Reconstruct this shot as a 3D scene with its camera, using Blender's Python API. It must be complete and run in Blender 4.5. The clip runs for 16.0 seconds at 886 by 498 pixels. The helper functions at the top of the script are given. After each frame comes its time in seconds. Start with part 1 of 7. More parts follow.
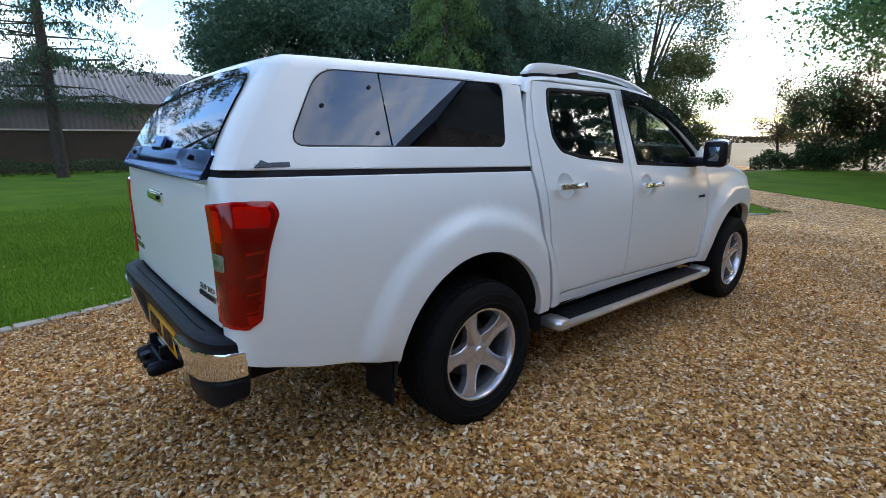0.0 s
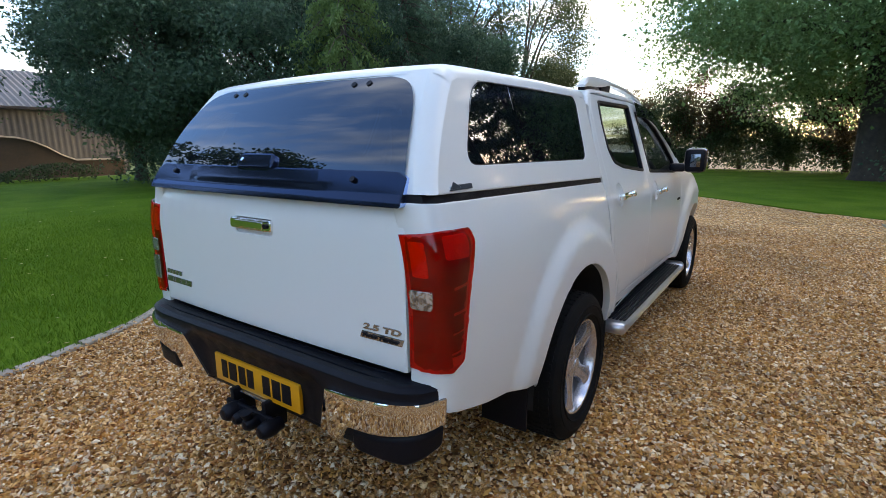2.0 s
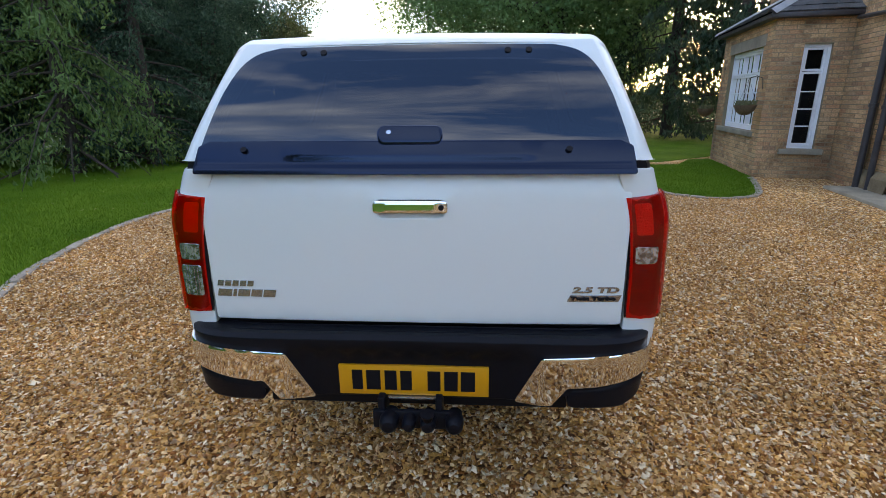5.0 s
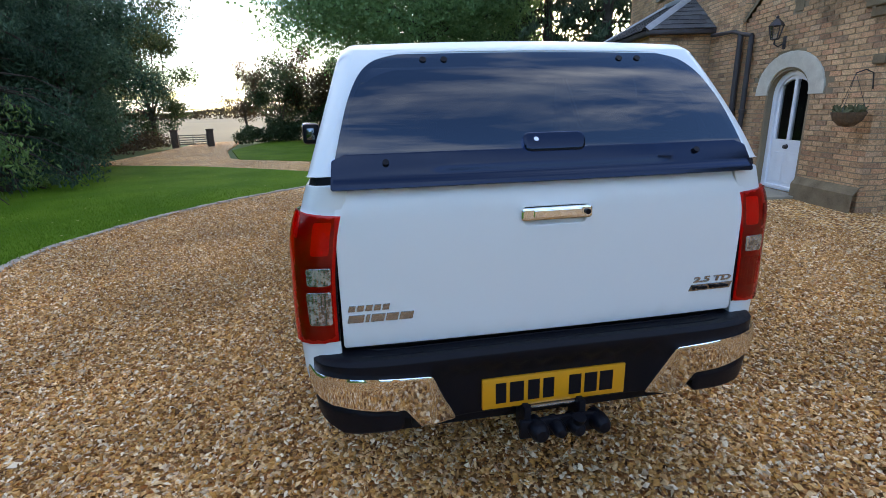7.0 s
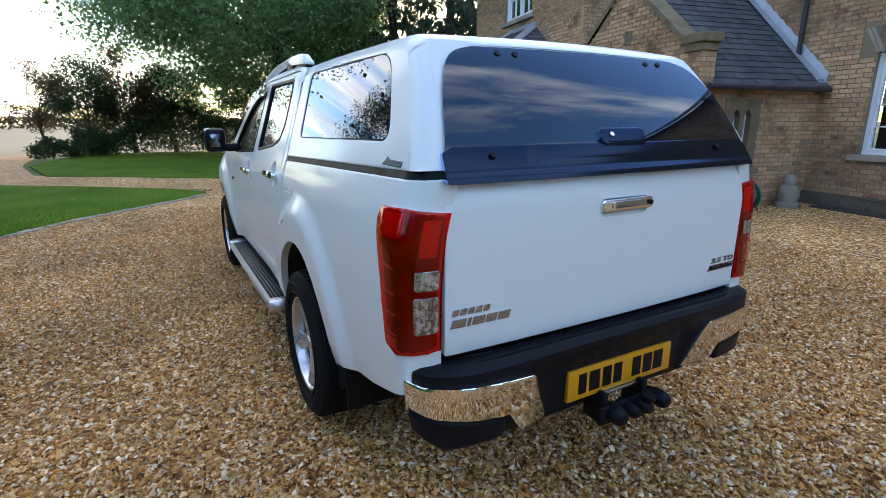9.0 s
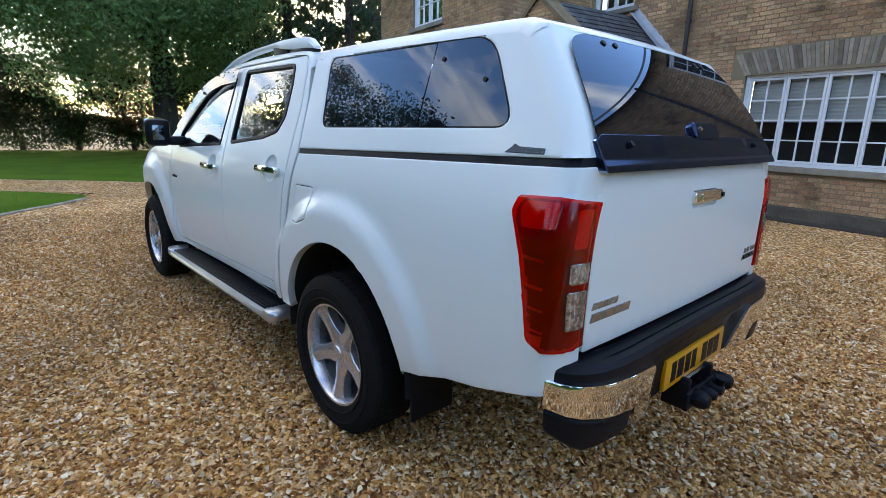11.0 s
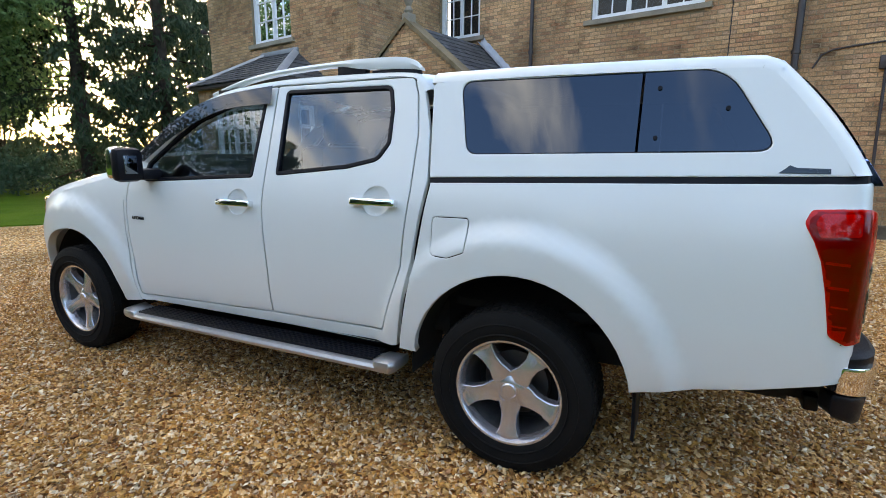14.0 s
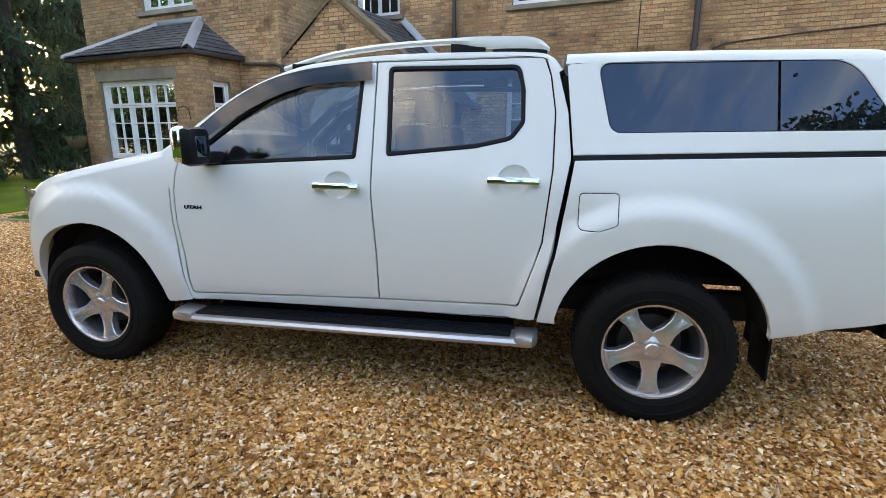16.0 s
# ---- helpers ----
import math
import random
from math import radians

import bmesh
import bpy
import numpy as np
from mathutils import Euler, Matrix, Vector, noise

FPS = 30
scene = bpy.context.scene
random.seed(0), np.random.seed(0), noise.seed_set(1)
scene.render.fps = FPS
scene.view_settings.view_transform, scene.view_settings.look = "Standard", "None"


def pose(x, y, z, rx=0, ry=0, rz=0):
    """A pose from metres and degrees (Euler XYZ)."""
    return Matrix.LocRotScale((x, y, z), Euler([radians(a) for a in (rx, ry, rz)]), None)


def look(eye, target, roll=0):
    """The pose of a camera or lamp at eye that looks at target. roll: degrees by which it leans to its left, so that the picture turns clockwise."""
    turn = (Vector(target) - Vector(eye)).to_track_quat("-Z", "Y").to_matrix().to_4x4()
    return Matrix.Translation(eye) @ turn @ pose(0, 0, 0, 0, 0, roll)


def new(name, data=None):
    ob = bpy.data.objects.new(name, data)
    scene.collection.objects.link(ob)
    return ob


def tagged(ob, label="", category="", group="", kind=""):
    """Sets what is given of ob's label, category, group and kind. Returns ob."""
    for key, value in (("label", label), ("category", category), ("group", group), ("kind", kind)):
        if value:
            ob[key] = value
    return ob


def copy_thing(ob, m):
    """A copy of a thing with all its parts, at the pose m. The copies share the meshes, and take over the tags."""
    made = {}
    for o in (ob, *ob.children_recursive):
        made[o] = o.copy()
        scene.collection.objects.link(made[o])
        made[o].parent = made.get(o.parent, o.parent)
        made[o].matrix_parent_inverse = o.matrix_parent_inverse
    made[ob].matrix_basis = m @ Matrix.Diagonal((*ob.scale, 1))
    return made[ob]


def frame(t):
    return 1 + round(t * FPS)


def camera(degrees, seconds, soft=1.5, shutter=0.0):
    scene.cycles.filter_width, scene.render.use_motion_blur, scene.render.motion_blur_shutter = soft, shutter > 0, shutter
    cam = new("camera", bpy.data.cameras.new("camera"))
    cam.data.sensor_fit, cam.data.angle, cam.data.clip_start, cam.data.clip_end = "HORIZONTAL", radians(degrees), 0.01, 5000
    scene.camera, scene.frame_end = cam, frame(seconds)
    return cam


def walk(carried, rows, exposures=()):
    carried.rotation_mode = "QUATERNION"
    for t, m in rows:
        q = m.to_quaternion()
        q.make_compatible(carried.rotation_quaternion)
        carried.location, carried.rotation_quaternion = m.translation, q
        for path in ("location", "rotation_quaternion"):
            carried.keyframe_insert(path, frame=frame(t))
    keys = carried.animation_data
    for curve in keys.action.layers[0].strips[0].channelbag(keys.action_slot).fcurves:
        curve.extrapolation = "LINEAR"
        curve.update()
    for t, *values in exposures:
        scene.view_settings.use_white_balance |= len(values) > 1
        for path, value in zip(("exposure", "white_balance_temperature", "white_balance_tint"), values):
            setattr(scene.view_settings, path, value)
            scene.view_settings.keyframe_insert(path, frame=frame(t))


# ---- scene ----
cam = camera(83.1, 16.0, soft=0.8)
PATH = [
    (0, (-1.632, -2.472, 1.399), (-0.362, -0.988, 0.967), 0.0),
    (0.5, (-1.775, -2.254, 1.41), (-0.441, -0.829, 0.975), -0.2),
    (1, (-1.956, -2.032, 1.416), (-0.533, -0.699, 0.97), -0.0),
    (1.5, (-2.136, -1.833, 1.428), (-0.615, -0.611, 0.989), 0.1),
    (2, (-2.259, -1.61, 1.447), (-0.651, -0.498, 1.028), -0.3),
    (2.5, (-2.417, -1.394, 1.442), (-0.72, -0.43, 1.007), -0.5),
    (3, (-2.562, -1.187, 1.449), (-0.791, -0.376, 0.998), 0.1),
    (3.5, (-2.629, -0.924, 1.445), (-0.799, -0.274, 0.967), 0.3),
    (4, (-2.693, -0.692, 1.47), (-0.821, -0.217, 0.952), -0.4),
    (6.5, (-2.751, 0.469, 1.489), (-0.849, 0.206, 0.931), -0.6),
    (7, (-2.659, 0.651, 1.488), (-0.765, 0.303, 0.947), -1.4),
    (7.5, (-2.603, 0.868, 1.472), (-0.738, 0.376, 0.942), -1.5),
    (8, (-2.572, 1.062, 1.479), (-0.75, 0.426, 0.957), -1.1),
    (8.5, (-2.458, 1.227, 1.452), (-0.688, 0.446, 0.944), -0.4),
    (9, (-2.343, 1.376, 1.428), (-0.649, 0.434, 0.937), -0.2),
    (11.5, (-1.684, 2.023, 1.356), (-0.321, 0.626, 0.916), 1.7),
    (12, (-1.481, 2.155, 1.383), (-0.222, 0.658, 0.969), 1.4),
    (12.5, (-1.273, 2.34, 1.39), (-0.133, 0.753, 0.964), 0.9),
    (13, (-1.072, 2.465, 1.365), (-0.019, 0.817, 0.943), 1.0),
    (13.5, (-0.858, 2.569, 1.352), (0.105, 0.859, 0.968), 0.9),
    (14, (-0.617, 2.745, 1.367), (0.246, 0.982, 0.986), 0.2),
    (14.5, (-0.355, 2.869, 1.349), (0.402, 1.058, 0.967), -0.4),
    (15, (-0.07, 2.935, 1.347), (0.548, 1.073, 0.961), -0.6),
    (15.5, (0.257, 3.081, 1.335), (0.735, 1.183, 0.923), -0.1),
    (16, (0.498, 3.175, 1.352), (0.911, 1.27, 0.904), 0.1),
]
# seconds, stops, kelvin, tint
EXPOSURES = [(0.0, 2.44, 7600, 9), (4.0, 2.52, 8800, 13), (8.0, 2.46, 7300, 10), (12.0, 2.60, 8000, 9), (16.0, 2.88, 9700, 11)]
walk(cam, [(t, look(eye, target, roll)) for t, eye, target, roll in PATH], exposures=EXPOSURES)

# ---------------------------------------------------------------- sky and light
SUN_AZ = radians(-31)       # low evening sun behind the garden trees
world = bpy.data.worlds.new("evening_sky")
scene.world = world
world.use_nodes = True


def build_sky(nt):
    n, l = nt.nodes, nt.links
    bg = n["Background"]
    sky = n.new("ShaderNodeTexSky")
    sky.sky_type, sky.sun_disc = "NISHITA", False
    sky.sun_elevation, sky.sun_rotation = radians(6), radians(90) - SUN_AZ
    sky.air_density, sky.dust_density, sky.ozone_density = 1.0, 2.0, 1.5
    co = n.new("ShaderNodeTexCoord")
    sep = n.new("ShaderNodeSeparateXYZ")
    l.new(co.outputs["Generated"], sep.inputs[0])
    # cloud deck: project the direction on a flat layer
    up = n.new("ShaderNodeMath"); up.operation = "MAXIMUM"; up.inputs[1].default_value = 0.0
    l.new(sep.outputs[2], up.inputs[0])
    den = n.new("ShaderNodeMath"); den.operation = "ADD"; den.inputs[1].default_value = 0.16
    l.new(up.outputs[0], den.inputs[0])
    proj = n.new("ShaderNodeVectorMath"); proj.operation = "SCALE"
    inv = n.new("ShaderNodeMath"); inv.operation = "DIVIDE"; inv.inputs[0].default_value = 1.0
    l.new(den.outputs[0], inv.inputs[1])
    l.new(co.outputs["Generated"], proj.inputs[0]); l.new(inv.outputs[0], proj.inputs["Scale"])
    mp = n.new("ShaderNodeMapping"); mp.inputs["Scale"].default_value = (2.3, 0.75, 0.3); mp.inputs["Rotation"].default_value = (0, 0, radians(-12)); mp.inputs["Location"].default_value = (3.1, 1.7, 0)
    l.new(proj.outputs[0], mp.inputs[0])
    cl = n.new("ShaderNodeTexNoise"); cl.inputs["Scale"].default_value = 1.5; cl.inputs["Detail"].default_value = 7; cl.inputs["Roughness"].default_value = 0.58; cl.inputs["Distortion"].default_value = 0.4
    l.new(mp.outputs[0], cl.inputs["Vector"])
    ramp = n.new("ShaderNodeValToRGB")
    ramp.color_ramp.elements[0].position, ramp.color_ramp.elements[1].position = 0.43, 0.64
    l.new(cl.outputs["Fac"], ramp.inputs[0])
    # cloud colour: grey, white and warm towards the sun
    shade = n.new("ShaderNodeTexNoise"); shade.inputs["Scale"].default_value = 3.4; shade.inputs["Detail"].default_value = 5
    l.new(mp.outputs[0], shade.inputs["Vector"])
    cc = n.new("ShaderNodeValToRGB")
    cc.color_ramp.elements[0].position, cc.color_ramp.elements[1].position = 0.34, 0.68
    cc.color_ramp.elements[0].color, cc.color_ramp.elements[1].color = (1.5, 2.03, 3.0, 1), (6.6, 6.4, 6.25, 1)
    l.new(shade.outputs["Fac"], cc.inputs[0])
    sun = n.new("ShaderNodeVectorMath"); sun.operation = "DOT_PRODUCT"
    sun.inputs[1].default_value = (math.cos(SUN_AZ), math.sin(SUN_AZ), 0.08)
    l.new(co.outputs["Generated"], sun.inputs[0])
    glow = n.new("ShaderNodeMapRange"); glow.inputs[1].default_value = 0.2; glow.inputs[2].default_value = 1.0; glow.inputs[3].default_value = 0.0; glow.inputs[4].default_value = 1.0
    l.new(sun.outputs["Value"], glow.inputs[0])
    g3 = n.new("ShaderNodeMath"); g3.operation = "POWER"; g3.inputs[1].default_value = 3.0
    l.new(glow.outputs[0], g3.inputs[0])
    warm = n.new("ShaderNodeMix"); warm.data_type = "RGBA"
    l.new(g3.outputs[0], warm.inputs["Factor"]); l.new(cc.outputs[0], warm.inputs[6]); warm.inputs[7].default_value = (8.6, 7.9, 7.2, 1)
    away = n.new("ShaderNodeMapRange"); away.inputs[1].default_value, away.inputs[2].default_value, away.inputs[3].default_value, away.inputs[4].default_value = -1.0, 0.6, 0.0, 1.0
    l.new(sun.outputs["Value"], away.inputs[0])
    tone = n.new("ShaderNodeMix"); tone.data_type = "RGBA"
    tone.inputs[6].default_value, tone.inputs[7].default_value = (0.33, 0.44, 0.62, 1), (1, 1, 1, 1)
    l.new(away.outputs[0], tone.inputs["Factor"])
    dull = n.new("ShaderNodeMix"); dull.data_type = "RGBA"; dull.blend_type = "MULTIPLY"; dull.inputs["Factor"].default_value = 1.0
    l.new(warm.outputs[2], dull.inputs[6]); l.new(tone.outputs[2], dull.inputs[7])
    mix = n.new("ShaderNodeMix"); mix.data_type = "RGBA"
    l.new(ramp.outputs[0], mix.inputs["Factor"])
    blue = n.new("ShaderNodeMix"); blue.data_type = "RGBA"; blue.blend_type = "MULTIPLY"; blue.inputs["Factor"].default_value = 1.0; blue.inputs[7].default_value = (0.82, 1.17, 1.85, 1)
    l.new(sky.outputs[0], blue.inputs[6])
    l.new(blue.outputs[2], mix.inputs[6]); l.new(dull.outputs[2], mix.inputs[7])
    halo = n.new("ShaderNodeMath"); halo.operation = "POWER"; halo.inputs[1].default_value = 45.0
    pos = n.new("ShaderNodeMath"); pos.operation = "MAXIMUM"; pos.inputs[1].default_value = 0.0
    l.new(sun.outputs["Value"], pos.inputs[0]); l.new(pos.outputs[0], halo.inputs[0])
    fire = n.new("ShaderNodeMix"); fire.data_type = "RGBA"; fire.blend_type = "ADD"; fire.inputs[7].default_value = (15.0, 6.5, 1.6, 1)
    l.new(halo.outputs[0], fire.inputs["Factor"]); l.new(mix.outputs[2], fire.inputs[6])
    l.new(fire.outputs[2], bg.inputs[0])
    bg.inputs[1].default_value = 0.15


build_sky(world.node_tree)
sun_lamp = bpy.data.lights.new("sun", "SUN")
sun_lamp.energy, sun_lamp.angle, sun_lamp.color = 0.5, radians(12), (1.0, 0.82, 0.62)
sun_ob = new("sun", sun_lamp)
sun_ob.matrix_world = look((0, 0, 30), (-30 * math.cos(SUN_AZ), -30 * math.sin(SUN_AZ), 30 - 30 * math.tan(radians(7))))
# ---------------------------------------------------------------- materials
from mathutils.geometry import delaunay_2d_cdt


def mat(name, col, rough=0.6, metal=0.0, col2=None, scale=8.0, fine=80.0, amount=0.5, bump=0.0, bump_scale=60.0, coat=0.0, random_col=0.0, island=False, rough_var=0.0, spec=None, coords="Object"):
    """A surface with a base colour that drifts to col2 at two scales, fine relief and, for pieces, a shade of its own for each."""
    m = bpy.data.materials.new(name)
    m.use_nodes = True
    n, l = m.node_tree.nodes, m.node_tree.links
    b = n["Principled BSDF"]
    b.inputs["Roughness"].default_value, b.inputs["Metallic"].default_value = rough, metal
    b.inputs["Coat Weight"].default_value = coat
    b.inputs["Coat Roughness"].default_value = 0.06
    if spec is not None:
        b.inputs["Specular IOR Level"].default_value = spec
    co = n.new("ShaderNodeTexCoord")
    big, small = n.new("ShaderNodeTexNoise"), n.new("ShaderNodeTexNoise")
    for t, s in ((big, scale), (small, fine)):
        t.inputs["Scale"].default_value, t.inputs["Detail"].default_value = s, 4
        l.new(co.outputs[coords], t.inputs["Vector"])
    add = n.new("ShaderNodeMath"); add.operation = "ADD"
    half = n.new("ShaderNodeMath"); half.operation = "MULTIPLY_ADD"; half.inputs[1].default_value = 0.5; half.inputs[2].default_value = -0.25
    l.new(small.outputs["Fac"], half.inputs[0]); l.new(half.outputs[0], add.inputs[0]); l.new(big.outputs["Fac"], add.inputs[1])
    ramp = n.new("ShaderNodeMapRange"); ramp.inputs[1].default_value, ramp.inputs[2].default_value = 0.5 - 0.25 / max(amount, 0.05) * 0.5, 0.5 + 0.25 / max(amount, 0.05) * 0.5
    l.new(add.outputs[0], ramp.inputs[0])
    mix = n.new("ShaderNodeMix"); mix.data_type = "RGBA"
    mix.inputs[6].default_value, mix.inputs[7].default_value = (*col, 1), (*(col2 or col), 1)
    l.new(ramp.outputs[0], mix.inputs["Factor"])
    out = mix.outputs[2]
    if random_col:
        rnd = n.new("ShaderNodeNewGeometry").outputs["Random Per Island"] if island else n.new("ShaderNodeObjectInfo").outputs["Random"]
        hsv = n.new("ShaderNodeHueSaturation")
        mr = n.new("ShaderNodeMapRange"); mr.inputs[3].default_value, mr.inputs[4].default_value = 1 - random_col, 1 + random_col
        l.new(rnd, mr.inputs[0]); l.new(mr.outputs[0], hsv.inputs["Value"]); l.new(out, hsv.inputs["Color"])
        wn2 = n.new("ShaderNodeTexWhiteNoise"); wn2.noise_dimensions = "1D"
        l.new(rnd, wn2.inputs["W"])
        mh = n.new("ShaderNodeMapRange"); mh.inputs[3].default_value, mh.inputs[4].default_value = 0.5 - 0.05 * random_col, 0.5 + 0.05 * random_col
        l.new(wn2.outputs["Value"], mh.inputs[0]); l.new(mh.outputs[0], hsv.inputs["Hue"])
        out = hsv.outputs[0]
    l.new(out, b.inputs["Base Color"])
    if rough_var:
        rv = n.new("ShaderNodeMapRange"); rv.inputs[3].default_value, rv.inputs[4].default_value = rough - rough_var, rough + rough_var
        l.new(big.outputs["Fac"], rv.inputs[0]); l.new(rv.outputs[0], b.inputs["Roughness"])
    if bump:
        tx = n.new("ShaderNodeTexNoise"); tx.inputs["Scale"].default_value, tx.inputs["Detail"].default_value = bump_scale, 5
        l.new(co.outputs[coords], tx.inputs["Vector"])
        bp = n.new("ShaderNodeBump"); bp.inputs["Strength"].default_value, bp.inputs["Distance"].default_value = bump, 0.01
        l.new(tx.outputs["Fac"], bp.inputs["Height"]); l.new(bp.outputs[0], b.inputs["Normal"])
    return m


def glass_mat(name, tint, clear, rough=0.0, ior=1.6, sheen=(1.0, 1.0, 1.0)):
    """A pane: mirror-like by Fresnel, its reflection tinted by sheen, over a tinted see-through sheet."""
    m = bpy.data.materials.new(name)
    m.use_nodes = True
    n, l = m.node_tree.nodes, m.node_tree.links
    n.remove(n["Principled BSDF"])
    tr, gl, dk = n.new("ShaderNodeBsdfTransparent"), n.new("ShaderNodeBsdfGlossy"), n.new("ShaderNodeBsdfDiffuse")
    tr.inputs[0].default_value = (*tint, 1)
    gl.inputs["Roughness"].default_value = rough
    gl.inputs["Color"].default_value = (*sheen, 1)
    dk.inputs[0].default_value = (0.004, 0.005, 0.008, 1)
    body = n.new("ShaderNodeMixShader"); body.inputs[0].default_value = clear
    l.new(dk.outputs[0], body.inputs[1]); l.new(tr.outputs[0], body.inputs[2])
    fr = n.new("ShaderNodeFresnel"); fr.inputs[0].default_value = ior
    mx = n.new("ShaderNodeMixShader")
    l.new(fr.outputs[0], mx.inputs[0]); l.new(body.outputs[0], mx.inputs[1]); l.new(gl.outputs[0], mx.inputs[2])
    l.new(mx.outputs[0], n["Material Output"].inputs[0])
    return m


WHITE_PAINT = mat("white_car_paint", (0.68, 0.715, 0.70), 0.34, coat=0.5, col2=(0.67, 0.705, 0.69), scale=0.7, fine=300, amount=0.3)
BLACK_PLASTIC = mat("black_textured_plastic", (0.004, 0.0045, 0.007), 0.42, col2=(0.006, 0.0065, 0.010), bump=0.10, bump_scale=900, spec=0.16)
# the blue sheen paints a bluer sky into what the rail mirrors
DARK_BAND = glass_mat("dark_acrylic_sky_gloss", (0.05, 0.06, 0.08), 0.0, 0.16, 1.5, (0.42, 0.60, 1.0))
RUBBER = mat("tyre_rubber", (0.006, 0.006, 0.006), 0.75, col2=(0.011, 0.0105, 0.010), scale=6, fine=120, bump=0.2, bump_scale=300, spec=0.1)
UNDER = mat("underbody", (0.004, 0.004, 0.004), 0.9, col2=(0.010, 0.009, 0.008))
CHROME = mat("chrome", (0.82, 0.82, 0.82), 0.04, 1.0, col2=(0.78, 0.78, 0.78), scale=3, rough_var=0.02)
ALLOY = mat("silver_alloy", (0.62, 0.61, 0.63), 0.27, 0.8, col2=(0.55, 0.54, 0.56), scale=10, fine=160, coat=0.35)
SATIN = mat("satin_silver", (0.56, 0.56, 0.57), 0.3, 0.85, col2=(0.48, 0.48, 0.5))
GREY_BADGE = mat("grey_badge_metal", (0.32, 0.32, 0.33), 0.25, 0.9, col2=(0.42, 0.42, 0.43))
# bluish sheen on both glasses adds sky blue to their reflections
TINT = glass_mat("privacy_glass", (0.05, 0.06, 0.08), 0.25, ior=1.75, sheen=(0.76, 0.85, 0.98))
CAB_GLASS = glass_mat("cab_glass", (0.52, 0.59, 0.61), 0.97, ior=1.9, sheen=(0.86, 0.93, 1.0))
SMOKE = glass_mat("smoked_acrylic", (0.10, 0.09, 0.10), 0.35, ior=1.5)
PLATE_YELLOW = mat("yellow_plate", (0.66, 0.285, 0.006), 0.35, col2=(0.60, 0.26, 0.006), coat=0.5)
MIRROR = mat("mirror_glass", (0.16, 0.18, 0.20), 0.03, 1.0)
INTERIOR = mat("dark_interior", (0.014, 0.014, 0.016), 0.8, col2=(0.024, 0.024, 0.027), bump=0.2, bump_scale=250)


RED_LENS = glass_mat("red_lamp_lens", (0.97, 0.014, 0.006), 1.0, ior=1.42)
RED_INNER = mat("lamp_housing_red", (0.36, 0.12, 0.09), 0.5, col2=(0.22, 0.07, 0.05), scale=14)
REFLECTOR = mat("lamp_reflector", (0.95, 0.94, 0.92), 0.4, col2=(0.85, 0.83, 0.80), scale=40, bump=0.5, bump_scale=160)
CLEAR_LENS = mat("clear_lamp_lens", (0.55, 0.55, 0.55), 0.12, 0.7, col2=(0.12, 0.12, 0.12), scale=60, fine=200, amount=1.2, coat=1.0)


# ---------------------------------------------------------------- building tools
def link(name, bm, material, parent=None, label="", smooth=35):
    me = bpy.data.meshes.new(name)
    layer = bm.verts.layers.float_vector.get("true_normal")
    normals = [tuple(v[layer]) for v in bm.verts] if layer and smooth else []
    bm.to_mesh(me)
    bm.free()
    me.materials.append(material)
    if smooth:
        me.shade_smooth()
        me.set_sharp_from_angle(angle=radians(smooth))
        if any(any(v) for v in normals):
            me.normals_split_custom_set_from_vertices(normals)
    if "true_normal" in me.attributes:
        me.attributes.remove(me.attributes["true_normal"])
    ob = new(name, me)
    if parent is not None:
        ob.parent = parent
    if label:
        ob["label"] = label
    return ob


part = link


def thing(name, label, category, group="", m=None):
    ob = tagged(new(name), label, category, group)
    if m is not None:
        ob.matrix_world = m
    return ob


def box(bm, x0, x1, y0, y1, z0, z1, bevel=0.0, m=None):
    """A block, its edges rounded off by bevel."""
    vs = [bm.verts.new(c) for c in ((x0, y0, z0), (x1, y0, z0), (x1, y1, z0), (x0, y1, z0), (x0, y0, z1), (x1, y0, z1), (x1, y1, z1), (x0, y1, z1))]
    fs = [bm.faces.new([vs[i] for i in f]) for f in ((3, 2, 1, 0), (4, 5, 6, 7), (0, 1, 5, 4), (1, 2, 6, 5), (2, 3, 7, 6), (3, 0, 4, 7))]
    if m is not None:
        bmesh.ops.transform(bm, matrix=m, verts=vs)
    if bevel:
        es = list({e for f in fs for e in f.edges})
        bmesh.ops.bevel(bm, geom=es, offset=bevel, segments=2, affect="EDGES", profile=0.5)
    return vs


def tube(bm, pts, r, seg=10, caps=True):
    """A round bar along pts; r is one radius or one for each point."""
    pts = [Vector(p) for p in pts]
    rs = r if isinstance(r, (list, tuple)) else [r] * len(pts)
    rings = []
    for i, p in enumerate(pts):
        d = (pts[min(i + 1, len(pts) - 1)] - pts[max(i - 1, 0)]).normalized()
        a = d.orthogonal().normalized() if i == 0 else (rings_a - d * rings_a.dot(d)).normalized()
        rings_a = a
        b = d.cross(a)
        rings.append([bm.verts.new(p + rs[i] * (math.cos(t) * a + math.sin(t) * b)) for t in (2 * math.pi * k / seg for k in range(seg))])
    for r0, r1 in zip(rings, rings[1:]):
        for k in range(seg):
            bm.faces.new((r0[k], r0[(k + 1) % seg], r1[(k + 1) % seg], r1[k]))
    if caps:
        bm.faces.new(rings[0][::-1])
        bm.faces.new(rings[-1])


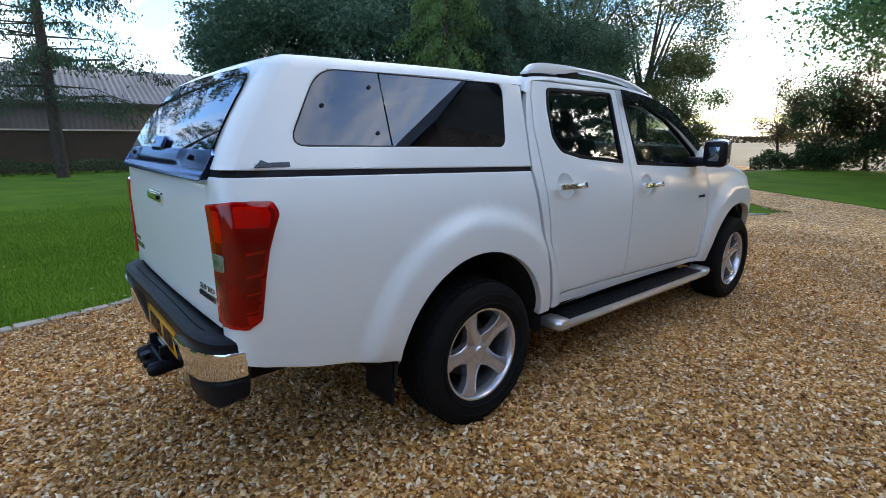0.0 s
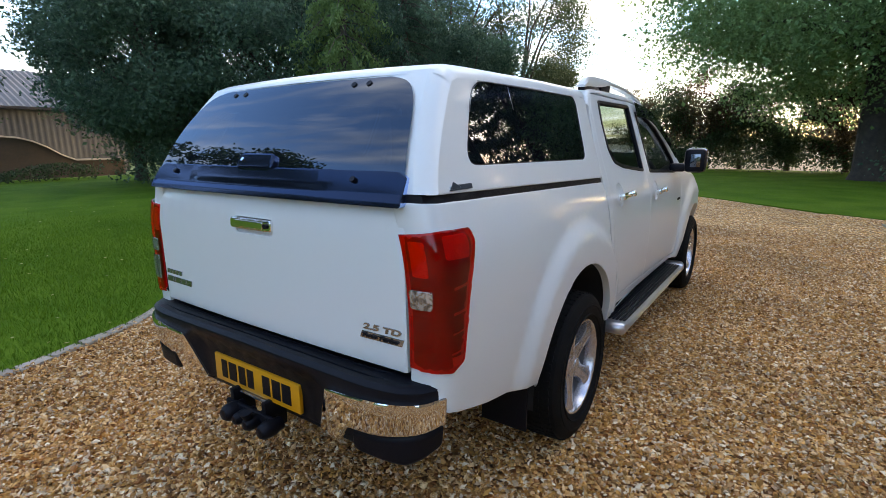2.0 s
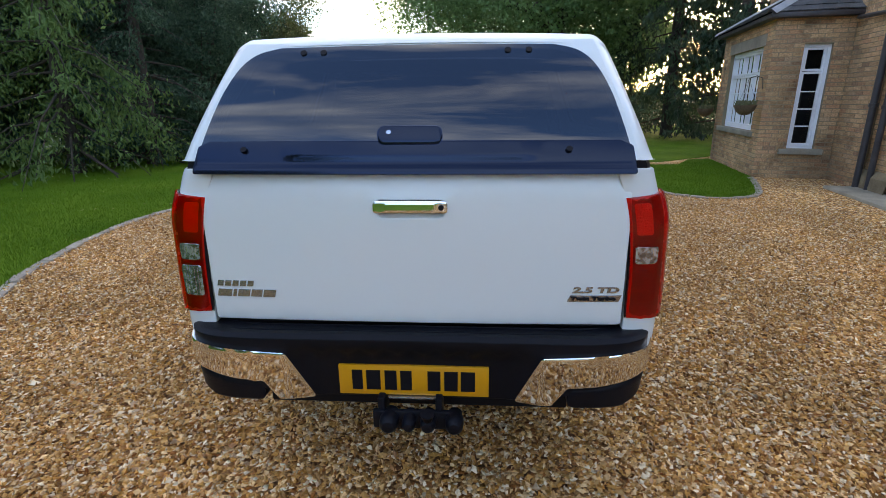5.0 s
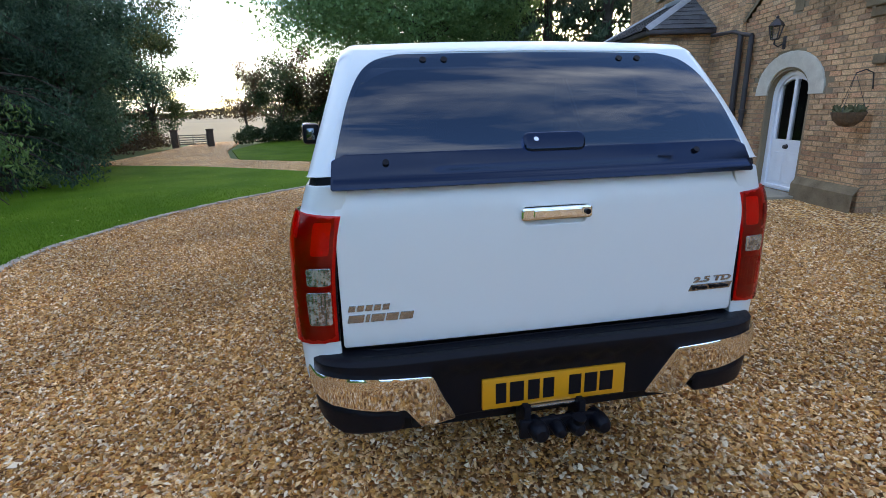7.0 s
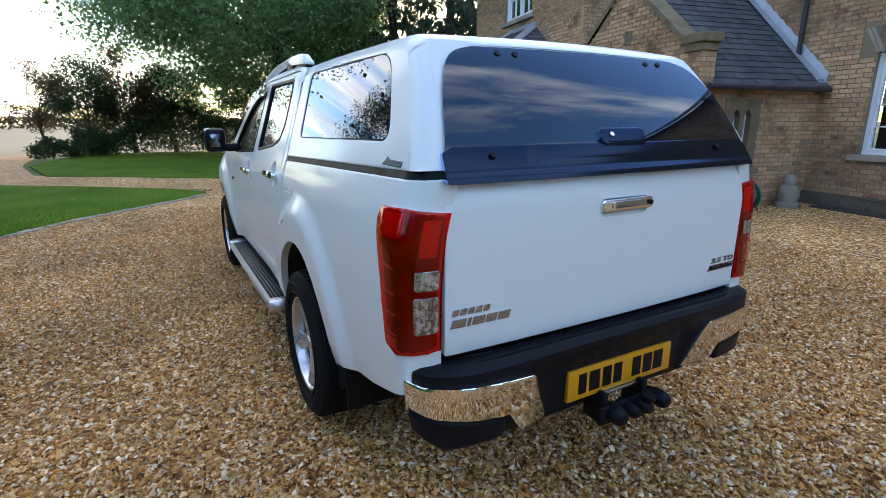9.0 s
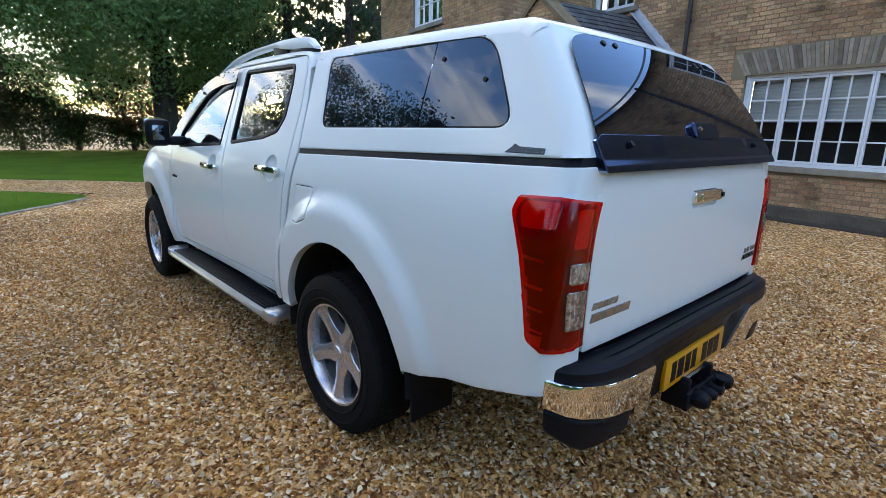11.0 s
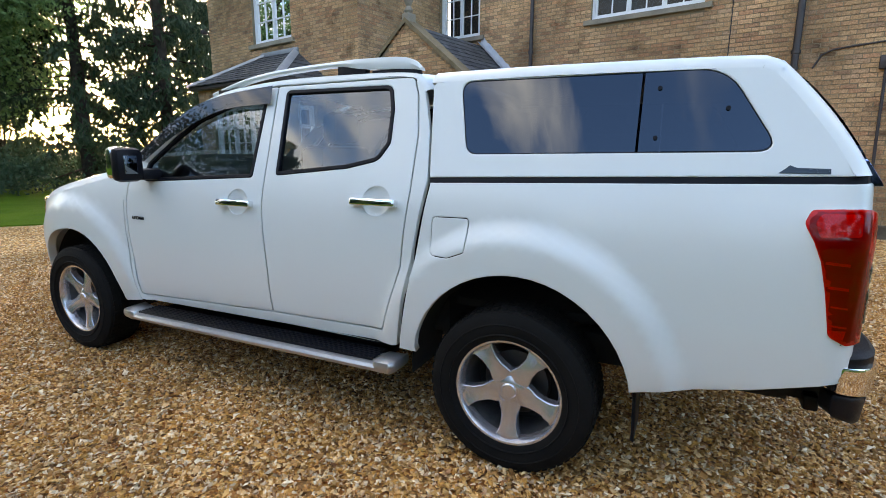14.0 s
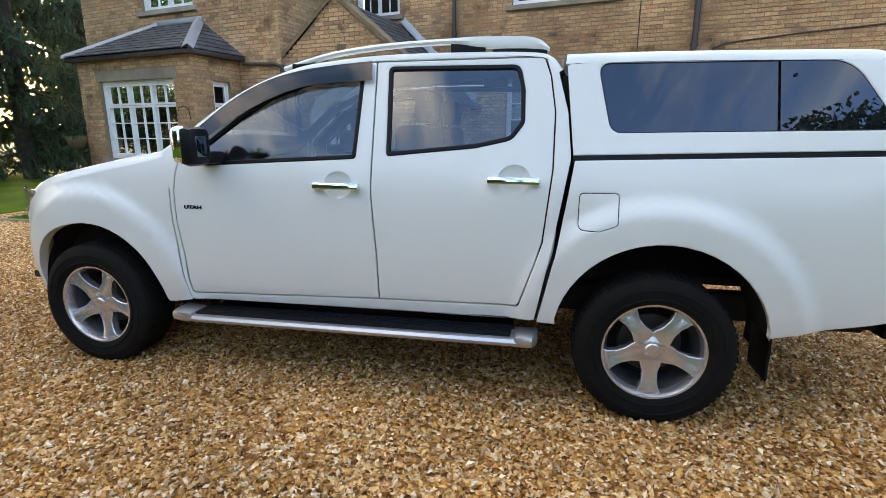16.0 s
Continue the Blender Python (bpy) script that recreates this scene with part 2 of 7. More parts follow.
def lathe(bm, profile, seg=48, axis="y", centre=(0, 0, 0)):
    """Turns (radius, height) pairs round an axis."""
    c = Vector(centre)
    rings = []
    for r, h in profile:
        ring = []
        for k in range(seg):
            t = 2 * math.pi * k / seg
            p = (r * math.cos(t), h, r * math.sin(t)) if axis == "y" else (r * math.cos(t), r * math.sin(t), h) if axis == "z" else (h, r * math.cos(t), r * math.sin(t))
            ring.append(bm.verts.new(c + Vector(p)))
        rings.append(ring)
    for r0, r1 in zip(rings, rings[1:]):
        for k in range(seg):
            bm.faces.new((r0[k], r1[k], r1[(k + 1) % seg], r0[(k + 1) % seg]))
    return rings


def rounded(pts, step=0.05):
    """A closed outline: corners given as (a, b) or (a, b, radius), edges cut into short steps."""
    pts = [(*p, 0.0) if len(p) == 2 else p for p in pts]
    out, n = [], len(pts)
    for i, (x, z, r) in enumerate(pts):
        p, a, b = Vector((x, z)), Vector(pts[i - 1][:2]), Vector(pts[(i + 1) % n][:2])
        da, db = a - p, b - p
        if r <= 0:
            out.append(p)
            continue
        ang = da.angle(db)
        t = min(r / math.tan(ang / 2), da.length * 0.48, db.length * 0.48)
        s, e = p + da.normalized() * t, p + db.normalized() * t
        for k in range(7):
            f = k / 6
            out.append((1 - f) ** 2 * s + 2 * f * (1 - f) * p + f * f * e)
    res = []
    for i, p in enumerate(out):
        q = out[(i + 1) % len(out)]
        m = max(1, int((q - p).length / step))
        res += [p + (q - p) * k / m for k in range(m)]
    clean = []
    for p in res:
        if not clean or (p - clean[-1]).length > 1e-4:
            clean.append(p)
    return clean


def inside(p, poly):
    x, y, c = p[0], p[1], False
    j = len(poly) - 1
    for i in range(len(poly)):
        (xi, yi), (xj, yj) = poly[i], poly[j]
        if (yi > y) != (yj > y) and x < (xj - xi) * (y - yi) / (yj - yi) + xi:
            c = not c
        j = i
    return c


def in_poly(xs, ys, poly):
    c = np.zeros(len(xs), bool)
    j = len(poly) - 1
    for i in range(len(poly)):
        (xi, yi), (xj, yj) = poly[i], poly[j]
        c ^= ((yi > ys) != (yj > ys)) & (xs < (xj - xi) * (ys - yi) / (yj - yi + 1e-12) + xi)
        j = i
    return c


def area2(poly):
    return sum(poly[i - 1][0] * p[1] - p[0] * poly[i - 1][1] for i, p in enumerate(poly)) / 2


def inset(poly, d):
    """The outline moved inwards by d (outwards if below 0)."""
    s = 1 if area2(poly) > 0 else -1
    out, n = [], len(poly)
    for i, p in enumerate(poly):
        t = Vector(poly[(i + 1) % n]) - Vector(poly[i - 1])
        t = t.normalized() if t.length > 1e-9 else Vector((1, 0))
        out.append(Vector(p) + Vector((-t.y, t.x)) * d * s)
    return out


def panel(bm, outline, surf, holes=(), depth=0.02, step=0.05, edge=0.006, drop=0.004, rolled=None):
    """A sheet over surf(a, b, inwards) trimmed to an outline, with openings, a rolled edge and a rim that goes depth inwards."""
    loops = [(outline, 1)] + [(h, -1) for h in holes]
    pts, edges, drops = [], [], []
    true_n = bm.verts.layers.float_vector.get("true_normal") or bm.verts.layers.float_vector.new("true_normal")

    def ring(poly, dr):
        s = len(pts)
        pts.extend(Vector(p) for p in poly)
        drops.extend(dr if rolled is None or rolled(p) else 0.0 for p in poly)
        edges.extend((s + i, s + (i + 1) % len(poly)) for i in range(len(poly)))

    inner = []
    for poly, sign in loops:
        ring(poly, drop)
        if edge:
            ip = inset(poly, edge * sign)
            ring(ip, 0.0)
            inner.append(ip)
    xs, zs = [p[0] for p in outline], [p[1] for p in outline]
    near = np.array([(p.x, p.y) for p in pts])
    ga = np.arange(min(xs) + step / 2, max(xs), step * 0.87)
    gb = np.arange(min(zs) + step * 0.25, max(zs), step)
    if len(ga) and len(gb):
        gx, gz = np.meshgrid(ga, gb, indexing="ij")
        gz = gz + (np.arange(len(ga)) % 2)[:, None] * step * 0.4
        gx, gz = gx.ravel(), gz.ravel()
        ok = in_poly(gx, gz, outline)
        for h in holes:
            ok &= ~in_poly(gx, gz, h)
        gx, gz = gx[ok], gz[ok]
        for a, b in zip(gx, gz):
            if ((near - (a, b)) ** 2).sum(1).min() > (0.4 * step) ** 2:
                pts.append(Vector((a, b)))
                drops.append(0.0)
    vo, _, fo, ov, _, _ = delaunay_2d_cdt(pts, edges, [], 0, 1e-5)
    vs = []
    for v, o in zip(vo, ov):
        dr = drops[o[0]] if o else 0.0
        here = surf(v[0], v[1], dr)
        vs.append(bm.verts.new(here))
        if dr == 0.0 and step < 0.5:
            nn = (surf(v[0] + 0.003, v[1], 0.0) - surf(v[0] - 0.003, v[1], 0.0)).cross(surf(v[0], v[1] + 0.003, 0.0) - surf(v[0], v[1] - 0.003, 0.0))
            if nn.length > 1e-12:
                vs[-1][true_n] = nn.normalized() if nn.dot(here - surf(v[0], v[1], 0.02)) > 0 else -nn.normalized()
    cen = [sum((vo[i] for i in f), Vector((0, 0))) / len(f) for f in fo]
    cx, cz = np.array([c[0] for c in cen]), np.array([c[1] for c in cen])
    ok = in_poly(cx, cz, outline)
    for h in holes:
        ok &= ~in_poly(cx, cz, h)
    for f, c, good in zip(fo, cen, ok):
        if good:
            tri = [vs[i] for i in f]
            p0, p1, p2 = (v.co for v in tri[:3])
            nn = (p1 - p0).cross(p2 - p0)
            out = surf(c[0], c[1], 0.0) - surf(c[0], c[1], 0.02)
            bm.faces.new(tri if nn.dot(out) > 0 else tri[::-1])
    if depth:
        for poly, sign in loops:
            top = [bm.verts.new(surf(p[0], p[1], drop if rolled is None or rolled(p) else 0.0)) for p in poly]
            low = [bm.verts.new(surf(p[0], p[1], depth)) for p in poly]
            for i in range(len(poly)):
                j = (i + 1) % len(poly)
                bm.faces.new((top[i], low[i], low[j], top[j]))
    for v in [v for v in bm.verts if not v.link_faces]:
        bm.verts.remove(v)


def pieces(name, bm, material, parent, label="", smooth=35):
    """Links every separate piece of a bmesh as a part of its own."""
    bm.verts.ensure_lookup_table()
    seen, obs = set(), []
    for v in bm.verts:
        if v in seen:
            continue
        group, todo = [], [v]
        seen.add(v)
        while todo:
            w = todo.pop()
            group.append(w)
            for e in w.link_edges:
                o = e.other_vert(w)
                if o not in seen:
                    seen.add(o)
                    todo.append(o)
        b2 = bmesh.new()
        made = {w: b2.verts.new(w.co) for w in group}
        for f in {f for w in group for f in w.link_faces}:
            b2.faces.new([made[w] for w in f.verts])
        obs.append(link(name, b2, material, parent, label, smooth))
    bm.free()
    return obs


def interp(x, xs, ys):
    return float(np.interp(x, xs, ys))


def spline(pts, n=6):
    """A smooth open curve through 2D points."""
    pts = [Vector(p) for p in pts]
    out = []
    for i in range(len(pts) - 1):
        p0, p1, p2, p3 = pts[max(i - 1, 0)], pts[i], pts[i + 1], pts[min(i + 2, len(pts) - 1)]
        for k in range(n):
            t = k / n
            out.append(0.5 * (2 * p1 + (p2 - p0) * t + (2 * p0 - 5 * p1 + 4 * p2 - p3) * t * t + (3 * p1 - p0 - 3 * p2 + p3) * t ** 3))
    out.append(pts[-1])
    return out


def grid_mesh(bm, rows):
    vs = [[bm.verts.new(p) for p in r] for r in rows]
    for a, b in zip(vs, vs[1:]):
        for k in range(len(a) - 1):
            bm.faces.new((a[k], a[k + 1], b[k + 1], b[k]))
    return vs


def text_mesh(body, size, depth, shear=0.0, bold=0.0):
    cu = bpy.data.curves.new("lettering", "FONT")
    cu.body, cu.size, cu.extrude, cu.shear, cu.offset = body, size, depth, shear, bold
    cu.align_x = "LEFT"
    ob = bpy.data.objects.new("lettering", cu)
    me = bpy.data.meshes.new_from_object(ob)
    bpy.data.objects.remove(ob)
    bpy.data.curves.remove(cu)
    return me
# ---------------------------------------------------------------- the pickup: x ahead, y to its left, rear axle at x = 0
WB, HUB = 3.095, 0.366
SIDE_Z = [0.25, 0.42, 0.55, 0.75, 0.95, 1.05, 1.13, 1.20, 1.28, 1.36, 1.50, 1.65, 1.80]
SIDE_Y = [0.77, 0.80, 0.834, 0.848, 0.846, 0.838, 0.827, 0.808, 0.782, 0.756, 0.711, 0.663, 0.615]
fine_z = np.arange(-0.1, 2.1, 0.0025)
kernel = np.exp(-0.5 * (np.arange(-48, 49) * 0.0025 / 0.036) ** 2)
SIDE_TABLE = np.convolve(np.interp(fine_z, SIDE_Z, SIDE_Y), kernel / kernel.sum(), "same")[80:840].tolist()
RC, RA, RB = -1.03, 0.115, 0.135              # the rounded rear corner
FC, FA, FB, FL = 3.15, 0.76, 0.50, 1.0          # the rounded nose
CORNER = [(RA * math.sin(u) ** 0.62, RB * (1 - math.cos(u) ** 0.62)) for u in (math.pi / 2 * k / 60 for k in range(61))]
CORNER_S = [0.0]
for (ax, ay), (bx, by) in zip(CORNER, CORNER[1:]):
    CORNER_S.append(CORNER_S[-1] + math.hypot(bx - ax, by - ay))
RL = CORNER_S[-1]


def half_width(x, z):
    """Half the body's width, with its flares over the wheels."""
    f = min(max((z - 0.1) / 0.0025, 0), len(SIDE_TABLE) - 1.001)
    i = int(f)
    y = SIDE_TABLE[i] + (SIDE_TABLE[i + 1] - SIDE_TABLE[i]) * (f - i)
    for cx, k in ((0.0, 0.035), (WB, 0.034)):
        r = math.hypot(x - cx, (z - 0.40) * 1.0)
        t = min(max((0.705 - r) / 0.11, 0), 1)
        y += k * t * t * (3 - 2 * t) * (1 if z > 0.3 else 0)
    return y


def skin(q, z):
    """A place on the left body side; q runs along the side and round its corners."""
    if q < RC:
        u = RC - q
        return Vector((RC - interp(u, CORNER_S, [c[0] for c in CORNER]), half_width(RC, z) - interp(u, CORNER_S, [c[1] for c in CORNER]), z))
    if q > FC:
        u = (q - FC) / FL * math.pi / 2
        return Vector((FC + FA * math.sin(u), half_width(FC + FA * math.sin(u), z) - FB * (1 - math.cos(u)), z))
    return Vector((q, half_width(q, z), z))


def side(sign, lift=0.0):
    def surf(q, z, d=0.0):
        e = 0.004
        p = skin(q, z)
        nn = (skin(q, z + e) - skin(q, z - e)).cross(skin(q + e, z) - skin(q - e, z))
        nn.normalize()
        if nn.y < 0 and abs(nn.y) > 0.2:
            nn = -nn
        p = p + nn * (lift - d)
        return Vector((p.x, p.y * sign, p.z))
    return surf


def arc(cx, cz, r, a0, a1, n=22):
    return [(cx + r * math.cos(radians(a0 + (a1 - a0) * k / n)), cz + r * math.sin(radians(a0 + (a1 - a0) * k / n))) for k in range(n + 1)]


pickup = thing("pickup_truck", "white double-cab pickup with dark-glazed hardtop, parked on gravel", "pickup truck")

CAB_TOP = [(2.60, 1.262), (2.485, 1.336), (2.17, 1.556), (1.86, 1.682), (1.617, 1.722), (1.32, 1.742), (0.886, 1.742), (0.612, 1.732), (0.525, 1.708), (0.472, 1.646)]
CAN_TOP = [(0.452, 1.720), (0.41, 1.722), (0.0, 1.722), (-0.40, 1.715), (-0.76, 1.706), (-0.84, 1.693), (-0.895, 1.655), (-0.99, 1.535), (-1.075, 1.410), (-1.130, 1.300)]


def belt(x):
    return 1.258 - 0.026 * x


def roof_strip(bm, prof, r, crown, keep=None, ny=14):
    """The skin across the vehicle over a side profile, with rounded shoulders. keep(x, z) limits it to a stretch."""
    rows = []
    for i, c in enumerate(prof):
        t = (prof[min(i + 1, len(prof) - 1)] - prof[max(i - 1, 0)]).normalized()
        nn = Vector((-t.y, t.x))
        if nn.y < 0 and abs(t.x) > 0.2 or (abs(t.x) <= 0.2 and nn.x * (1 if c.x > 1.3 else -1) < 0):
            nn = -nn
        b = c - nn * r
        y0 = half_width(b.x, b.y) if b.x < FC else skin(FC + FL / (math.pi / 2) * math.asin(min((b.x - FC) / FA, 1)), b.y).y
        row = []
        for k in range(6):
            a = radians(90 * k / 5)
            p = b + nn * r * math.sin(a)
            row.append(Vector((p.x, y0 - r * (1 - math.cos(a)) - 0.28 * max(0, p.y - b.y), p.y)))
        ye = y0 - r - 0.28 * max(0, nn.y * r)
        for k in range(1, ny + 1):
            y = ye * (1 - k / ny)
            p = c + nn * crown * (1 - (y / ye) ** 2)
            row.append(Vector((p.x, y, p.y)))
        row += [Vector((p.x, -p.y, p.z)) for p in row[-2::-1]]
        rows.append(row)
    if keep:
        rows = [r2 for r2, c in zip(rows, prof) if keep(c)]
    grid_mesh(bm, rows)
    return rows


def offset_curve(prof, r):
    out = []
    for i, c in enumerate(prof):
        t = (prof[min(i + 1, len(prof) - 1)] - prof[max(i - 1, 0)]).normalized()
        nn = Vector((-t.y, t.x))
        if nn.y < 0 and abs(t.x) > 0.2 or (abs(t.x) <= 0.2 and nn.x * (1 if c.x > 1.3 else -1) < 0):
            nn = -nn
        out.append(c - nn * r)
    return out


# --- outlines of the side panels, in (along, up)
F_DOOR = [(1.349, 0.519), (1.352, 0.762), (1.378, 1.067), (1.380, 1.245), (1.389, 1.703, 0.01), (1.61, 1.688), (1.916, 1.640), (2.168, 1.527), (2.33, 1.405), (2.452, 1.305, 0.02), (2.487, 1.153), (2.498, 1.048), (2.491, 0.881), (2.466, 0.694), (2.446, 0.474, 0.03)]
R_DOOR = [(0.640, 0.537, 0.03), (0.534, 0.855), (0.500, 1.195), (0.500, 1.452), (0.528, 1.620), (0.560, 1.705, 0.03), (1.381, 1.703, 0.01), (1.372, 1.245), (1.370, 1.067), (1.344, 0.762), (1.341, 0.519)]
F_WIN = [(1.462, 1.232, 0.02), (1.446, 1.648, 0.02), (1.722, 1.632), (1.97, 1.548), (2.14, 1.442), (2.33, 1.30, 0.03), (2.36, 1.185, 0.04)]
R_WIN = [(1.303, 1.245, 0.02), (1.322, 1.682, 0.03), (0.668, 1.676, 0.05), (0.640, 1.560), (0.634, 1.405, 0.05), (0.690, 1.325, 0.08), (0.86, 1.288)]
DOORS_HOLE = [(0.634, 0.529, 0.03), (0.527, 0.855), (0.493, 1.195), (0.493, 1.452), (0.521, 1.620), (0.553, 1.712, 0.03), (1.385, 1.710), (1.61, 1.695), (1.918, 1.647), (2.173, 1.534), (2.336, 1.412), (2.459, 1.310, 0.02), (2.494, 1.153), (2.505, 1.048), (2.498, 0.881), (2.473, 0.694), (2.452, 0.466, 0.03), (1.345, 0.511)]
DOORS_HOLE_OUT = [tuple(p) for p in inset(rounded(DOORS_HOLE), -0.004)]
cab_prof = spline(CAB_TOP, 5)
can_prof = spline(CAN_TOP, 6)
cab_edge = offset_curve(cab_prof, 0.022)
can_edge = offset_curve(can_prof, 0.05)
CAB_SIDE = [tuple(p) for p in cab_edge[::-1]] + [(2.56, 1.24), (2.50, 1.32), (2.525, 1.048), (2.518, 0.881), (2.493, 0.694), (2.462, 0.440), (2.44, 0.432), (0.585, 0.468), (0.552, 0.475), (0.477, 0.883), (0.418, 1.247), (0.440, 1.452)]
CAB_SIDE = [p for p in CAB_SIDE if p[0] < 2.49 or p[1] < 1.30]
FENDER = [(2.505, 1.30), (2.60, 1.225), (2.90, 1.163), (3.36, 1.060), (3.50, 0.985), (3.60, 0.90), (3.635, 0.72), (3.625, 0.56), (3.61, 0.42), (3.57, 0.395)] + arc(3.085, 0.395, 0.462, 1, 176) + [(2.61, 0.412), (2.462, 0.432), (2.500, 0.694), (2.525, 0.881), (2.532, 1.048), (2.520, 1.153)]
BED = [(0.540, 0.462)] + [(0.452, 0.458)] + arc(-0.010, 0.405, 0.474, 10, 174) + [(-0.476, 0.470), (-0.859, 0.556), (-1.056, 0.616), (-1.13, 0.64), (RC - RL + 0.004, 0.66), (RC - RL + 0.004, belt(-1.2) - 0.012), (-0.3, belt(-0.3) - 0.012), (0.400, belt(0.4) - 0.012), (0.432, 1.017), (0.468, 0.80)]
FLAP = [(0.372, 1.092, 0.02), (0.200, 1.094, 0.02), (0.203, 0.955, 0.02), (0.28, 0.925), (0.374, 0.930, 0.03)]
LAMP = [(RC - RL + 0.008, 1.183), (RC - RL + 0.008, 0.775), (-1.10, 0.768, 0.02), (-1.052, 0.795, 0.03), (-1.030, 0.93), (-1.008, 1.03), (-0.985, 1.09), (-0.955, 1.148, 0.03), (-0.972, 1.190, 0.02), (-1.10, 1.196)]
CAN_SIDE = [(p[0], max(p[1], belt(p[0]) + 0.013)) for p in can_edge[::-1]] + [(0.452, 1.66), (0.408, belt(0.4) + 0.012), (-0.3, belt(-0.3) + 0.012), (-1.115, belt(-1.1) + 0.012)]
CAN_WIN = [(0.250, 1.358, 0.06), (-0.880, 1.372, 0.045), (-0.704, 1.662, 0.17), (0.318, 1.672, 0.05)]

for sign in (1, -1):
    s0 = side(sign)
    bm = bmesh.new()
    panel(bm, rounded(CAB_SIDE), s0, [rounded(DOORS_HOLE)], depth=0.03, step=0.05, rolled=lambda p: p[1] < 1.25 or (p[0] < 0.5 and p[1] < 1.6) or inside(p, rounded(DOORS_HOLE_OUT)))
    part("cab_side", bm, WHITE_PAINT, pickup)
    bm = bmesh.new()                                # dark jambs behind the door gaps
    panel(bm, rounded([(0.47, 0.46), (0.50, 1.66), (0.56, 1.70), (1.6, 1.68), (2.15, 1.52), (2.45, 1.28), (2.46, 0.45)]), side(sign, -0.03), [rounded(F_WIN), rounded(R_WIN)], depth=0.0, step=0.15, edge=0)
    part("door_jamb", bm, UNDER, pickup)
    for nm, outline, win in (("front_door", F_DOOR, F_WIN), ("rear_door", R_DOOR, R_WIN)):
        hx, hz = (1.55, 1.098) if nm == "front_door" else (0.672, 1.142)
        cup = [Vector((hx + 0.074 * math.cos(a), hz + 0.004 + 0.066 * math.sin(a))) for a in (2 * math.pi * k / 32 for k in range(32))]
        bm = bmesh.new()
        panel(bm, rounded(outline), s0, [rounded(win, 0.03), cup], depth=0.03, step=0.05)
        door = part(nm, bm, WHITE_PAINT, pickup)
        wr = rounded(win, 0.03)
        bm = bmesh.new()
        panel(bm, inset(wr, 0.001), side(sign, 0.003), [inset(wr, 0.020)], depth=0.025, step=0.1, edge=0.004)
        part("window_seal", bm, BLACK_PLASTIC, door, "black rubber window surround")
        bm = bmesh.new()
        panel(bm, inset(wr, 0.012), side(sign, -0.010), depth=0.0, step=0.05, edge=0, drop=0.0)
        gl = part("window_glass", bm, CAB_GLASS, door, "clear side window glass")
        gl.visible_shadow = False
        bm = bmesh.new()                            # shallow dished recess behind the handle
        panel(bm, cup, lambda q, z, d, hx=hx, hz=hz, sf=s0: sf(q, z, d + 0.004 + 0.020 * max(0, 1 - math.hypot((q - hx) / 0.074, (z - hz - 0.004) / 0.066) ** 2) ** 0.6), depth=0.0, step=0.012, edge=0)
        part("handle_cup", bm, WHITE_PAINT, door)
        bm = bmesh.new()
        c = s0(hx, hz)
        m = Matrix.Translation(c + Vector((0, sign * 0.028, 0))) @ Matrix.Rotation(radians(sign * 12), 4, "X")
        box(bm, -0.122, 0.122, -0.011, 0.011, -0.018, 0.018, 0.009, m)
        box(bm, -0.122, -0.085, -0.030, 0.0, -0.017, 0.017, 0.006, m)
        box(bm, 0.085, 0.122, -0.030, 0.0, -0.017, 0.017, 0.006, m)
        part("door_handle", bm, CHROME, door, "chrome pull handle")
    bm = bmesh.new()
    panel(bm, rounded(FENDER), s0, depth=0.05, step=0.05)
    part("front_wing", bm, WHITE_PAINT, pickup)
    bm = bmesh.new()
    fl = rounded(FLAP, 0.03)
    panel(bm, rounded(BED), s0, [inset(fl, -0.002)] if sign == 1 else [], depth=0.04, step=0.034)
    bed = part("bed_side", bm, WHITE_PAINT, pickup)
    if sign == 1:
        bm = bmesh.new()
        panel(bm, inset(fl, -0.02), side(sign, -0.02), depth=0.0, step=0.05, edge=0)
        part("flap_pocket", bm, UNDER, bed)
        bm = bmesh.new()
        panel(bm, inset(fl, 0.0020), s0, depth=0.015, step=0.03, edge=0.004, drop=0.002)
        part("fuel_flap", bm, WHITE_PAINT, bed, "white fuel filler flap")
    # tail lamp with its panes
    lo = rounded(LAMP, 0.03)
    bm = bmesh.new()
    panel(bm, inset(lo, -0.003), side(sign, -0.004), depth=0.02, step=0.04)
    lamp = part("tail_lamp", bm, UNDER, pickup, "red wrap-round tail lamp with clear panes")
    bulge = lambda q, z: 0.009 * math.exp(-((z - 1.115) / 0.085) ** 2) * min(1, max(0, (-0.955 - q) / 0.06)) * min(1, max(0, (q - RC + RL - 0.05) / 0.08))
    bm = bmesh.new()
    panel(bm, inset(lo, 0.004), lambda q, z, d, sf=side(sign, 0.001): sf(q, z, d - 0.6 * bulge(q, z)), depth=0.0, step=0.02, edge=0)
    part("lamp_housing", bm, RED_INNER, lamp, "dull red inner housing")
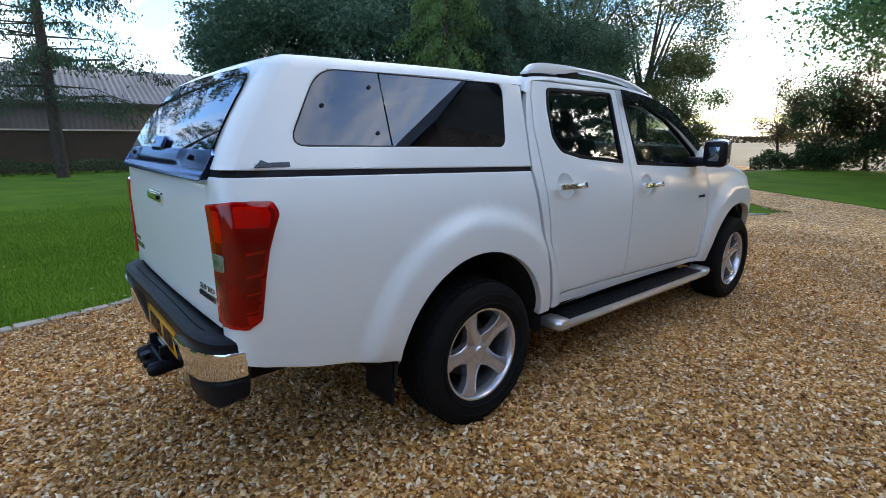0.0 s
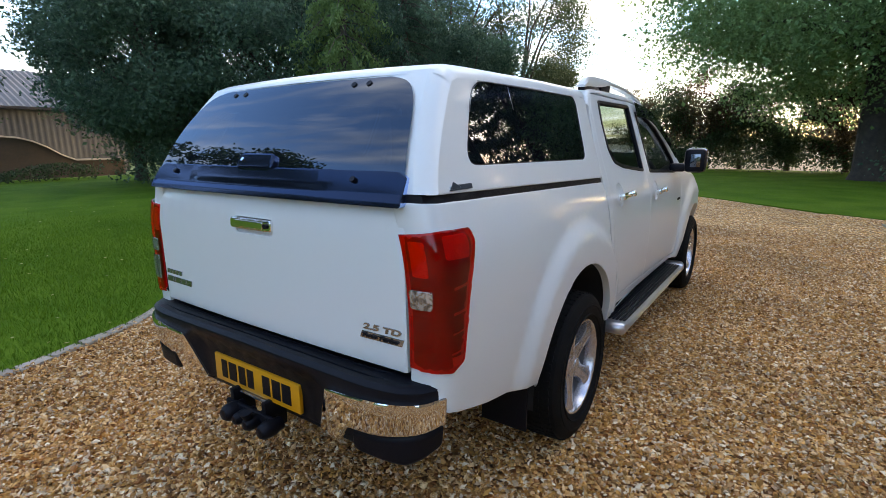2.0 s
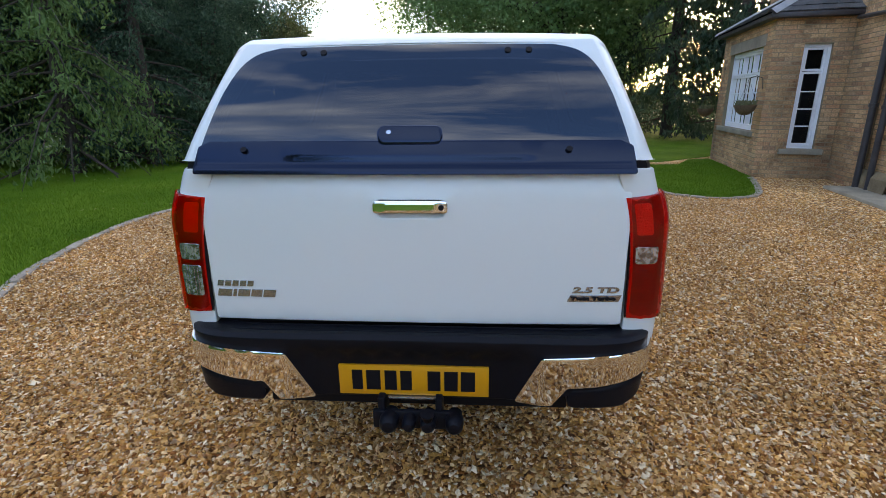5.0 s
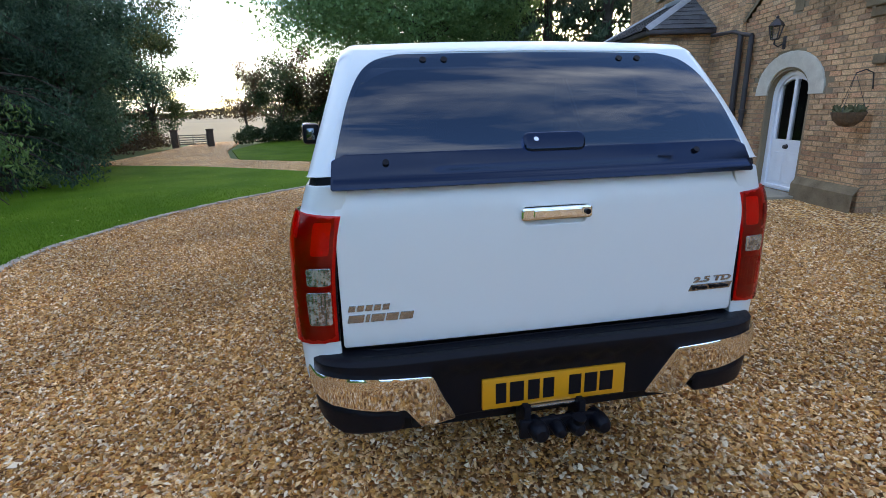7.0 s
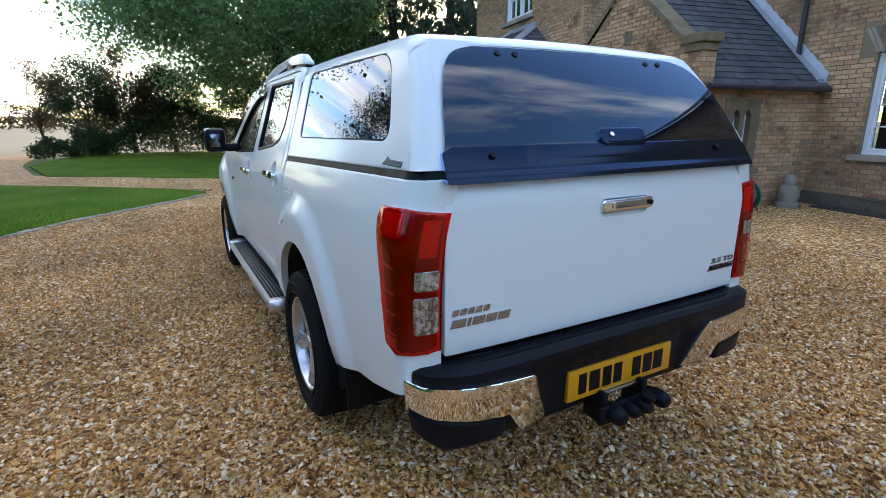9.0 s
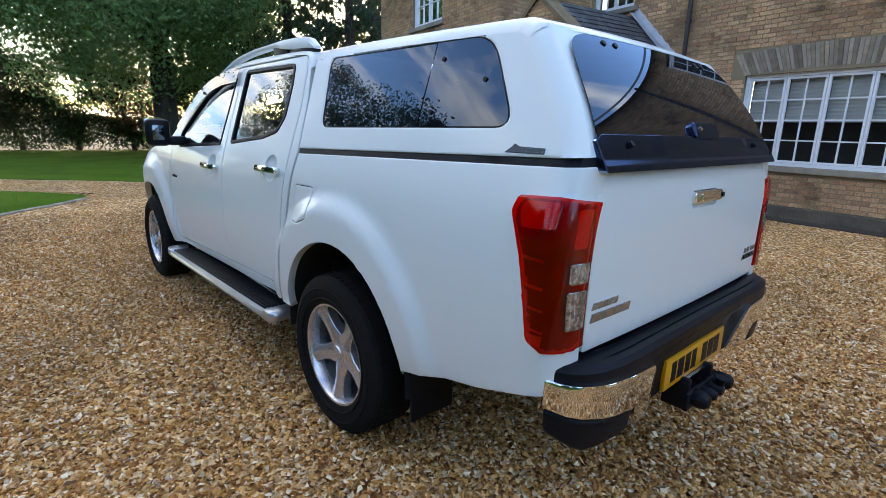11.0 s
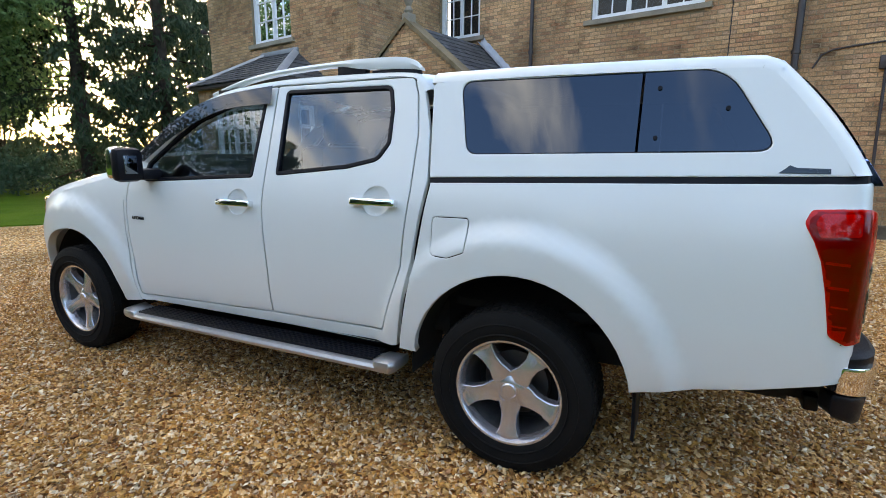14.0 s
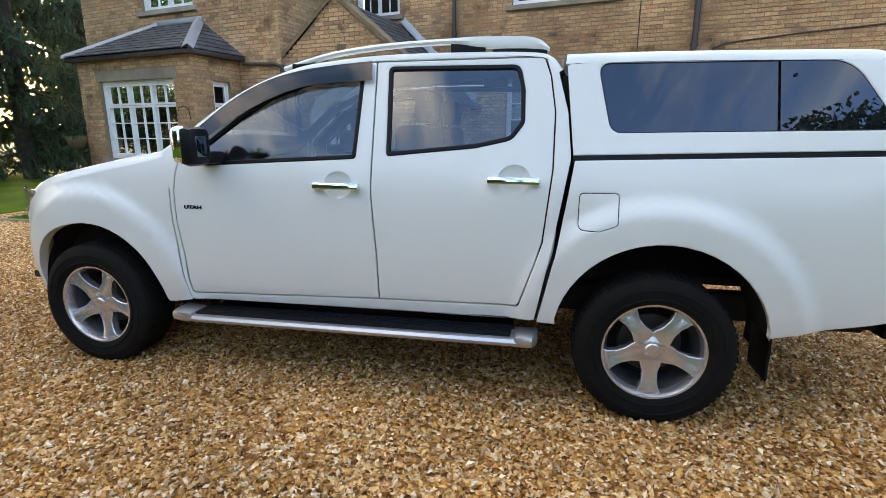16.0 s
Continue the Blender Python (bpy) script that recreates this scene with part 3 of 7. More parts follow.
    # silvered reflector at the top and thin ledges below it, behind the lens
    for inner in ([(-1.105, 1.112, 0.012), (-1.000, 1.105, 0.012), (-0.985, 1.150, 0.02), (-1.000, 1.178, 0.015), (-1.105, 1.182, 0.012)],
                  [(-1.085, 1.020), (-1.022, 1.024), (-1.022, 1.033), (-1.085, 1.029)], [(-1.090, 0.944), (-1.036, 0.948), (-1.035, 0.957), (-1.090, 0.953)],
                  [(-1.095, 0.884), (-1.05, 0.888), (-1.05, 0.894), (-1.095, 0.890)], [(-1.10, 0.822), (-1.06, 0.826), (-1.06, 0.832), (-1.10, 0.828)],
                  [(RC - RL + 0.03, 1.06, 0.01), (RC - RL + 0.085, 1.06, 0.01), (RC - RL + 0.085, 1.165, 0.01), (RC - RL + 0.03, 1.165, 0.01)], [(-1.095, 0.785), (-1.062, 0.785), (-1.050, 0.815), (-1.10, 0.815)]):
        bm = bmesh.new()
        panel(bm, rounded(inner, 0.02), lambda q, z, d, sf=side(sign, 0.004): sf(q, z, d - 0.6 * bulge(q, z)), depth=0.004, step=0.03, edge=0.002, drop=0.002)
        part("lamp_reflector", bm, REFLECTOR, lamp)
    bm = bmesh.new()
    panel(bm, lo, lambda q, z, d, sf=side(sign, 0.013): sf(q, z, d - bulge(q, z)), depth=0.02, step=0.02, edge=0.008, drop=0.006)
    part("red_lens", bm, RED_LENS, lamp, "glossy red moulded lens")
    bm = bmesh.new()                                # black seal round the lamp
    panel(bm, inset(lo, -0.005), side(sign, 0.003), [inset(lo, 0.002)], depth=0.01, step=0.3, edge=0)
    part("lamp_seal", bm, BLACK_PLASTIC, lamp)
    for (z0, z1), mt, lab in (((0.967, 1.024), CLEAR_LENS, "clear ribbed indicator pane"), ((0.836, 0.946), CLEAR_LENS if sign == 1 else RED_LENS, "clear reversing pane" if sign == 1 else "red fog lamp pane")):
        bm = bmesh.new()
        panel(bm, rounded([(RC - RL + 0.022, z0, 0.008), (RC - RL + 0.090, z0, 0.008), (RC - RL + 0.094, z1, 0.008), (RC - RL + 0.022, z1, 0.008)], 0.02), lambda q, z, d, sf=side(sign, 0.0155): sf(q, z, d + 0.0015 * math.sin(q * 700)), depth=0.004, step=0.006, edge=0.003, drop=0.002)
        part("lens_pane", bm, mt, lamp, lab)
    # hardtop side and window
    bm = bmesh.new()
    cw = rounded(CAN_WIN, 0.03)
    panel(bm, rounded(CAN_SIDE), s0, [cw], depth=0.025, step=0.04, rolled=lambda p: p[1] < belt(p[0]) + 0.014 or p[0] > 0.40 or inside(p, inset(cw, -0.01)))
    if sign == 1:
        canopy = part("hardtop", bm, WHITE_PAINT, pickup, "white glass-fibre hardtop over the load bed")
    else:
        part("hardtop_side", bm, WHITE_PAINT, canopy)
    bm = bmesh.new()
    panel(bm, inset(cw, 0.0), side(sign, -0.004), [inset(cw, 0.005)], depth=0.006, step=0.1, edge=0.002)
    part("window_seal", bm, BLACK_PLASTIC, canopy, "black window seal")
    for k in (0, 1):
        keep = lambda p: (p[0] > -0.425) if k == 0 else (p[0] < -0.435)
        whole = inset(cw, 0.005)
        pts = []
        for p0, p1 in zip(whole, whole[1:] + whole[:1]):
            if keep(p0):
                pts.append(p0)
            if keep(p0) != keep(p1):
                pts.append(p0.lerp(p1, ((-0.425 if k == 0 else -0.435) - p0[0]) / (p1[0] - p0[0])))
        bm = bmesh.new()
        panel(bm, pts, side(sign, -0.006 + 0.003 * k), depth=0.0, step=0.05, edge=0, drop=0.0)
        part("side_glass", bm, TINT, canopy, "dark tinted sliding side window")
    bm = bmesh.new()
    for q, z in ((-0.49, 1.60), (-0.49, 1.42), (-0.715, 1.52)):
        c, c2 = side(sign, -0.006)(q, z), side(sign, 0.002)(q, z)
        tube(bm, [c, c2], 0.008, 12)
    pieces("glass_stud", bm, BLACK_PLASTIC, canopy)
    bm = bmesh.new()                                # black seal between bed and hardtop
    panel(bm, rounded([(0.408, belt(0.4) - 0.012), (0.408, belt(0.4) + 0.012), (-1.13, belt(-1.1) + 0.012), (RC - RL + 0.01, belt(-1.2) + 0.010), (RC - RL + 0.01, belt(-1.2) - 0.012)]), side(sign, -0.004), depth=0.03, step=0.1, edge=0)
    part("belt_seal", bm, BLACK_PLASTIC, canopy, "black rubber seal strip")
    # plain maker's badge on the hardtop
    bm = bmesh.new()
    panel(bm, rounded([(-0.875, 1.302), (-1.015, 1.302), (-1.015, 1.318), (-0.925, 1.320), (-0.905, 1.328), (-0.895, 1.318)] if sign == 1 else [(-0.885, 1.302), (-1.015, 1.302), (-0.995, 1.318), (-0.985, 1.328), (-0.965, 1.318), (-0.885, 1.318)], 0.03), side(sign, 0.003), depth=0.003, step=0.05, edge=0.002, drop=0.001)
    badge = part("maker_badge", bm, mat("badge_blue_black", (0.02, 0.035, 0.05), 0.3) if "badge_blue_black" not in bpy.data.materials else bpy.data.materials["badge_blue_black"], canopy, "small dark badge with a light bar")
    bm = bmesh.new()
    panel(bm, rounded([(-0.955, 1.306), (-1.010, 1.306), (-1.010, 1.315), (-0.955, 1.315)], 0.03), side(sign, 0.0045), depth=0.001, step=0.05, edge=0)
    part("light_bar", bm, mat("badge_light", (0.45, 0.6, 0.65), 0.4) if "badge_light" not in bpy.data.materials else bpy.data.materials["badge_light"], badge)
    # wind deflector
    VIS = spline([(1.402, 1.700), (1.61, 1.684), (1.80, 1.660), (1.99, 1.610), (2.168, 1.520), (2.33, 1.400), (2.41, 1.330)], 8) + spline([(2.34, 1.295), (2.25, 1.358), (2.12, 1.440), (1.95, 1.522), (1.80, 1.572), (1.65, 1.596), (1.50, 1.603), (1.396, 1.606)], 8)
    bm = bmesh.new()
    panel(bm, rounded([tuple(p) for p in VIS], 0.03), lambda q, z, d, sf=side(sign, 0.024): sf(q, z, d), depth=0.0, step=0.025, edge=0, drop=0)
    part("wind_deflector", bm, SMOKE, pickup, "smoked acrylic wind deflector")
    # roof rail
    bm = bmesh.new()
    top = spline([(1.92, 1.700), (1.653, 1.762), (1.358, 1.795), (1.02, 1.808), (0.86, 1.811), (0.62, 1.800), (0.540, 1.752)], 6)
    bot = spline([(1.92, 1.680), (1.653, 1.738), (1.358, 1.770), (1.02, 1.782), (0.86, 1.762), (0.62, 1.748), (0.530, 1.738)], 6)
    rows = []
    for a, b in zip(top, bot):
        y = 0.60 if a.x < 1.5 else 0.60 - 0.02 * (a.x - 1.5)
        rows.append([Vector((a.x, sign * (y + dy), z)) for dy, z in ((0.022, b.y), (0.026, (a.y + b.y) / 2), (0.016, a.y), (-0.012, a.y), (-0.026, (a.y + b.y) / 2), (-0.02, b.y), (0.022, b.y))])
    vs = grid_mesh(bm, rows)
    bm.faces.new(vs[0][:-1]); bm.faces.new(vs[-1][:-1][::-1])
    bmesh.ops.recalc_face_normals(bm, faces=bm.faces)
    rail = part("roof_rail", bm, WHITE_PAINT, pickup, "white roof rail on dark feet")
    bm = bmesh.new()
    for x, l, z1 in ((0.93, 0.17, 1.784), (1.80, 0.14, 1.712), (0.68, 0.26, 1.752)):
        box(bm, x - l / 2, x + l / 2, sign * 0.60 - 0.020, sign * 0.60 + 0.020, 1.68, z1, 0.006)
    pieces("rail_foot", bm, BLACK_PLASTIC, rail)
    # side step
    bm = bmesh.new()
    ys = [(0.90, 0.388), (0.922, 0.383), (0.931, 0.368), (0.924, 0.350), (0.90, 0.344)]
    xs = [0.545, 0.56, 0.60, 1.5, 2.38, 2.48, 2.53, 2.55]
    rows = [[Vector((x, sign * (y - (0.05 if x > 2.5 else 0.015 if x > 2.45 or x < 0.55 else 0)), z + (0.01 if x > 2.54 else 0) - 0.012 * (x - 1.5) / 1.0)) for y, z in [(0.80, 0.39)] + ys + [(0.80, 0.344)]] for x in xs]
    vs = grid_mesh(bm, rows)
    bm.faces.new(vs[0]); bm.faces.new(vs[-1][::-1])
    bmesh.ops.recalc_face_normals(bm, faces=bm.faces)
    step_ob = part("side_step", bm, SATIN, pickup, "satin silver side step with ribbed black tread")
    bm = bmesh.new()
    for k in range(7):
        y = sign * (0.765 + k * 0.021)
        v = box(bm, 0.66, 2.40, y - 0.007, y + 0.007, 0.375, 0.399, 0.003)
    bmesh.ops.transform(bm, matrix=Matrix.Shear("XY", 4, (0, 0)), verts=bm.verts)
    for v in bm.verts:
        v.co.z -= 0.012 * (v.co.x - 1.5)
    pieces("tread_rib", bm, BLACK_PLASTIC, step_ob)
    bm = bmesh.new()
    box(bm, 0.66, 2.40, sign * 0.70 - 0.09, sign * 0.70 + 0.195, 0.345, 0.379, 0.01)
    for v in bm.verts:
        v.co.z -= 0.012 * (v.co.x - 1.5)
    part("step_bed", bm, BLACK_PLASTIC, step_ob)
    for xa, xb in ((0.53, 0.645), (2.405, 2.55)):
        bm = bmesh.new()
        box(bm, xa, xb, 0.775, 0.932, 0.342, 0.404, 0.024)
        if sign < 0:
            bmesh.ops.scale(bm, vec=(1, -1, 1), verts=bm.verts); bmesh.ops.reverse_faces(bm, faces=bm.faces)
        for v in bm.verts:
            v.co.z -= 0.012 * (v.co.x - 1.5)
            if v.co.x > 2.5 or v.co.x < 0.55:
                v.co.y -= sign * 0.02
        part("step_end_cap", bm, SATIN, step_ob, "satin silver end cap")
    # door mirror
    bm = bmesh.new()
    box(bm, 2.195, 2.285, 0.885, 1.045, 1.195, 1.385, 0.036)
    if sign < 0:
        bmesh.ops.scale(bm, vec=(1, -1, 1), verts=bm.verts); bmesh.ops.reverse_faces(bm, faces=bm.faces)
    mirror = part("door_mirror", bm, BLACK_PLASTIC, pickup, "black door mirror with chrome cap")
    bm = bmesh.new()
    box(bm, 2.245, 2.315, 0.895, 1.052, 1.205, 1.392, 0.034)
    if sign < 0:
        bmesh.ops.scale(bm, vec=(1, -1, 1), verts=bm.verts); bmesh.ops.reverse_faces(bm, faces=bm.faces)
    part("mirror_cap", bm, CHROME, mirror, "chrome mirror cap")
    bm = bmesh.new()
    box(bm, 2.20, 2.33, 0.78, 0.90, 1.200, 1.265, 0.018)
    if sign < 0:
        bmesh.ops.scale(bm, vec=(1, -1, 1), verts=bm.verts); bmesh.ops.reverse_faces(bm, faces=bm.faces)
    part("mirror_arm", bm, BLACK_PLASTIC, mirror)
    bm = bmesh.new()
    box(bm, 2.1925, 2.1965, 0.935, 1.008, 1.240, 1.342, 0.002)
    if sign < 0:
        bmesh.ops.scale(bm, vec=(1, -1, 1), verts=bm.verts); bmesh.ops.reverse_faces(bm, faces=bm.faces)
    part("mirror_glass", bm, MIRROR, mirror, "mirror glass")
    # mud flap, arch liners
    for cx in (0.0, WB):
        bm = bmesh.new()
        rows = [[Vector((cx - 0.01 + r * math.cos(a), sign * y, 0.40 + r * math.sin(a))) for a in (radians(-6 + 192 * k / 24) for k in range(25))] for r, y in ((0.485, 0.84 if cx < 1 else 0.75), (0.485, 0.52))]
        grid_mesh(bm, rows)
        part("arch_liner", bm, UNDER, pickup)
    bm = bmesh.new()
    box(bm, -0.500, -0.487, 0.60, 0.815, 0.25, 0.56, 0.004)
    if sign < 0:
        bmesh.ops.scale(bm, vec=(1, -1, 1), verts=bm.verts); bmesh.ops.reverse_faces(bm, faces=bm.faces)
    for v in bm.verts:
        v.co.x += (0.6 - v.co.z) * -0.02
    part("mud_flap", bm, BLACK_PLASTIC, pickup, "black rubber mud flap")
    # headlamp
    bm = bmesh.new()
    panel(bm, rounded([(3.42, 1.02, 0.02), (3.53, 0.955), (3.585, 0.90, 0.02), (3.95, 0.86, 0.02), (3.95, 0.98), (3.70, 1.03)]), side(sign, 0.006), depth=0.02, step=0.05)
    part("headlamp", bm, CLEAR_LENS, pickup, "clear headlamp")
    bm = bmesh.new()
    panel(bm, rounded([(3.616, 0.42), (3.631, 0.56), (3.641, 0.72), (3.612, 0.885), (3.95, 0.84), (4.148, 0.84), (4.148, 0.34), (3.68, 0.34)]), s0, depth=0.03, step=0.08)
    part("front_bumper", bm, WHITE_PAINT, pickup)

# --- skins across the vehicle
bm = bmesh.new()
roof_strip(bm, cab_prof, 0.022, 0.03, keep=lambda c: c.x < 1.80)
part("roof", bm, WHITE_PAINT, pickup)
bm = bmesh.new()
rows = roof_strip(bm, cab_prof, 0.022, 0.05, keep=lambda c: c.x >= 1.75)
for f in [f for f in bm.faces if abs(f.calc_center_median().y) < 0.60 and f.calc_center_median().x > 1.83]:
    bm.faces.remove(f)
part("windscreen_pillar", bm, WHITE_PAINT, pickup)
bm = bmesh.new()
grid_mesh(bm, [[Vector((p.x, p.y, p.z - 0.004)) for p in r if abs(p.y) < 0.63] for r in rows])
part("windscreen", bm, CAB_GLASS, pickup, "clear windscreen").visible_shadow = False
bm = bmesh.new()
roof_strip(bm, can_prof, 0.05, 0.012, keep=lambda c: c.x > -0.885)
part("hardtop_roof", bm, WHITE_PAINT, canopy)
hood = spline([(2.50, 1.318), (2.62, 1.262), (2.90, 1.210), (3.36, 1.110), (3.55, 1.035), (3.72, 0.95), (3.85, 0.86)], 5)
bm = bmesh.new()
roof_strip(bm, hood, 0.05, 0.035)
part("bonnet", bm, WHITE_PAINT, pickup)
bm = bmesh.new()
grid_mesh(bm, [[Vector((3.905, y, z)) for y in np.linspace(-0.40, 0.40, 9)] for z in (0.34, 0.5, 0.7, 0.86)])
part("grille", bm, BLACK_PLASTIC, pickup, "dark radiator grille")


# --- hardtop tailgate: white frame, glass, dark lower rail
REAR_FIT = np.polyfit([1.27, 1.300, 1.410, 1.535, 1.655, 1.690], [-1.143, -1.130, -1.075, -0.990, -0.892, -0.858], 3)


def rear_slope(t, y, out=0.0):
    """A place on the sloped rear: t from 0 at the belt to 1 at the roof."""
    z = 1.268 + t * (1.672 - 1.268)
    p = Vector((float(np.polyval(REAR_FIT, z)) - 0.014 * (1 - (y / 0.75) ** 2), y, z))
    return p + Vector((-0.78, 0, 0.62)) * out


def rear_surf(lift):
    return lambda y, z, d: rear_slope((z - 1.268) / 0.404, y, lift - d)


GLASS = [tuple(p) for p in spline([(0.690, 1.340), (0.668, 1.420), (0.640, 1.510), (0.600, 1.590), (0.548, 1.636), (0.47, 1.657)], 8)]
GLASS = rounded(GLASS + [(0.2, 1.661), (0.0, 1.662), (-0.2, 1.661)] + [(-a, b) for a, b in GLASS[::-1]], 0.03)
edge_pts = []
bm = bmesh.new()
for sign in (1, -1):                                # rounded corners between the sides and the sloped rear
    rows = []
    for i, c in enumerate(can_prof):
        if c.x > -0.86:
            continue
        b = can_edge[i]
        y0 = half_width(b.x, b.y)
        e = rear_slope((c.y - 1.268) / 0.404, sign * (y0 - 0.05 - 0.28 * (c.y - b.y)))
        row = [Vector((b.x, sign * y0, b.y))]
        for k in range(1, 6):
            a = radians(90 * k / 5)
            p = b + (c - b) * math.sin(a)
            q = Vector((p.x, sign * (y0 - 0.05 * (1 - math.cos(a)) - 0.28 * (p.y - b.y)), p.y))
            row.append(q.lerp(e, (k / 5) ** 2))
        for q in row:
            q.z = max(q.z, belt(q.x) + 0.012)
        rows.append(row)
        if sign == 1:
            edge_pts.append((e.y, e.z))
    grid_mesh(bm, rows)
bmesh.ops.recalc_face_normals(bm, faces=bm.faces)
pieces("hardtop_rear_corner", bm, WHITE_PAINT, canopy)
bm = bmesh.new()
lid = rounded(edge_pts + [(-a, b) for a, b in edge_pts[::-1]], 0.03)
panel(bm, lid, rear_surf(0.0), [inset(GLASS, 0.012)], depth=0.0, step=0.04, edge=0, drop=0)
part("hardtop_rear_frame", bm, WHITE_PAINT, canopy)
bm = bmesh.new()
panel(bm, GLASS, rear_surf(0.010), depth=0.0, step=0.04, edge=0, drop=0)
part("rear_glass", bm, TINT, canopy, "large frameless dark tinted rear window")
bm = bmesh.new()
panel(bm, inset(GLASS, 0.02), rear_surf(-0.03), [inset(GLASS, 0.06)], depth=0.0, step=0.1, edge=0)
part("glass_frit", bm, UNDER, canopy)
bm = bmesh.new()
panel(bm, rounded([(0.708, 1.262, 0.01), (0.700, 1.345, 0.01), (0.66, 1.362), (-0.66, 1.362), (-0.700, 1.345, 0.01), (-0.708, 1.262, 0.01)]), lambda y, z, d: rear_slope((z - 1.268) / 0.404, y) + Vector((-(0.015 - 0.03 * max(0, z - 1.275) + 0.009 * max(0.0, min(1.0, (1.293 - z) / 0.014)) + 0.006 * max(0.0, min(1.0, (0.42 - abs(y)) / 0.07)) * max(0.0, min(1.0, (z - 1.300) / 0.020))) + d, 0, 0)), depth=0.04, step=0.009, edge=0.004, drop=0.0018)
part("rear_lower_rail", bm, DARK_BAND, canopy, "dark lower rail of the hardtop window")
bm = bmesh.new()
for y in (0.385, 0.315, -0.315, -0.385):
    a, b = rear_slope(0.915, y, 0.007), rear_slope(0.915, y, 0.014)
    tube(bm, [a, b], 0.011, 12)
for y in (0.54, -0.50):
    tube(bm, [rear_slope(0.14, y, 0.01), rear_slope(0.14, y, 0.022)], 0.010, 12)
pieces("hinge_stud", bm, BLACK_PLASTIC, canopy)
bm = bmesh.new()
panel(bm, rounded([(0.104, 1.340, 0.026), (0.104, 1.396, 0.026), (-0.104, 1.396, 0.026), (-0.104, 1.340, 0.026)], 0.02), rear_surf(0.030), depth=0.025, step=0.03, edge=0.010, drop=0.009)
lk = part("lid_handle", bm, DARK_BAND, canopy, "black twist handle with lock")
bm = bmesh.new()
tube(bm, [rear_slope(0.25, 0.065, 0.026), rear_slope(0.25, 0.065, 0.034)], 0.008, 12)
part("key_lock", bm, CHROME, lk)


# --- tailgate
def gate_surf(lift):
    def f(y, z, d):
        x = interp(z, [0.70, 0.76, 1.10, 1.18, 1.23, 1.27], [-1.140, -1.150, -1.153, -1.150, -1.138, -1.118]) - 0.012 * (1 - (y / 0.7) ** 2)
        return Vector((x - lift + d, y, z))
    return f


bm = bmesh.new()
panel(bm, rounded([(0.706, 0.745, 0.012), (0.706, 1.262, 0.012), (-0.706, 1.262, 0.012), (-0.706, 0.745, 0.012)]), gate_surf(0.0), [rounded([(0.105, 1.118, 0.02), (0.122, 1.178, 0.02), (-0.122, 1.178, 0.02), (-0.105, 1.118, 0.02)], 0.03)], depth=0.03, step=0.05)
gate = part("tailgate", bm, WHITE_PAINT, pickup, "white tailgate with chrome handle")
bm = bmesh.new()                                    # dished recess under the handle
panel(bm, rounded([(0.112, 1.112, 0.02), (0.126, 1.182, 0.02), (-0.126, 1.182, 0.02), (-0.112, 1.112, 0.02)], 0.02), lambda y, z, d: gate_surf(0.0)(y, z, d + 0.024 * max(0, min(1, (0.125 - abs(y)) / 0.03)) * max(0, min(1, (z - 1.108) / 0.03))), depth=0.0, step=0.012, edge=0)
part("handle_recess", bm, WHITE_PAINT, gate)
bm = bmesh.new()
panel(bm, rounded([(0.121, 1.136, 0.012), (0.121, 1.176, 0.014), (-0.121, 1.176, 0.014), (-0.121, 1.136, 0.012)], 0.02), gate_surf(0.016), depth=0.03, step=0.02, edge=0.008, drop=0.006)
gh = part("tailgate_handle", bm, CHROME, gate, "chrome tailgate handle with lock")
bm = bmesh.new()
panel(bm, rounded([(0.082, 1.144, 0.006), (0.082, 1.170, 0.006), (-0.082, 1.170, 0.006), (-0.082, 1.144, 0.006)], 0.02), gate_surf(0.021), depth=0.006, step=0.03, edge=0.004, drop=0.003)
part("handle_lever", bm, CHROME, gh)
bm = bmesh.new()
tube(bm, [gate_surf(0.014)(-0.101, 1.157, 0), gate_surf(0.024)(-0.101, 1.157, 0)], 0.009, 14)
part("key_lock", bm, BLACK_PLASTIC, gh)


def badge_text(body, size, y_left, z, y_span, lift, material, parent, height=None, shear=0.12):
    me = text_mesh(body, size, 0.003, shear, 0.0012)
    me.materials.append(material)
    ob = new("badge_lettering", me)
    ob.parent = parent
    xs = [v.co.x for v in me.vertices]
    zs = [v.co.y for v in me.vertices]
    k, kz = y_span / (max(xs) - min(xs)), (height or size) / (max(zs) - min(zs))
    for v in me.vertices:
        yy = y_left - (v.co.x - min(xs)) * k
        zz = z + (v.co.y - min(zs)) * kz
        v.co = gate_surf(lift)(yy, zz, -v.co.z)
    return ob


def badge_bars(spans, z0, z1, material, parent, slant=0.25):
    """Plain raised bars in place of a maker's lettering."""
    for a, b in spans:
        o = slant * (z1 - z0)
        bm = bmesh.new()
        panel(bm, [Vector(p) for p in ((a, z0), (b, z0), (b - o, z1), (a - o, z1))], gate_surf(0.004), depth=0.004, step=0.1, edge=0.0015, drop=0.001)
        part("badge_bar", bm, material, parent)


badge_bars([(0.686 - 0.027 * k, 0.686 - 0.027 * k - 0.021) for k in range(5)], 0.872, 0.892, GREY_BADGE, gate)
badge_bars([(0.690, 0.640), (0.634, 0.622), (0.617, 0.574), (0.569, 0.530), (0.525, 0.482)], 0.834, 0.860, GREY_BADGE, gate)
badge_text("2.5 TD", 0.03, -0.535, 0.864, 0.155, 0.001, GREY_BADGE, gate, 0.021)
bm = bmesh.new()
panel(bm, rounded([(-0.520, 0.832), (-0.530, 0.856), (-0.700, 0.856), (-0.690, 0.832)], 0.03), gate_surf(0.003), depth=0.003, step=0.05, edge=0.002, drop=0.001)
part("badge_plate", bm, GREY_BADGE, gate)
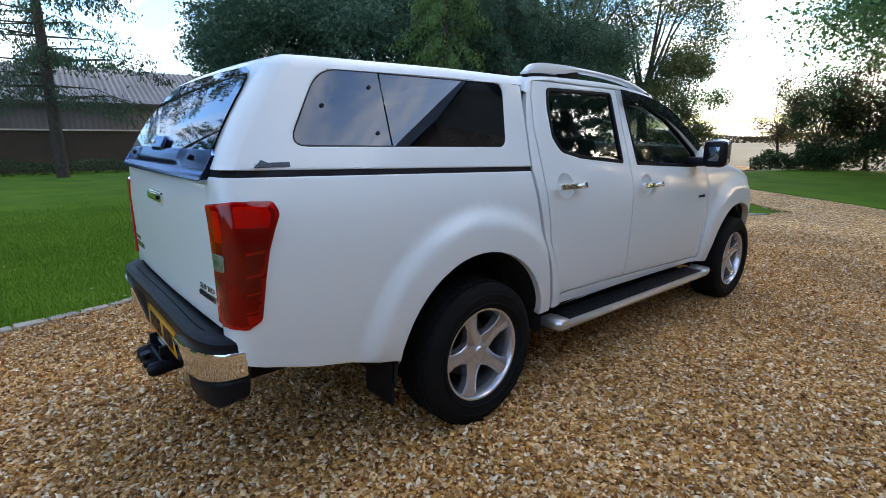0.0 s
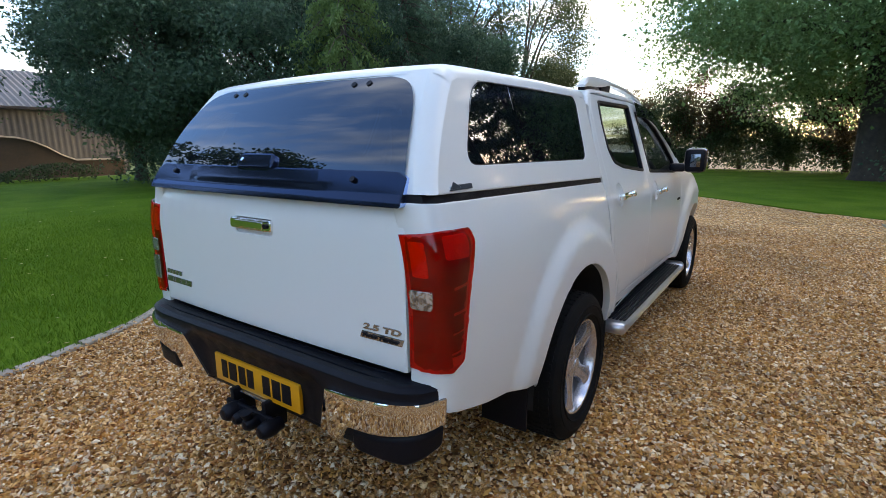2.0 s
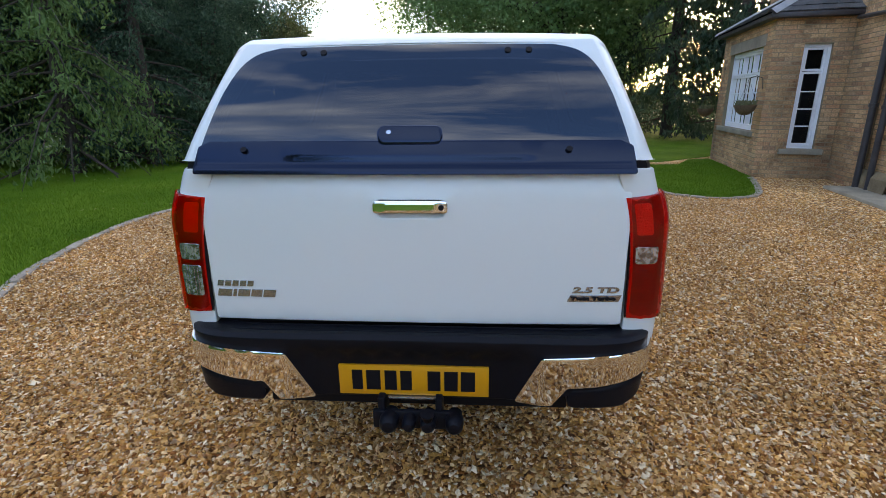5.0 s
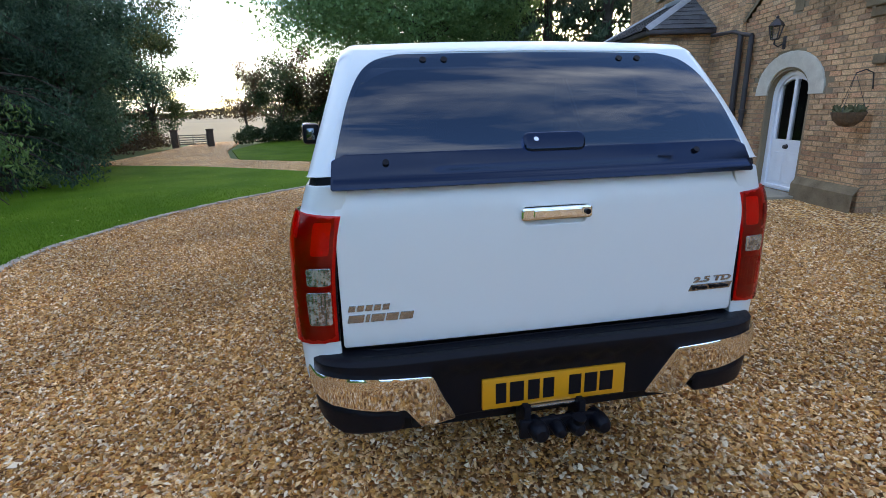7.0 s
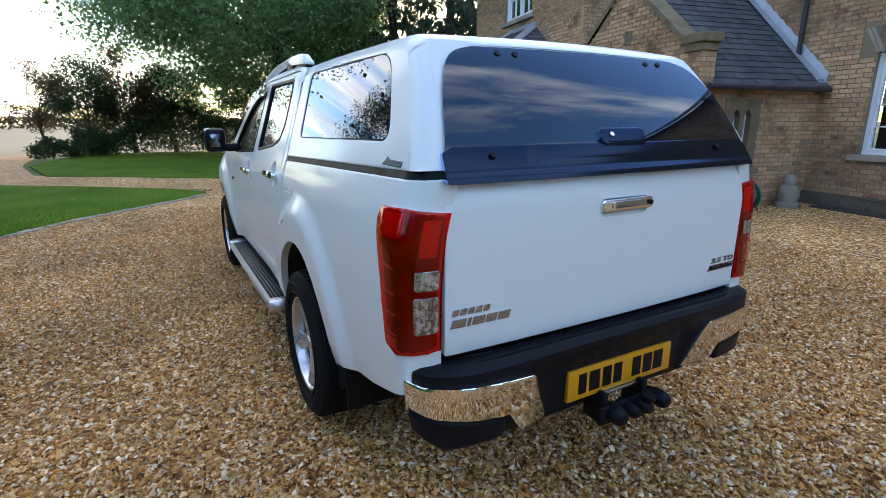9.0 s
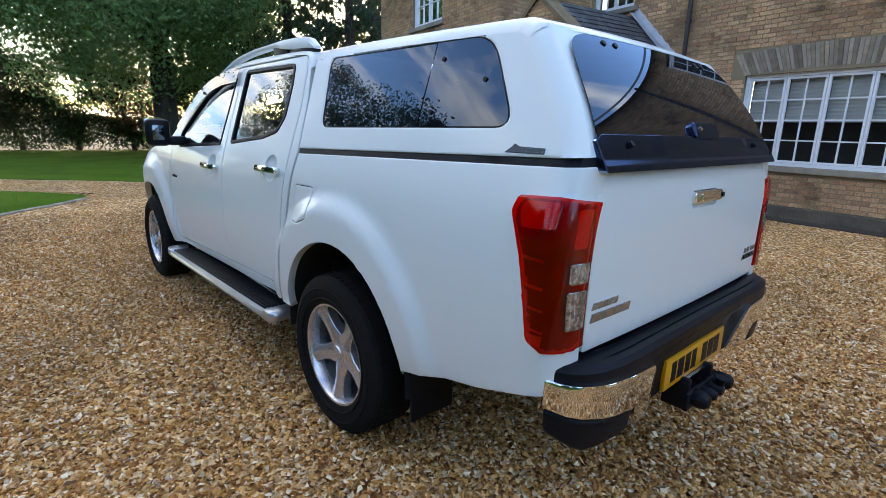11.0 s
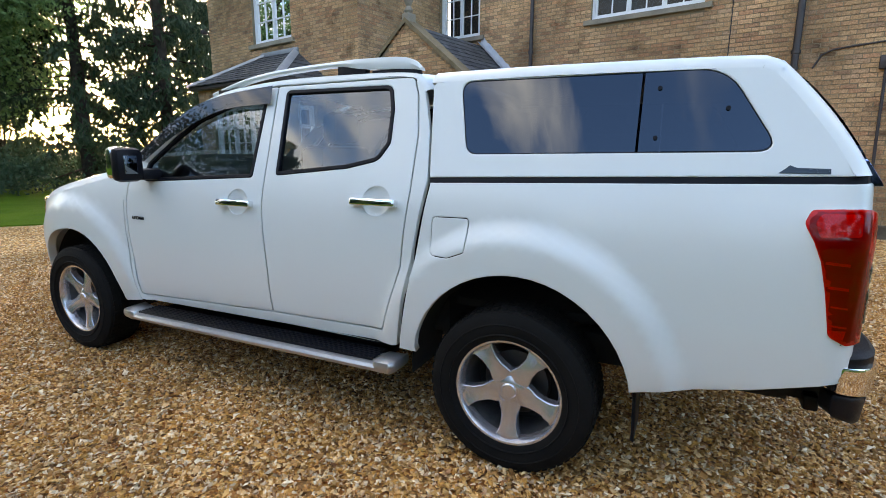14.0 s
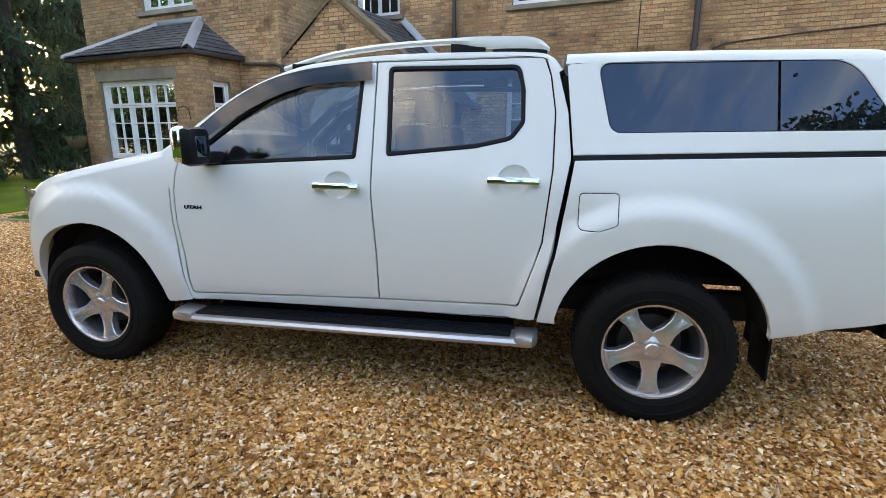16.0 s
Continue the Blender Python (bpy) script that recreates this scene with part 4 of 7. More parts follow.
badge_text("Twin Turbo", 0.02, -0.530, 0.838, 0.150, 0.005, BLACK_PLASTIC, gate, 0.014)

# door badge
for sign in (1, -1):
    me = text_mesh("UTAH", 0.03, 0.002, 0, 0.001)
    me.materials.append(BLACK_PLASTIC)
    xs, zs = [v.co.x for v in me.vertices], [v.co.y for v in me.vertices]
    sf = side(sign, 0.002)
    for v in me.vertices:
        f = (v.co.x - min(xs)) / (max(xs) - min(xs))
        q = 2.436 - 0.105 * f if sign == 1 else 2.331 + 0.105 * f
        v.co = sf(q, 0.956 + (v.co.y - min(zs)) / (max(zs) - min(zs)) * 0.02, -v.co.z)
    ob = new("badge_lettering", me)
    ob.parent = pickup

# --- rear step bumper
BUMP = spline([(0.0, -1.240), (0.28, -1.242), (0.42, -1.243), (0.58, -1.242), (0.70, -1.226), (0.785, -1.180), (0.824, -1.10)], 8)
BUMP_S = [0.0]
for a, b in zip(BUMP, BUMP[1:]):
    BUMP_S.append(BUMP_S[-1] + (b - a).length)


def bump_surf(lift):
    def f(s, z, d):
        a = abs(s)
        y, x = interp(a, BUMP_S, [p.x for p in BUMP]), interp(a, BUMP_S, [p.y for p in BUMP])
        e = 0.01
        t = Vector((interp(a + e, BUMP_S, [p.x for p in BUMP]) - interp(a - e, BUMP_S, [p.x for p in BUMP]), interp(a + e, BUMP_S, [p.y for p in BUMP]) - interp(a - e, BUMP_S, [p.y for p in BUMP])))
        if t.length < 1e-6:
            t = Vector((1, 0))
        t.normalize()
        o = lift - d - 0.10 * (0.66 - z) * (1 if z < 0.66 else 0)
        y, x = y + t.y * o, x - t.x * o
        if a < 1e-4:
            y = 0
        x += 0.030 * max(0.0, min(1.0, (0.44 - a) / 0.10)) * max(0.0, min(1.0, (0.685 - z) / 0.05))   # recess round the plate
        return Vector((x, math.copysign(y, s), z))
    return f


SE = BUMP_S[-1]
bm = bmesh.new()
panel(bm, rounded([(SE, 0.600), (SE, 0.715), (-SE, 0.715), (-SE, 0.600), (-0.36, 0.470, 0.03), (0.36, 0.470, 0.03)]), bump_surf(-0.004), depth=0.04, step=0.05)
bumper = part("rear_bumper", bm, BLACK_PLASTIC, pickup, "black step bumper with chrome corners")
bm = bmesh.new()                                    # step plate with low ribs
rows = []
for k in range(41):
    s = -SE + 2 * SE * k / 40
    p = bump_surf(-0.004)(s, 0.715, 0)
    inner = Vector((max(p.x + 0.13, -1.115) if abs(p.y) < 0.72 else -0.99, p.y * 0.93, 0.718))
    rows.append([p] + [p.lerp(inner, f) + Vector((0, 0, 0.012 if 0.1 < f < 0.95 else 0.006)) for f in (0.06, 0.12, 0.30, 0.31, 0.36, 0.37, 0.62, 0.63, 0.68, 0.69, 0.95)] + [inner])
for r in rows:
    for i in (4, 5, 8, 9):
        if abs(r[i].y) < 0.62:
            r[i].z -= 0.005
grid_mesh(bm, rows)
bmesh.ops.recalc_face_normals(bm, faces=bm.faces)
part("step_plate", bm, BLACK_PLASTIC, bumper, "black moulded step plate")
for sign in (1, -1):
    o = [(0.435, 0.664, 0.02), (SE - 0.006, 0.688, 0.008), (SE - 0.006, 0.596, 0.01), (0.62, 0.553), (0.525, 0.548, 0.02), (0.475, 0.475, 0.01), (0.350, 0.470, 0.01)]
    bm = bmesh.new()
    panel(bm, rounded([(sign * a, *r) for a, *r in o], 0.03), bump_surf(0.010), depth=0.014, step=0.03, edge=0.010, drop=0.006)
    part("chrome_corner", bm, CHROME, bumper, "polished chrome bumper corner")
    o = [(0.530, 0.540, 0.02), (0.64, 0.545), (SE - 0.006, 0.585, 0.01), (SE - 0.006, 0.51, 0.03), (0.74, 0.458), (0.53, 0.462, 0.03)]
    bm = bmesh.new()
    panel(bm, rounded([(sign * a, *r) for a, *r in o], 0.03), bump_surf(0.004), depth=0.07, step=0.04, edge=0.016, drop=0.012)
    part("bumper_end_cap", bm, BLACK_PLASTIC, bumper)
bm = bmesh.new()
box(bm, -1.212, -1.196, -0.262, 0.262, 0.492, 0.606, 0.002)
plate = part("number_plate", bm, PLATE_YELLOW, bumper, "yellow rear plate with dark bars")
bm = bmesh.new()
for a, b in ((0.215, 0.178), (0.165, 0.115), (0.100, 0.058), (0.045, 0.005), (-0.050, -0.095), (-0.108, -0.155), (-0.165, -0.215)):
    box(bm, -1.2135, -1.2115, b, a, 0.512, 0.588)
pieces("plate_bar", bm, BLACK_PLASTIC, plate)
bm = bmesh.new()
box(bm, -1.222, -1.19, -0.09, 0.09, 0.480, 0.489, 0.003)
part("plate_lamp", bm, GREY_BADGE, plate)

# --- tow bar
bm = bmesh.new()
box(bm, -1.13, -1.08, -0.55, 0.55, 0.40, 0.46, 0.008)
for y in (0.11, -0.09):
    box(bm, -1.245, -1.15, y - 0.012, y + 0.012, 0.38, 0.50, 0.004)
box(bm, -1.255, -1.235, -0.14, 0.14, 0.385, 0.455, 0.006)
tow = part("tow_bar", bm, BLACK_PLASTIC, pickup, "black tow bar with ball and socket covers")
for y, r in ((0.080, 0.034), (0.010, 0.025), (-0.055, 0.028), (-0.145, 0.032)):
    bm = bmesh.new()
    lathe(bm, [(0.0, 0.045), (r * 0.6, 0.042), (r * 0.9, 0.030), (r, 0.012), (r, -0.012), (r * 0.85, -0.03), (r * 0.8, -0.05), (0.0, -0.05)], 18, "x", (-1.265, y, 0.425))
    bmesh.ops.scale(bm, vec=(-1, 1, 1), space=Matrix.Translation((1.265, 0, 0)), verts=bm.verts)
    part("tow_socket" if abs(y + 0.055) > 0.01 else "tow_ball", bm, BLACK_PLASTIC, tow)
bm = bmesh.new()
tube(bm, [(-1.255, -0.055, 0.43), (-1.29, -0.055, 0.45), (-1.295, -0.055, 0.475)], [0.018, 0.016, 0.024], 12)
part("ball_neck", bm, BLACK_PLASTIC, tow)

# --- underbody: chassis, floor, load bed, axle, silencer
bm = bmesh.new()
for y in (-0.45, 0.45):
    box(bm, -1.15, 3.6, y - 0.05, y + 0.05, 0.42, 0.56, 0.01)
pieces("chassis_rail", bm, UNDER, pickup)
bm = bmesh.new()
tube(bm, [(0, -0.72, HUB), (0, 0.72, HUB)], 0.05, 14)
lathe(bm, [(0.0, -0.13), (0.10, -0.1), (0.15, 0), (0.10, 0.1), (0.0, 0.13)], 20, "y", (0, 0, HUB))
part("rear_axle", bm, UNDER, pickup)
bm = bmesh.new()
box(bm, 0.5, 3.7, -0.72, 0.72, 0.46, 0.50)
part("floor_pan", bm, UNDER, pickup)
bm = bmesh.new()
box(bm, -1.11, 0.42, -0.55, 0.55, 0.62, 0.66)
box(bm, -1.12, -0.48, -0.70, 0.70, 0.60, 0.66)
part("load_bed", bm, UNDER, pickup)
bm = bmesh.new()
box(bm, 0.38, 0.47, -0.63, 0.63, 0.5, 1.62)
part("cab_back", bm, UNDER, pickup)
bm = bmesh.new()
box(bm, -1.112, -1.07, -0.70, 0.70, 0.62, 1.24)
part("gate_inner", bm, UNDER, pickup)
bm = bmesh.new()
tube(bm, [(-0.70, 0.42, 0.44), (-0.80, 0.42, 0.44), (-0.84, 0.42, 0.44), (-1.04, 0.42, 0.44)], [0.03, 0.055, 0.06, 0.06], 14)
part("silencer", bm, UNDER, pickup)
bm = bmesh.new()
box(bm, 2.55, 3.6, -0.60, 0.60, 0.5, 1.05)
part("engine_bay", bm, UNDER, pickup)


# --- wheels
# alloy of the inner rim, darkened in colour for the deep shade there
BARREL = mat("rim_barrel_shade", (0.10, 0.10, 0.105), 0.5, 0.5, col2=(0.05, 0.048, 0.045), scale=12, fine=90)


def build_wheel(sign, turn):
    wh = part("wheel", bmesh.new(), RUBBER, pickup, "five-spoke silver alloy wheel")
    bm = bmesh.new()
    prof = [(0.232, -0.105), (0.255, -0.118), (0.30, -0.127), (0.34, -0.124), (0.366, -0.108), (0.3775, -0.08), (0.380, -0.03), (0.380, 0.03), (0.3775, 0.08), (0.366, 0.108), (0.34, 0.124), (0.30, 0.127), (0.255, 0.118), (0.232, 0.105)]
    lathe(bm, prof, 72)
    part("tyre", bm, RUBBER, wh, "black all-terrain tyre")
    bm = bmesh.new()
    for k in range(60):                             # tread blocks
        a = 2 * math.pi * k / 60
        for j, (y0, y1) in enumerate(((-0.094, -0.06), (-0.05, -0.005), (0.005, 0.05), (0.06, 0.094))):
            m = Matrix.Rotation(-a - (0.03 if j % 2 else 0), 4, "Y")
            rr = 0.3822 if j in (1, 2) else 0.3795
            vs = box(bm, rr - 0.02, rr, y0, y1, -0.013, 0.013, 0, m)
    for ring_r in (0.272, 0.318):
        lathe(bm, [(ring_r - 0.004, 0.1215 + (ring_r - 0.272) * 0.06), (ring_r, 0.1285 + (ring_r - 0.272) * 0.02), (ring_r + 0.004, 0.1225 + (ring_r - 0.272) * 0.06)], 72)
    tagged(part("tread", bm, RUBBER, wh), kind="stuff")
    bm = bmesh.new()
    lathe(bm, [(0.222, 0.055), (0.226, 0.098), (0.234, 0.110), (0.243, 0.112), (0.247, 0.105), (0.243, 0.09)], 64)
    part("rim", bm, ALLOY, wh)
    bm = bmesh.new()
    lathe(bm, [(0.203, -0.09), (0.207, 0.02), (0.222, 0.0545)], 48)
    part("rim_barrel", bm, BARREL, wh, "inner alloy rim, coloured dark for its shade")
    sf = lambda a, b, d: Vector((a, 0.080 + 0.022 * min(1, max(0, (math.hypot(a, b) - 0.05) / 0.17)) ** 2 - 0.012 * min(1, max(0, (abs(b) - 0.012) / 0.035)) - d, b))
    for k in range(5):
        bm = bmesh.new()
        panel(bm, rounded([(0.03, -0.052), (0.075, -0.050), (0.12, -0.036), (0.17, -0.036), (0.205, -0.047), (0.229, -0.062), (0.229, 0.062), (0.205, 0.047), (0.17, 0.036), (0.12, 0.036), (0.075, 0.050), (0.03, 0.052)], 0.02), sf, depth=0.045, step=0.014, edge=0.006, drop=0.005)
        bmesh.ops.transform(bm, matrix=Matrix.Rotation(2 * math.pi * k / 5, 4, "Y"), verts=bm.verts)
        part("spoke", bm, ALLOY, wh)
    bm = bmesh.new()
    lathe(bm, [(0.0, 0.092), (0.030, 0.090), (0.036, 0.084), (0.050, 0.082), (0.066, 0.074), (0.072, 0.05), (0.072, 0.0)], 40)
    part("hub_cap", bm, ALLOY, wh)
    bm = bmesh.new()
    lathe(bm, [(0.0, -0.02), (0.150, -0.02), (0.155, -0.028), (0.155, -0.05)], 40)
    part("brake_disc", bm, mat("brake_iron", (0.05, 0.048, 0.045), 0.5, 0.6, col2=(0.08, 0.06, 0.05)) if "brake_iron" not in bpy.data.materials else bpy.data.materials["brake_iron"], wh)
    # added near-black disc that paints the shade seen between the spokes
    bm = bmesh.new()
    lathe(bm, [(0.0, -0.075), (0.207, -0.075)], 24)
    part("wheel_backing", bm, UNDER, wh)
    return wh


first_wheel = build_wheel(1, 0)
WHEELS = ((0.0, 1, 90), (WB, 1, 100), (0.0, -1, 72), (WB, -1, 60))
for k, (x, sg, turn) in enumerate(WHEELS):
    m = Matrix.Translation((x, sg * 0.757, HUB)) @ Matrix.Rotation(math.pi if sg < 0 else 0, 4, "Z") @ Matrix.Rotation(radians(turn), 4, "Y")
    if k:
        copy_thing(first_wheel, m)
    else:
        first_wheel.matrix_basis = m @ Matrix.Diagonal((0.96, 1.0, 0.96, 1.0))

# --- cab interior
bm = bmesh.new()
box(bm, 1.98, 2.45, -0.66, 0.66, 0.85, 1.17, 0.05)
part("dashboard", bm, INTERIOR, pickup)
for y in (-0.36, 0.36):
    for x in (1.25, 0.62):
        bm = bmesh.new()
        box(bm, x, x + 0.50, y - 0.24, y + 0.24, 0.72, 0.92, 0.05)
        box(bm, x - 0.10, x + 0.08, y - 0.23, y + 0.23, 0.85, 1.40, 0.05)
        box(bm, x - 0.10, x + 0.0, y - 0.12, y + 0.12, 1.41, 1.58, 0.035)
        part("seat", bm, INTERIOR, pickup)
bm = bmesh.new()
rows = []
for k in range(33):
    a = 2 * math.pi * k / 32
    rows.append([Vector((0, (0.185 + 0.015 * math.cos(b)) * math.cos(a), (0.185 + 0.015 * math.cos(b)) * math.sin(a))) + Vector((0.015 * math.sin(b), 0, 0)) for b in (2 * math.pi * j / 8 for j in range(9))])
grid_mesh(bm, rows)
box(bm, -0.015, 0.015, -0.18, 0.18, -0.025, 0.025, 0.008)
box(bm, -0.015, 0.02, -0.05, 0.05, -0.15, 0.05, 0.015)
bmesh.ops.transform(bm, matrix=pose(1.88, -0.36, 1.12, 0, -25, 0), verts=bm.verts)
part("steering_wheel", bm, INTERIOR, pickup)
# ---------------------------------------------------------------- the house, in its own frame: x along the front, y = -distance towards the back
HOUSE = pose(0, 0, 0, 0, 0, -11)
MORTAR = mat("lime_mortar", (0.29, 0.225, 0.14), 0.95, col2=(0.19, 0.145, 0.09), scale=1.5, fine=50, bump=0.4, bump_scale=120)
SLATE = mat("slate", (0.052, 0.056, 0.064), 0.6, col2=(0.10, 0.104, 0.106), scale=3, fine=40, bump=0.4, bump_scale=60, random_col=0.3, spec=0.3)
LEAD = mat("lead", (0.30, 0.32, 0.35), 0.5, 0.3, col2=(0.40, 0.42, 0.44), scale=5)
STONE = mat("pale_stone", (0.34, 0.29, 0.22), 0.85, col2=(0.20, 0.17, 0.13), scale=3, fine=60, bump=0.4, bump_scale=80, random_col=0.15)
WEATHERED = mat("weathered_sandstone", (0.25, 0.19, 0.115), 0.92, col2=(0.14, 0.105, 0.065), scale=4, fine=50, bump=0.6, bump_scale=60, spec=0.15)
WHITE_STONE = mat("limewashed_stone", (0.62, 0.58, 0.48), 0.9, col2=(0.46, 0.42, 0.34), scale=6, fine=70, bump=0.5, bump_scale=70)
WHITE_WOOD = mat("white_painted_wood", (0.78, 0.79, 0.80), 0.4, col2=(0.70, 0.71, 0.72), scale=4, fine=60, bump=0.08, bump_scale=200)
IRON = mat("black_cast_iron", (0.025, 0.022, 0.024), 0.5, col2=(0.05, 0.04, 0.04), bump=0.2, bump_scale=200)
# near-black colour that stands in for the shade of rooms indoors
UNLIT_ROOM = mat("unlit_room_shade", (0.03, 0.028, 0.026), 0.9, col2=(0.05, 0.045, 0.04))
BLIND = mat("cream_blind", (0.62, 0.60, 0.55), 0.8, col2=(0.52, 0.50, 0.46), scale=2)
PANE = glass_mat("window_glass", (0.8, 0.84, 0.84), 0.9, ior=1.32)


def brick_mat():
    """Buff stock bricks, each of its own shade, with soot and damp that drift over the wall."""
    m = bpy.data.materials.new("buff_brick")
    m.use_nodes = True
    n, l = m.node_tree.nodes, m.node_tree.links
    b = n["Principled BSDF"]
    b.inputs["Roughness"].default_value = 0.92
    b.inputs["Specular IOR Level"].default_value = 0.15
    co = n.new("ShaderNodeTexCoord")
    oi = n.new("ShaderNodeObjectInfo")
    geo = n.new("ShaderNodeNewGeometry")
    wn = n.new("ShaderNodeTexWhiteNoise"); wn.noise_dimensions = "2D"
    cx = n.new("ShaderNodeCombineXYZ")
    l.new(geo.outputs["Random Per Island"], cx.inputs[0]); l.new(oi.outputs["Random"], cx.inputs[1]); l.new(cx.outputs[0], wn.inputs["Vector"])
    r = n.new("ShaderNodeValToRGB")
    el = r.color_ramp.elements
    el[0].position, el[0].color = 0.0, (0.26, 0.175, 0.090, 1)
    el[1].position, el[1].color = 1.0, (0.35, 0.25, 0.14, 1)
    for p, c in ((0.2, (0.31, 0.210, 0.105, 1)), (0.42, (0.345, 0.235, 0.115, 1)), (0.62, (0.37, 0.260, 0.135, 1)), (0.80, (0.33, 0.200, 0.098, 1)), (0.92, (0.21, 0.140, 0.078, 1))):
        e = el.new(p); e.color = c
    l.new(wn.outputs["Value"], r.inputs[0])
    big = n.new("ShaderNodeTexNoise"); big.inputs["Scale"].default_value = 0.55; big.inputs["Detail"].default_value = 5
    l.new(geo.outputs["Position"], big.inputs["Vector"])
    mr = n.new("ShaderNodeMapRange"); mr.inputs[1].default_value, mr.inputs[2].default_value, mr.inputs[3].default_value, mr.inputs[4].default_value = 0.36, 0.68, 1.62, 0.80
    l.new(big.outputs["Fac"], mr.inputs[0])
    fine = n.new("ShaderNodeTexNoise"); fine.inputs["Scale"].default_value = 45; fine.inputs["Detail"].default_value = 6
    l.new(geo.outputs["Position"], fine.inputs["Vector"])
    mf = n.new("ShaderNodeMapRange"); mf.inputs[1].default_value, mf.inputs[2].default_value, mf.inputs[3].default_value, mf.inputs[4].default_value = 0.3, 0.7, 0.65, 1.35
    l.new(fine.outputs["Fac"], mf.inputs[0])
    soot = n.new("ShaderNodeTexNoise"); soot.inputs["Scale"].default_value = 1.9; soot.inputs["Detail"].default_value = 7; soot.inputs["Roughness"].default_value = 0.65
    l.new(geo.outputs["Position"], soot.inputs["Vector"])
    ms = n.new("ShaderNodeMapRange"); ms.inputs[1].default_value, ms.inputs[2].default_value, ms.inputs[3].default_value, ms.inputs[4].default_value = 0.54, 0.70, 1.08, 0.42
    l.new(soot.outputs["Fac"], ms.inputs[0])
    mm = n.new("ShaderNodeMath"); mm.operation = "MULTIPLY"
    l.new(mr.outputs[0], mm.inputs[0]); l.new(ms.outputs[0], mm.inputs[1])
    mu = n.new("ShaderNodeMath"); mu.operation = "MULTIPLY"
    l.new(mm.outputs[0], mu.inputs[0]); l.new(mf.outputs[0], mu.inputs[1])
    hs = n.new("ShaderNodeHueSaturation")
    hs.inputs["Saturation"].default_value, hs.inputs["Hue"].default_value = 1.02, 0.483
    l.new(r.outputs[0], hs.inputs["Color"]); l.new(mu.outputs[0], hs.inputs["Value"])
    l.new(hs.outputs[0], b.inputs["Base Color"])
    bp = n.new("ShaderNodeBump"); bp.inputs["Strength"].default_value = 0.6; bp.inputs["Distance"].default_value = 0.006
    l.new(fine.outputs["Fac"], bp.inputs["Height"]); l.new(bp.outputs[0], b.inputs["Normal"])
    return m


BRICK = brick_mat()
house = thing("house", "old buff-brick house with slate roofs and white windows", "house", m=HOUSE)


def front(yf):
    """A wall plane that faces the drive."""
    return lambda a, z, d: Vector((a, yf - d, z))


def flank(xf):
    """A wall plane that faces the near end of the house; its first coordinate is the distance back."""
    return lambda a, z, d: Vector((xf + d, -a, z))


def wall(name, outline, surf, holes, thick=0.3):
    bm = bmesh.new()
    panel(bm, [Vector(p) for p in outline], lambda a, z, d: surf(a, z, d + 0.003), [[Vector(p) for p in h] for h in holes], depth=thick, step=9, edge=0, drop=0)
    bmesh.ops.remove_doubles(bm, verts=bm.verts, dist=1e-5)
    return part(name, bm, MORTAR, house, smooth=0)


def rect(a0, a1, z0, z1):
    return [(a0, z0), (a1, z0), (a1, z1), (a0, z1)]


BRICKS_SINGLE = []          # (wall, surface, a0, a1, z0, z1), linked at the end of the file


def lay_bricks(parent, surf, a0, a1, z0, z1, keep, holes, single=None, rng=random.Random(5)):
    """Courses of bricks in stretcher bond with jittered faces; keep(a, z) bounds odd shapes, holes are rectangles left free."""
    verts, faces = [], []
    z, row = z0, 0
    while z < z1 - 0.03:
        a = a0 - (0.1125 if row % 2 else 0.0)
        while a < a1 - 0.01:
            b0, b1 = max(a, a0), min(a + 0.215, a1)
            a += 0.225
            segs = [(b0, b1)]
            for h0, h1, hz0, hz1 in holes:
                if z + 0.06 > hz0 and z + 0.005 < hz1:
                    segs = [s for x0, x1 in segs for s in ((x0, min(x1, h0)), (max(x0, h1), x1)) if s[1] - s[0] > 0.03]
            for x0, x1 in segs:
                if x1 - x0 < 0.03 or not keep((x0 + x1) / 2, z + 0.03):
                    continue
                j = rng.uniform(0.002, 0.006)
                t = rng.uniform(-0.002, 0.002)
                p = (x0 + rng.uniform(0, 0.004), x1 - rng.uniform(0, 0.004), z + rng.uniform(0, 0.003), z + 0.065 - rng.uniform(0, 0.004), j)
                if single and single(x0, z) and len(BRICKS_SINGLE) < 300:
                    BRICKS_SINGLE.append((parent, surf, p))
                    continue
                s = len(verts)
                verts += [surf(p[0], p[2], -j), surf(p[1], p[2], -j - t), surf(p[1], p[3], -j - t), surf(p[0], p[3], -j), surf(p[0], p[2], 0.008), surf(p[1], p[2], 0.008), surf(p[1], p[3], 0.008), surf(p[0], p[3], 0.008)]
                faces += [(s, s + 1, s + 2, s + 3), (s, s + 4, s + 5, s + 1), (s + 1, s + 5, s + 6, s + 2), (s + 2, s + 6, s + 7, s + 3), (s + 3, s + 7, s + 4, s)]
        z += 0.075
        row += 1
    me = bpy.data.meshes.new("bricks")
    me.from_pydata(verts, [], faces)
    me.materials.append(BRICK)
    ob = new("bricks", me)
    ob.parent = parent
    return tagged(ob, kind="stuff")


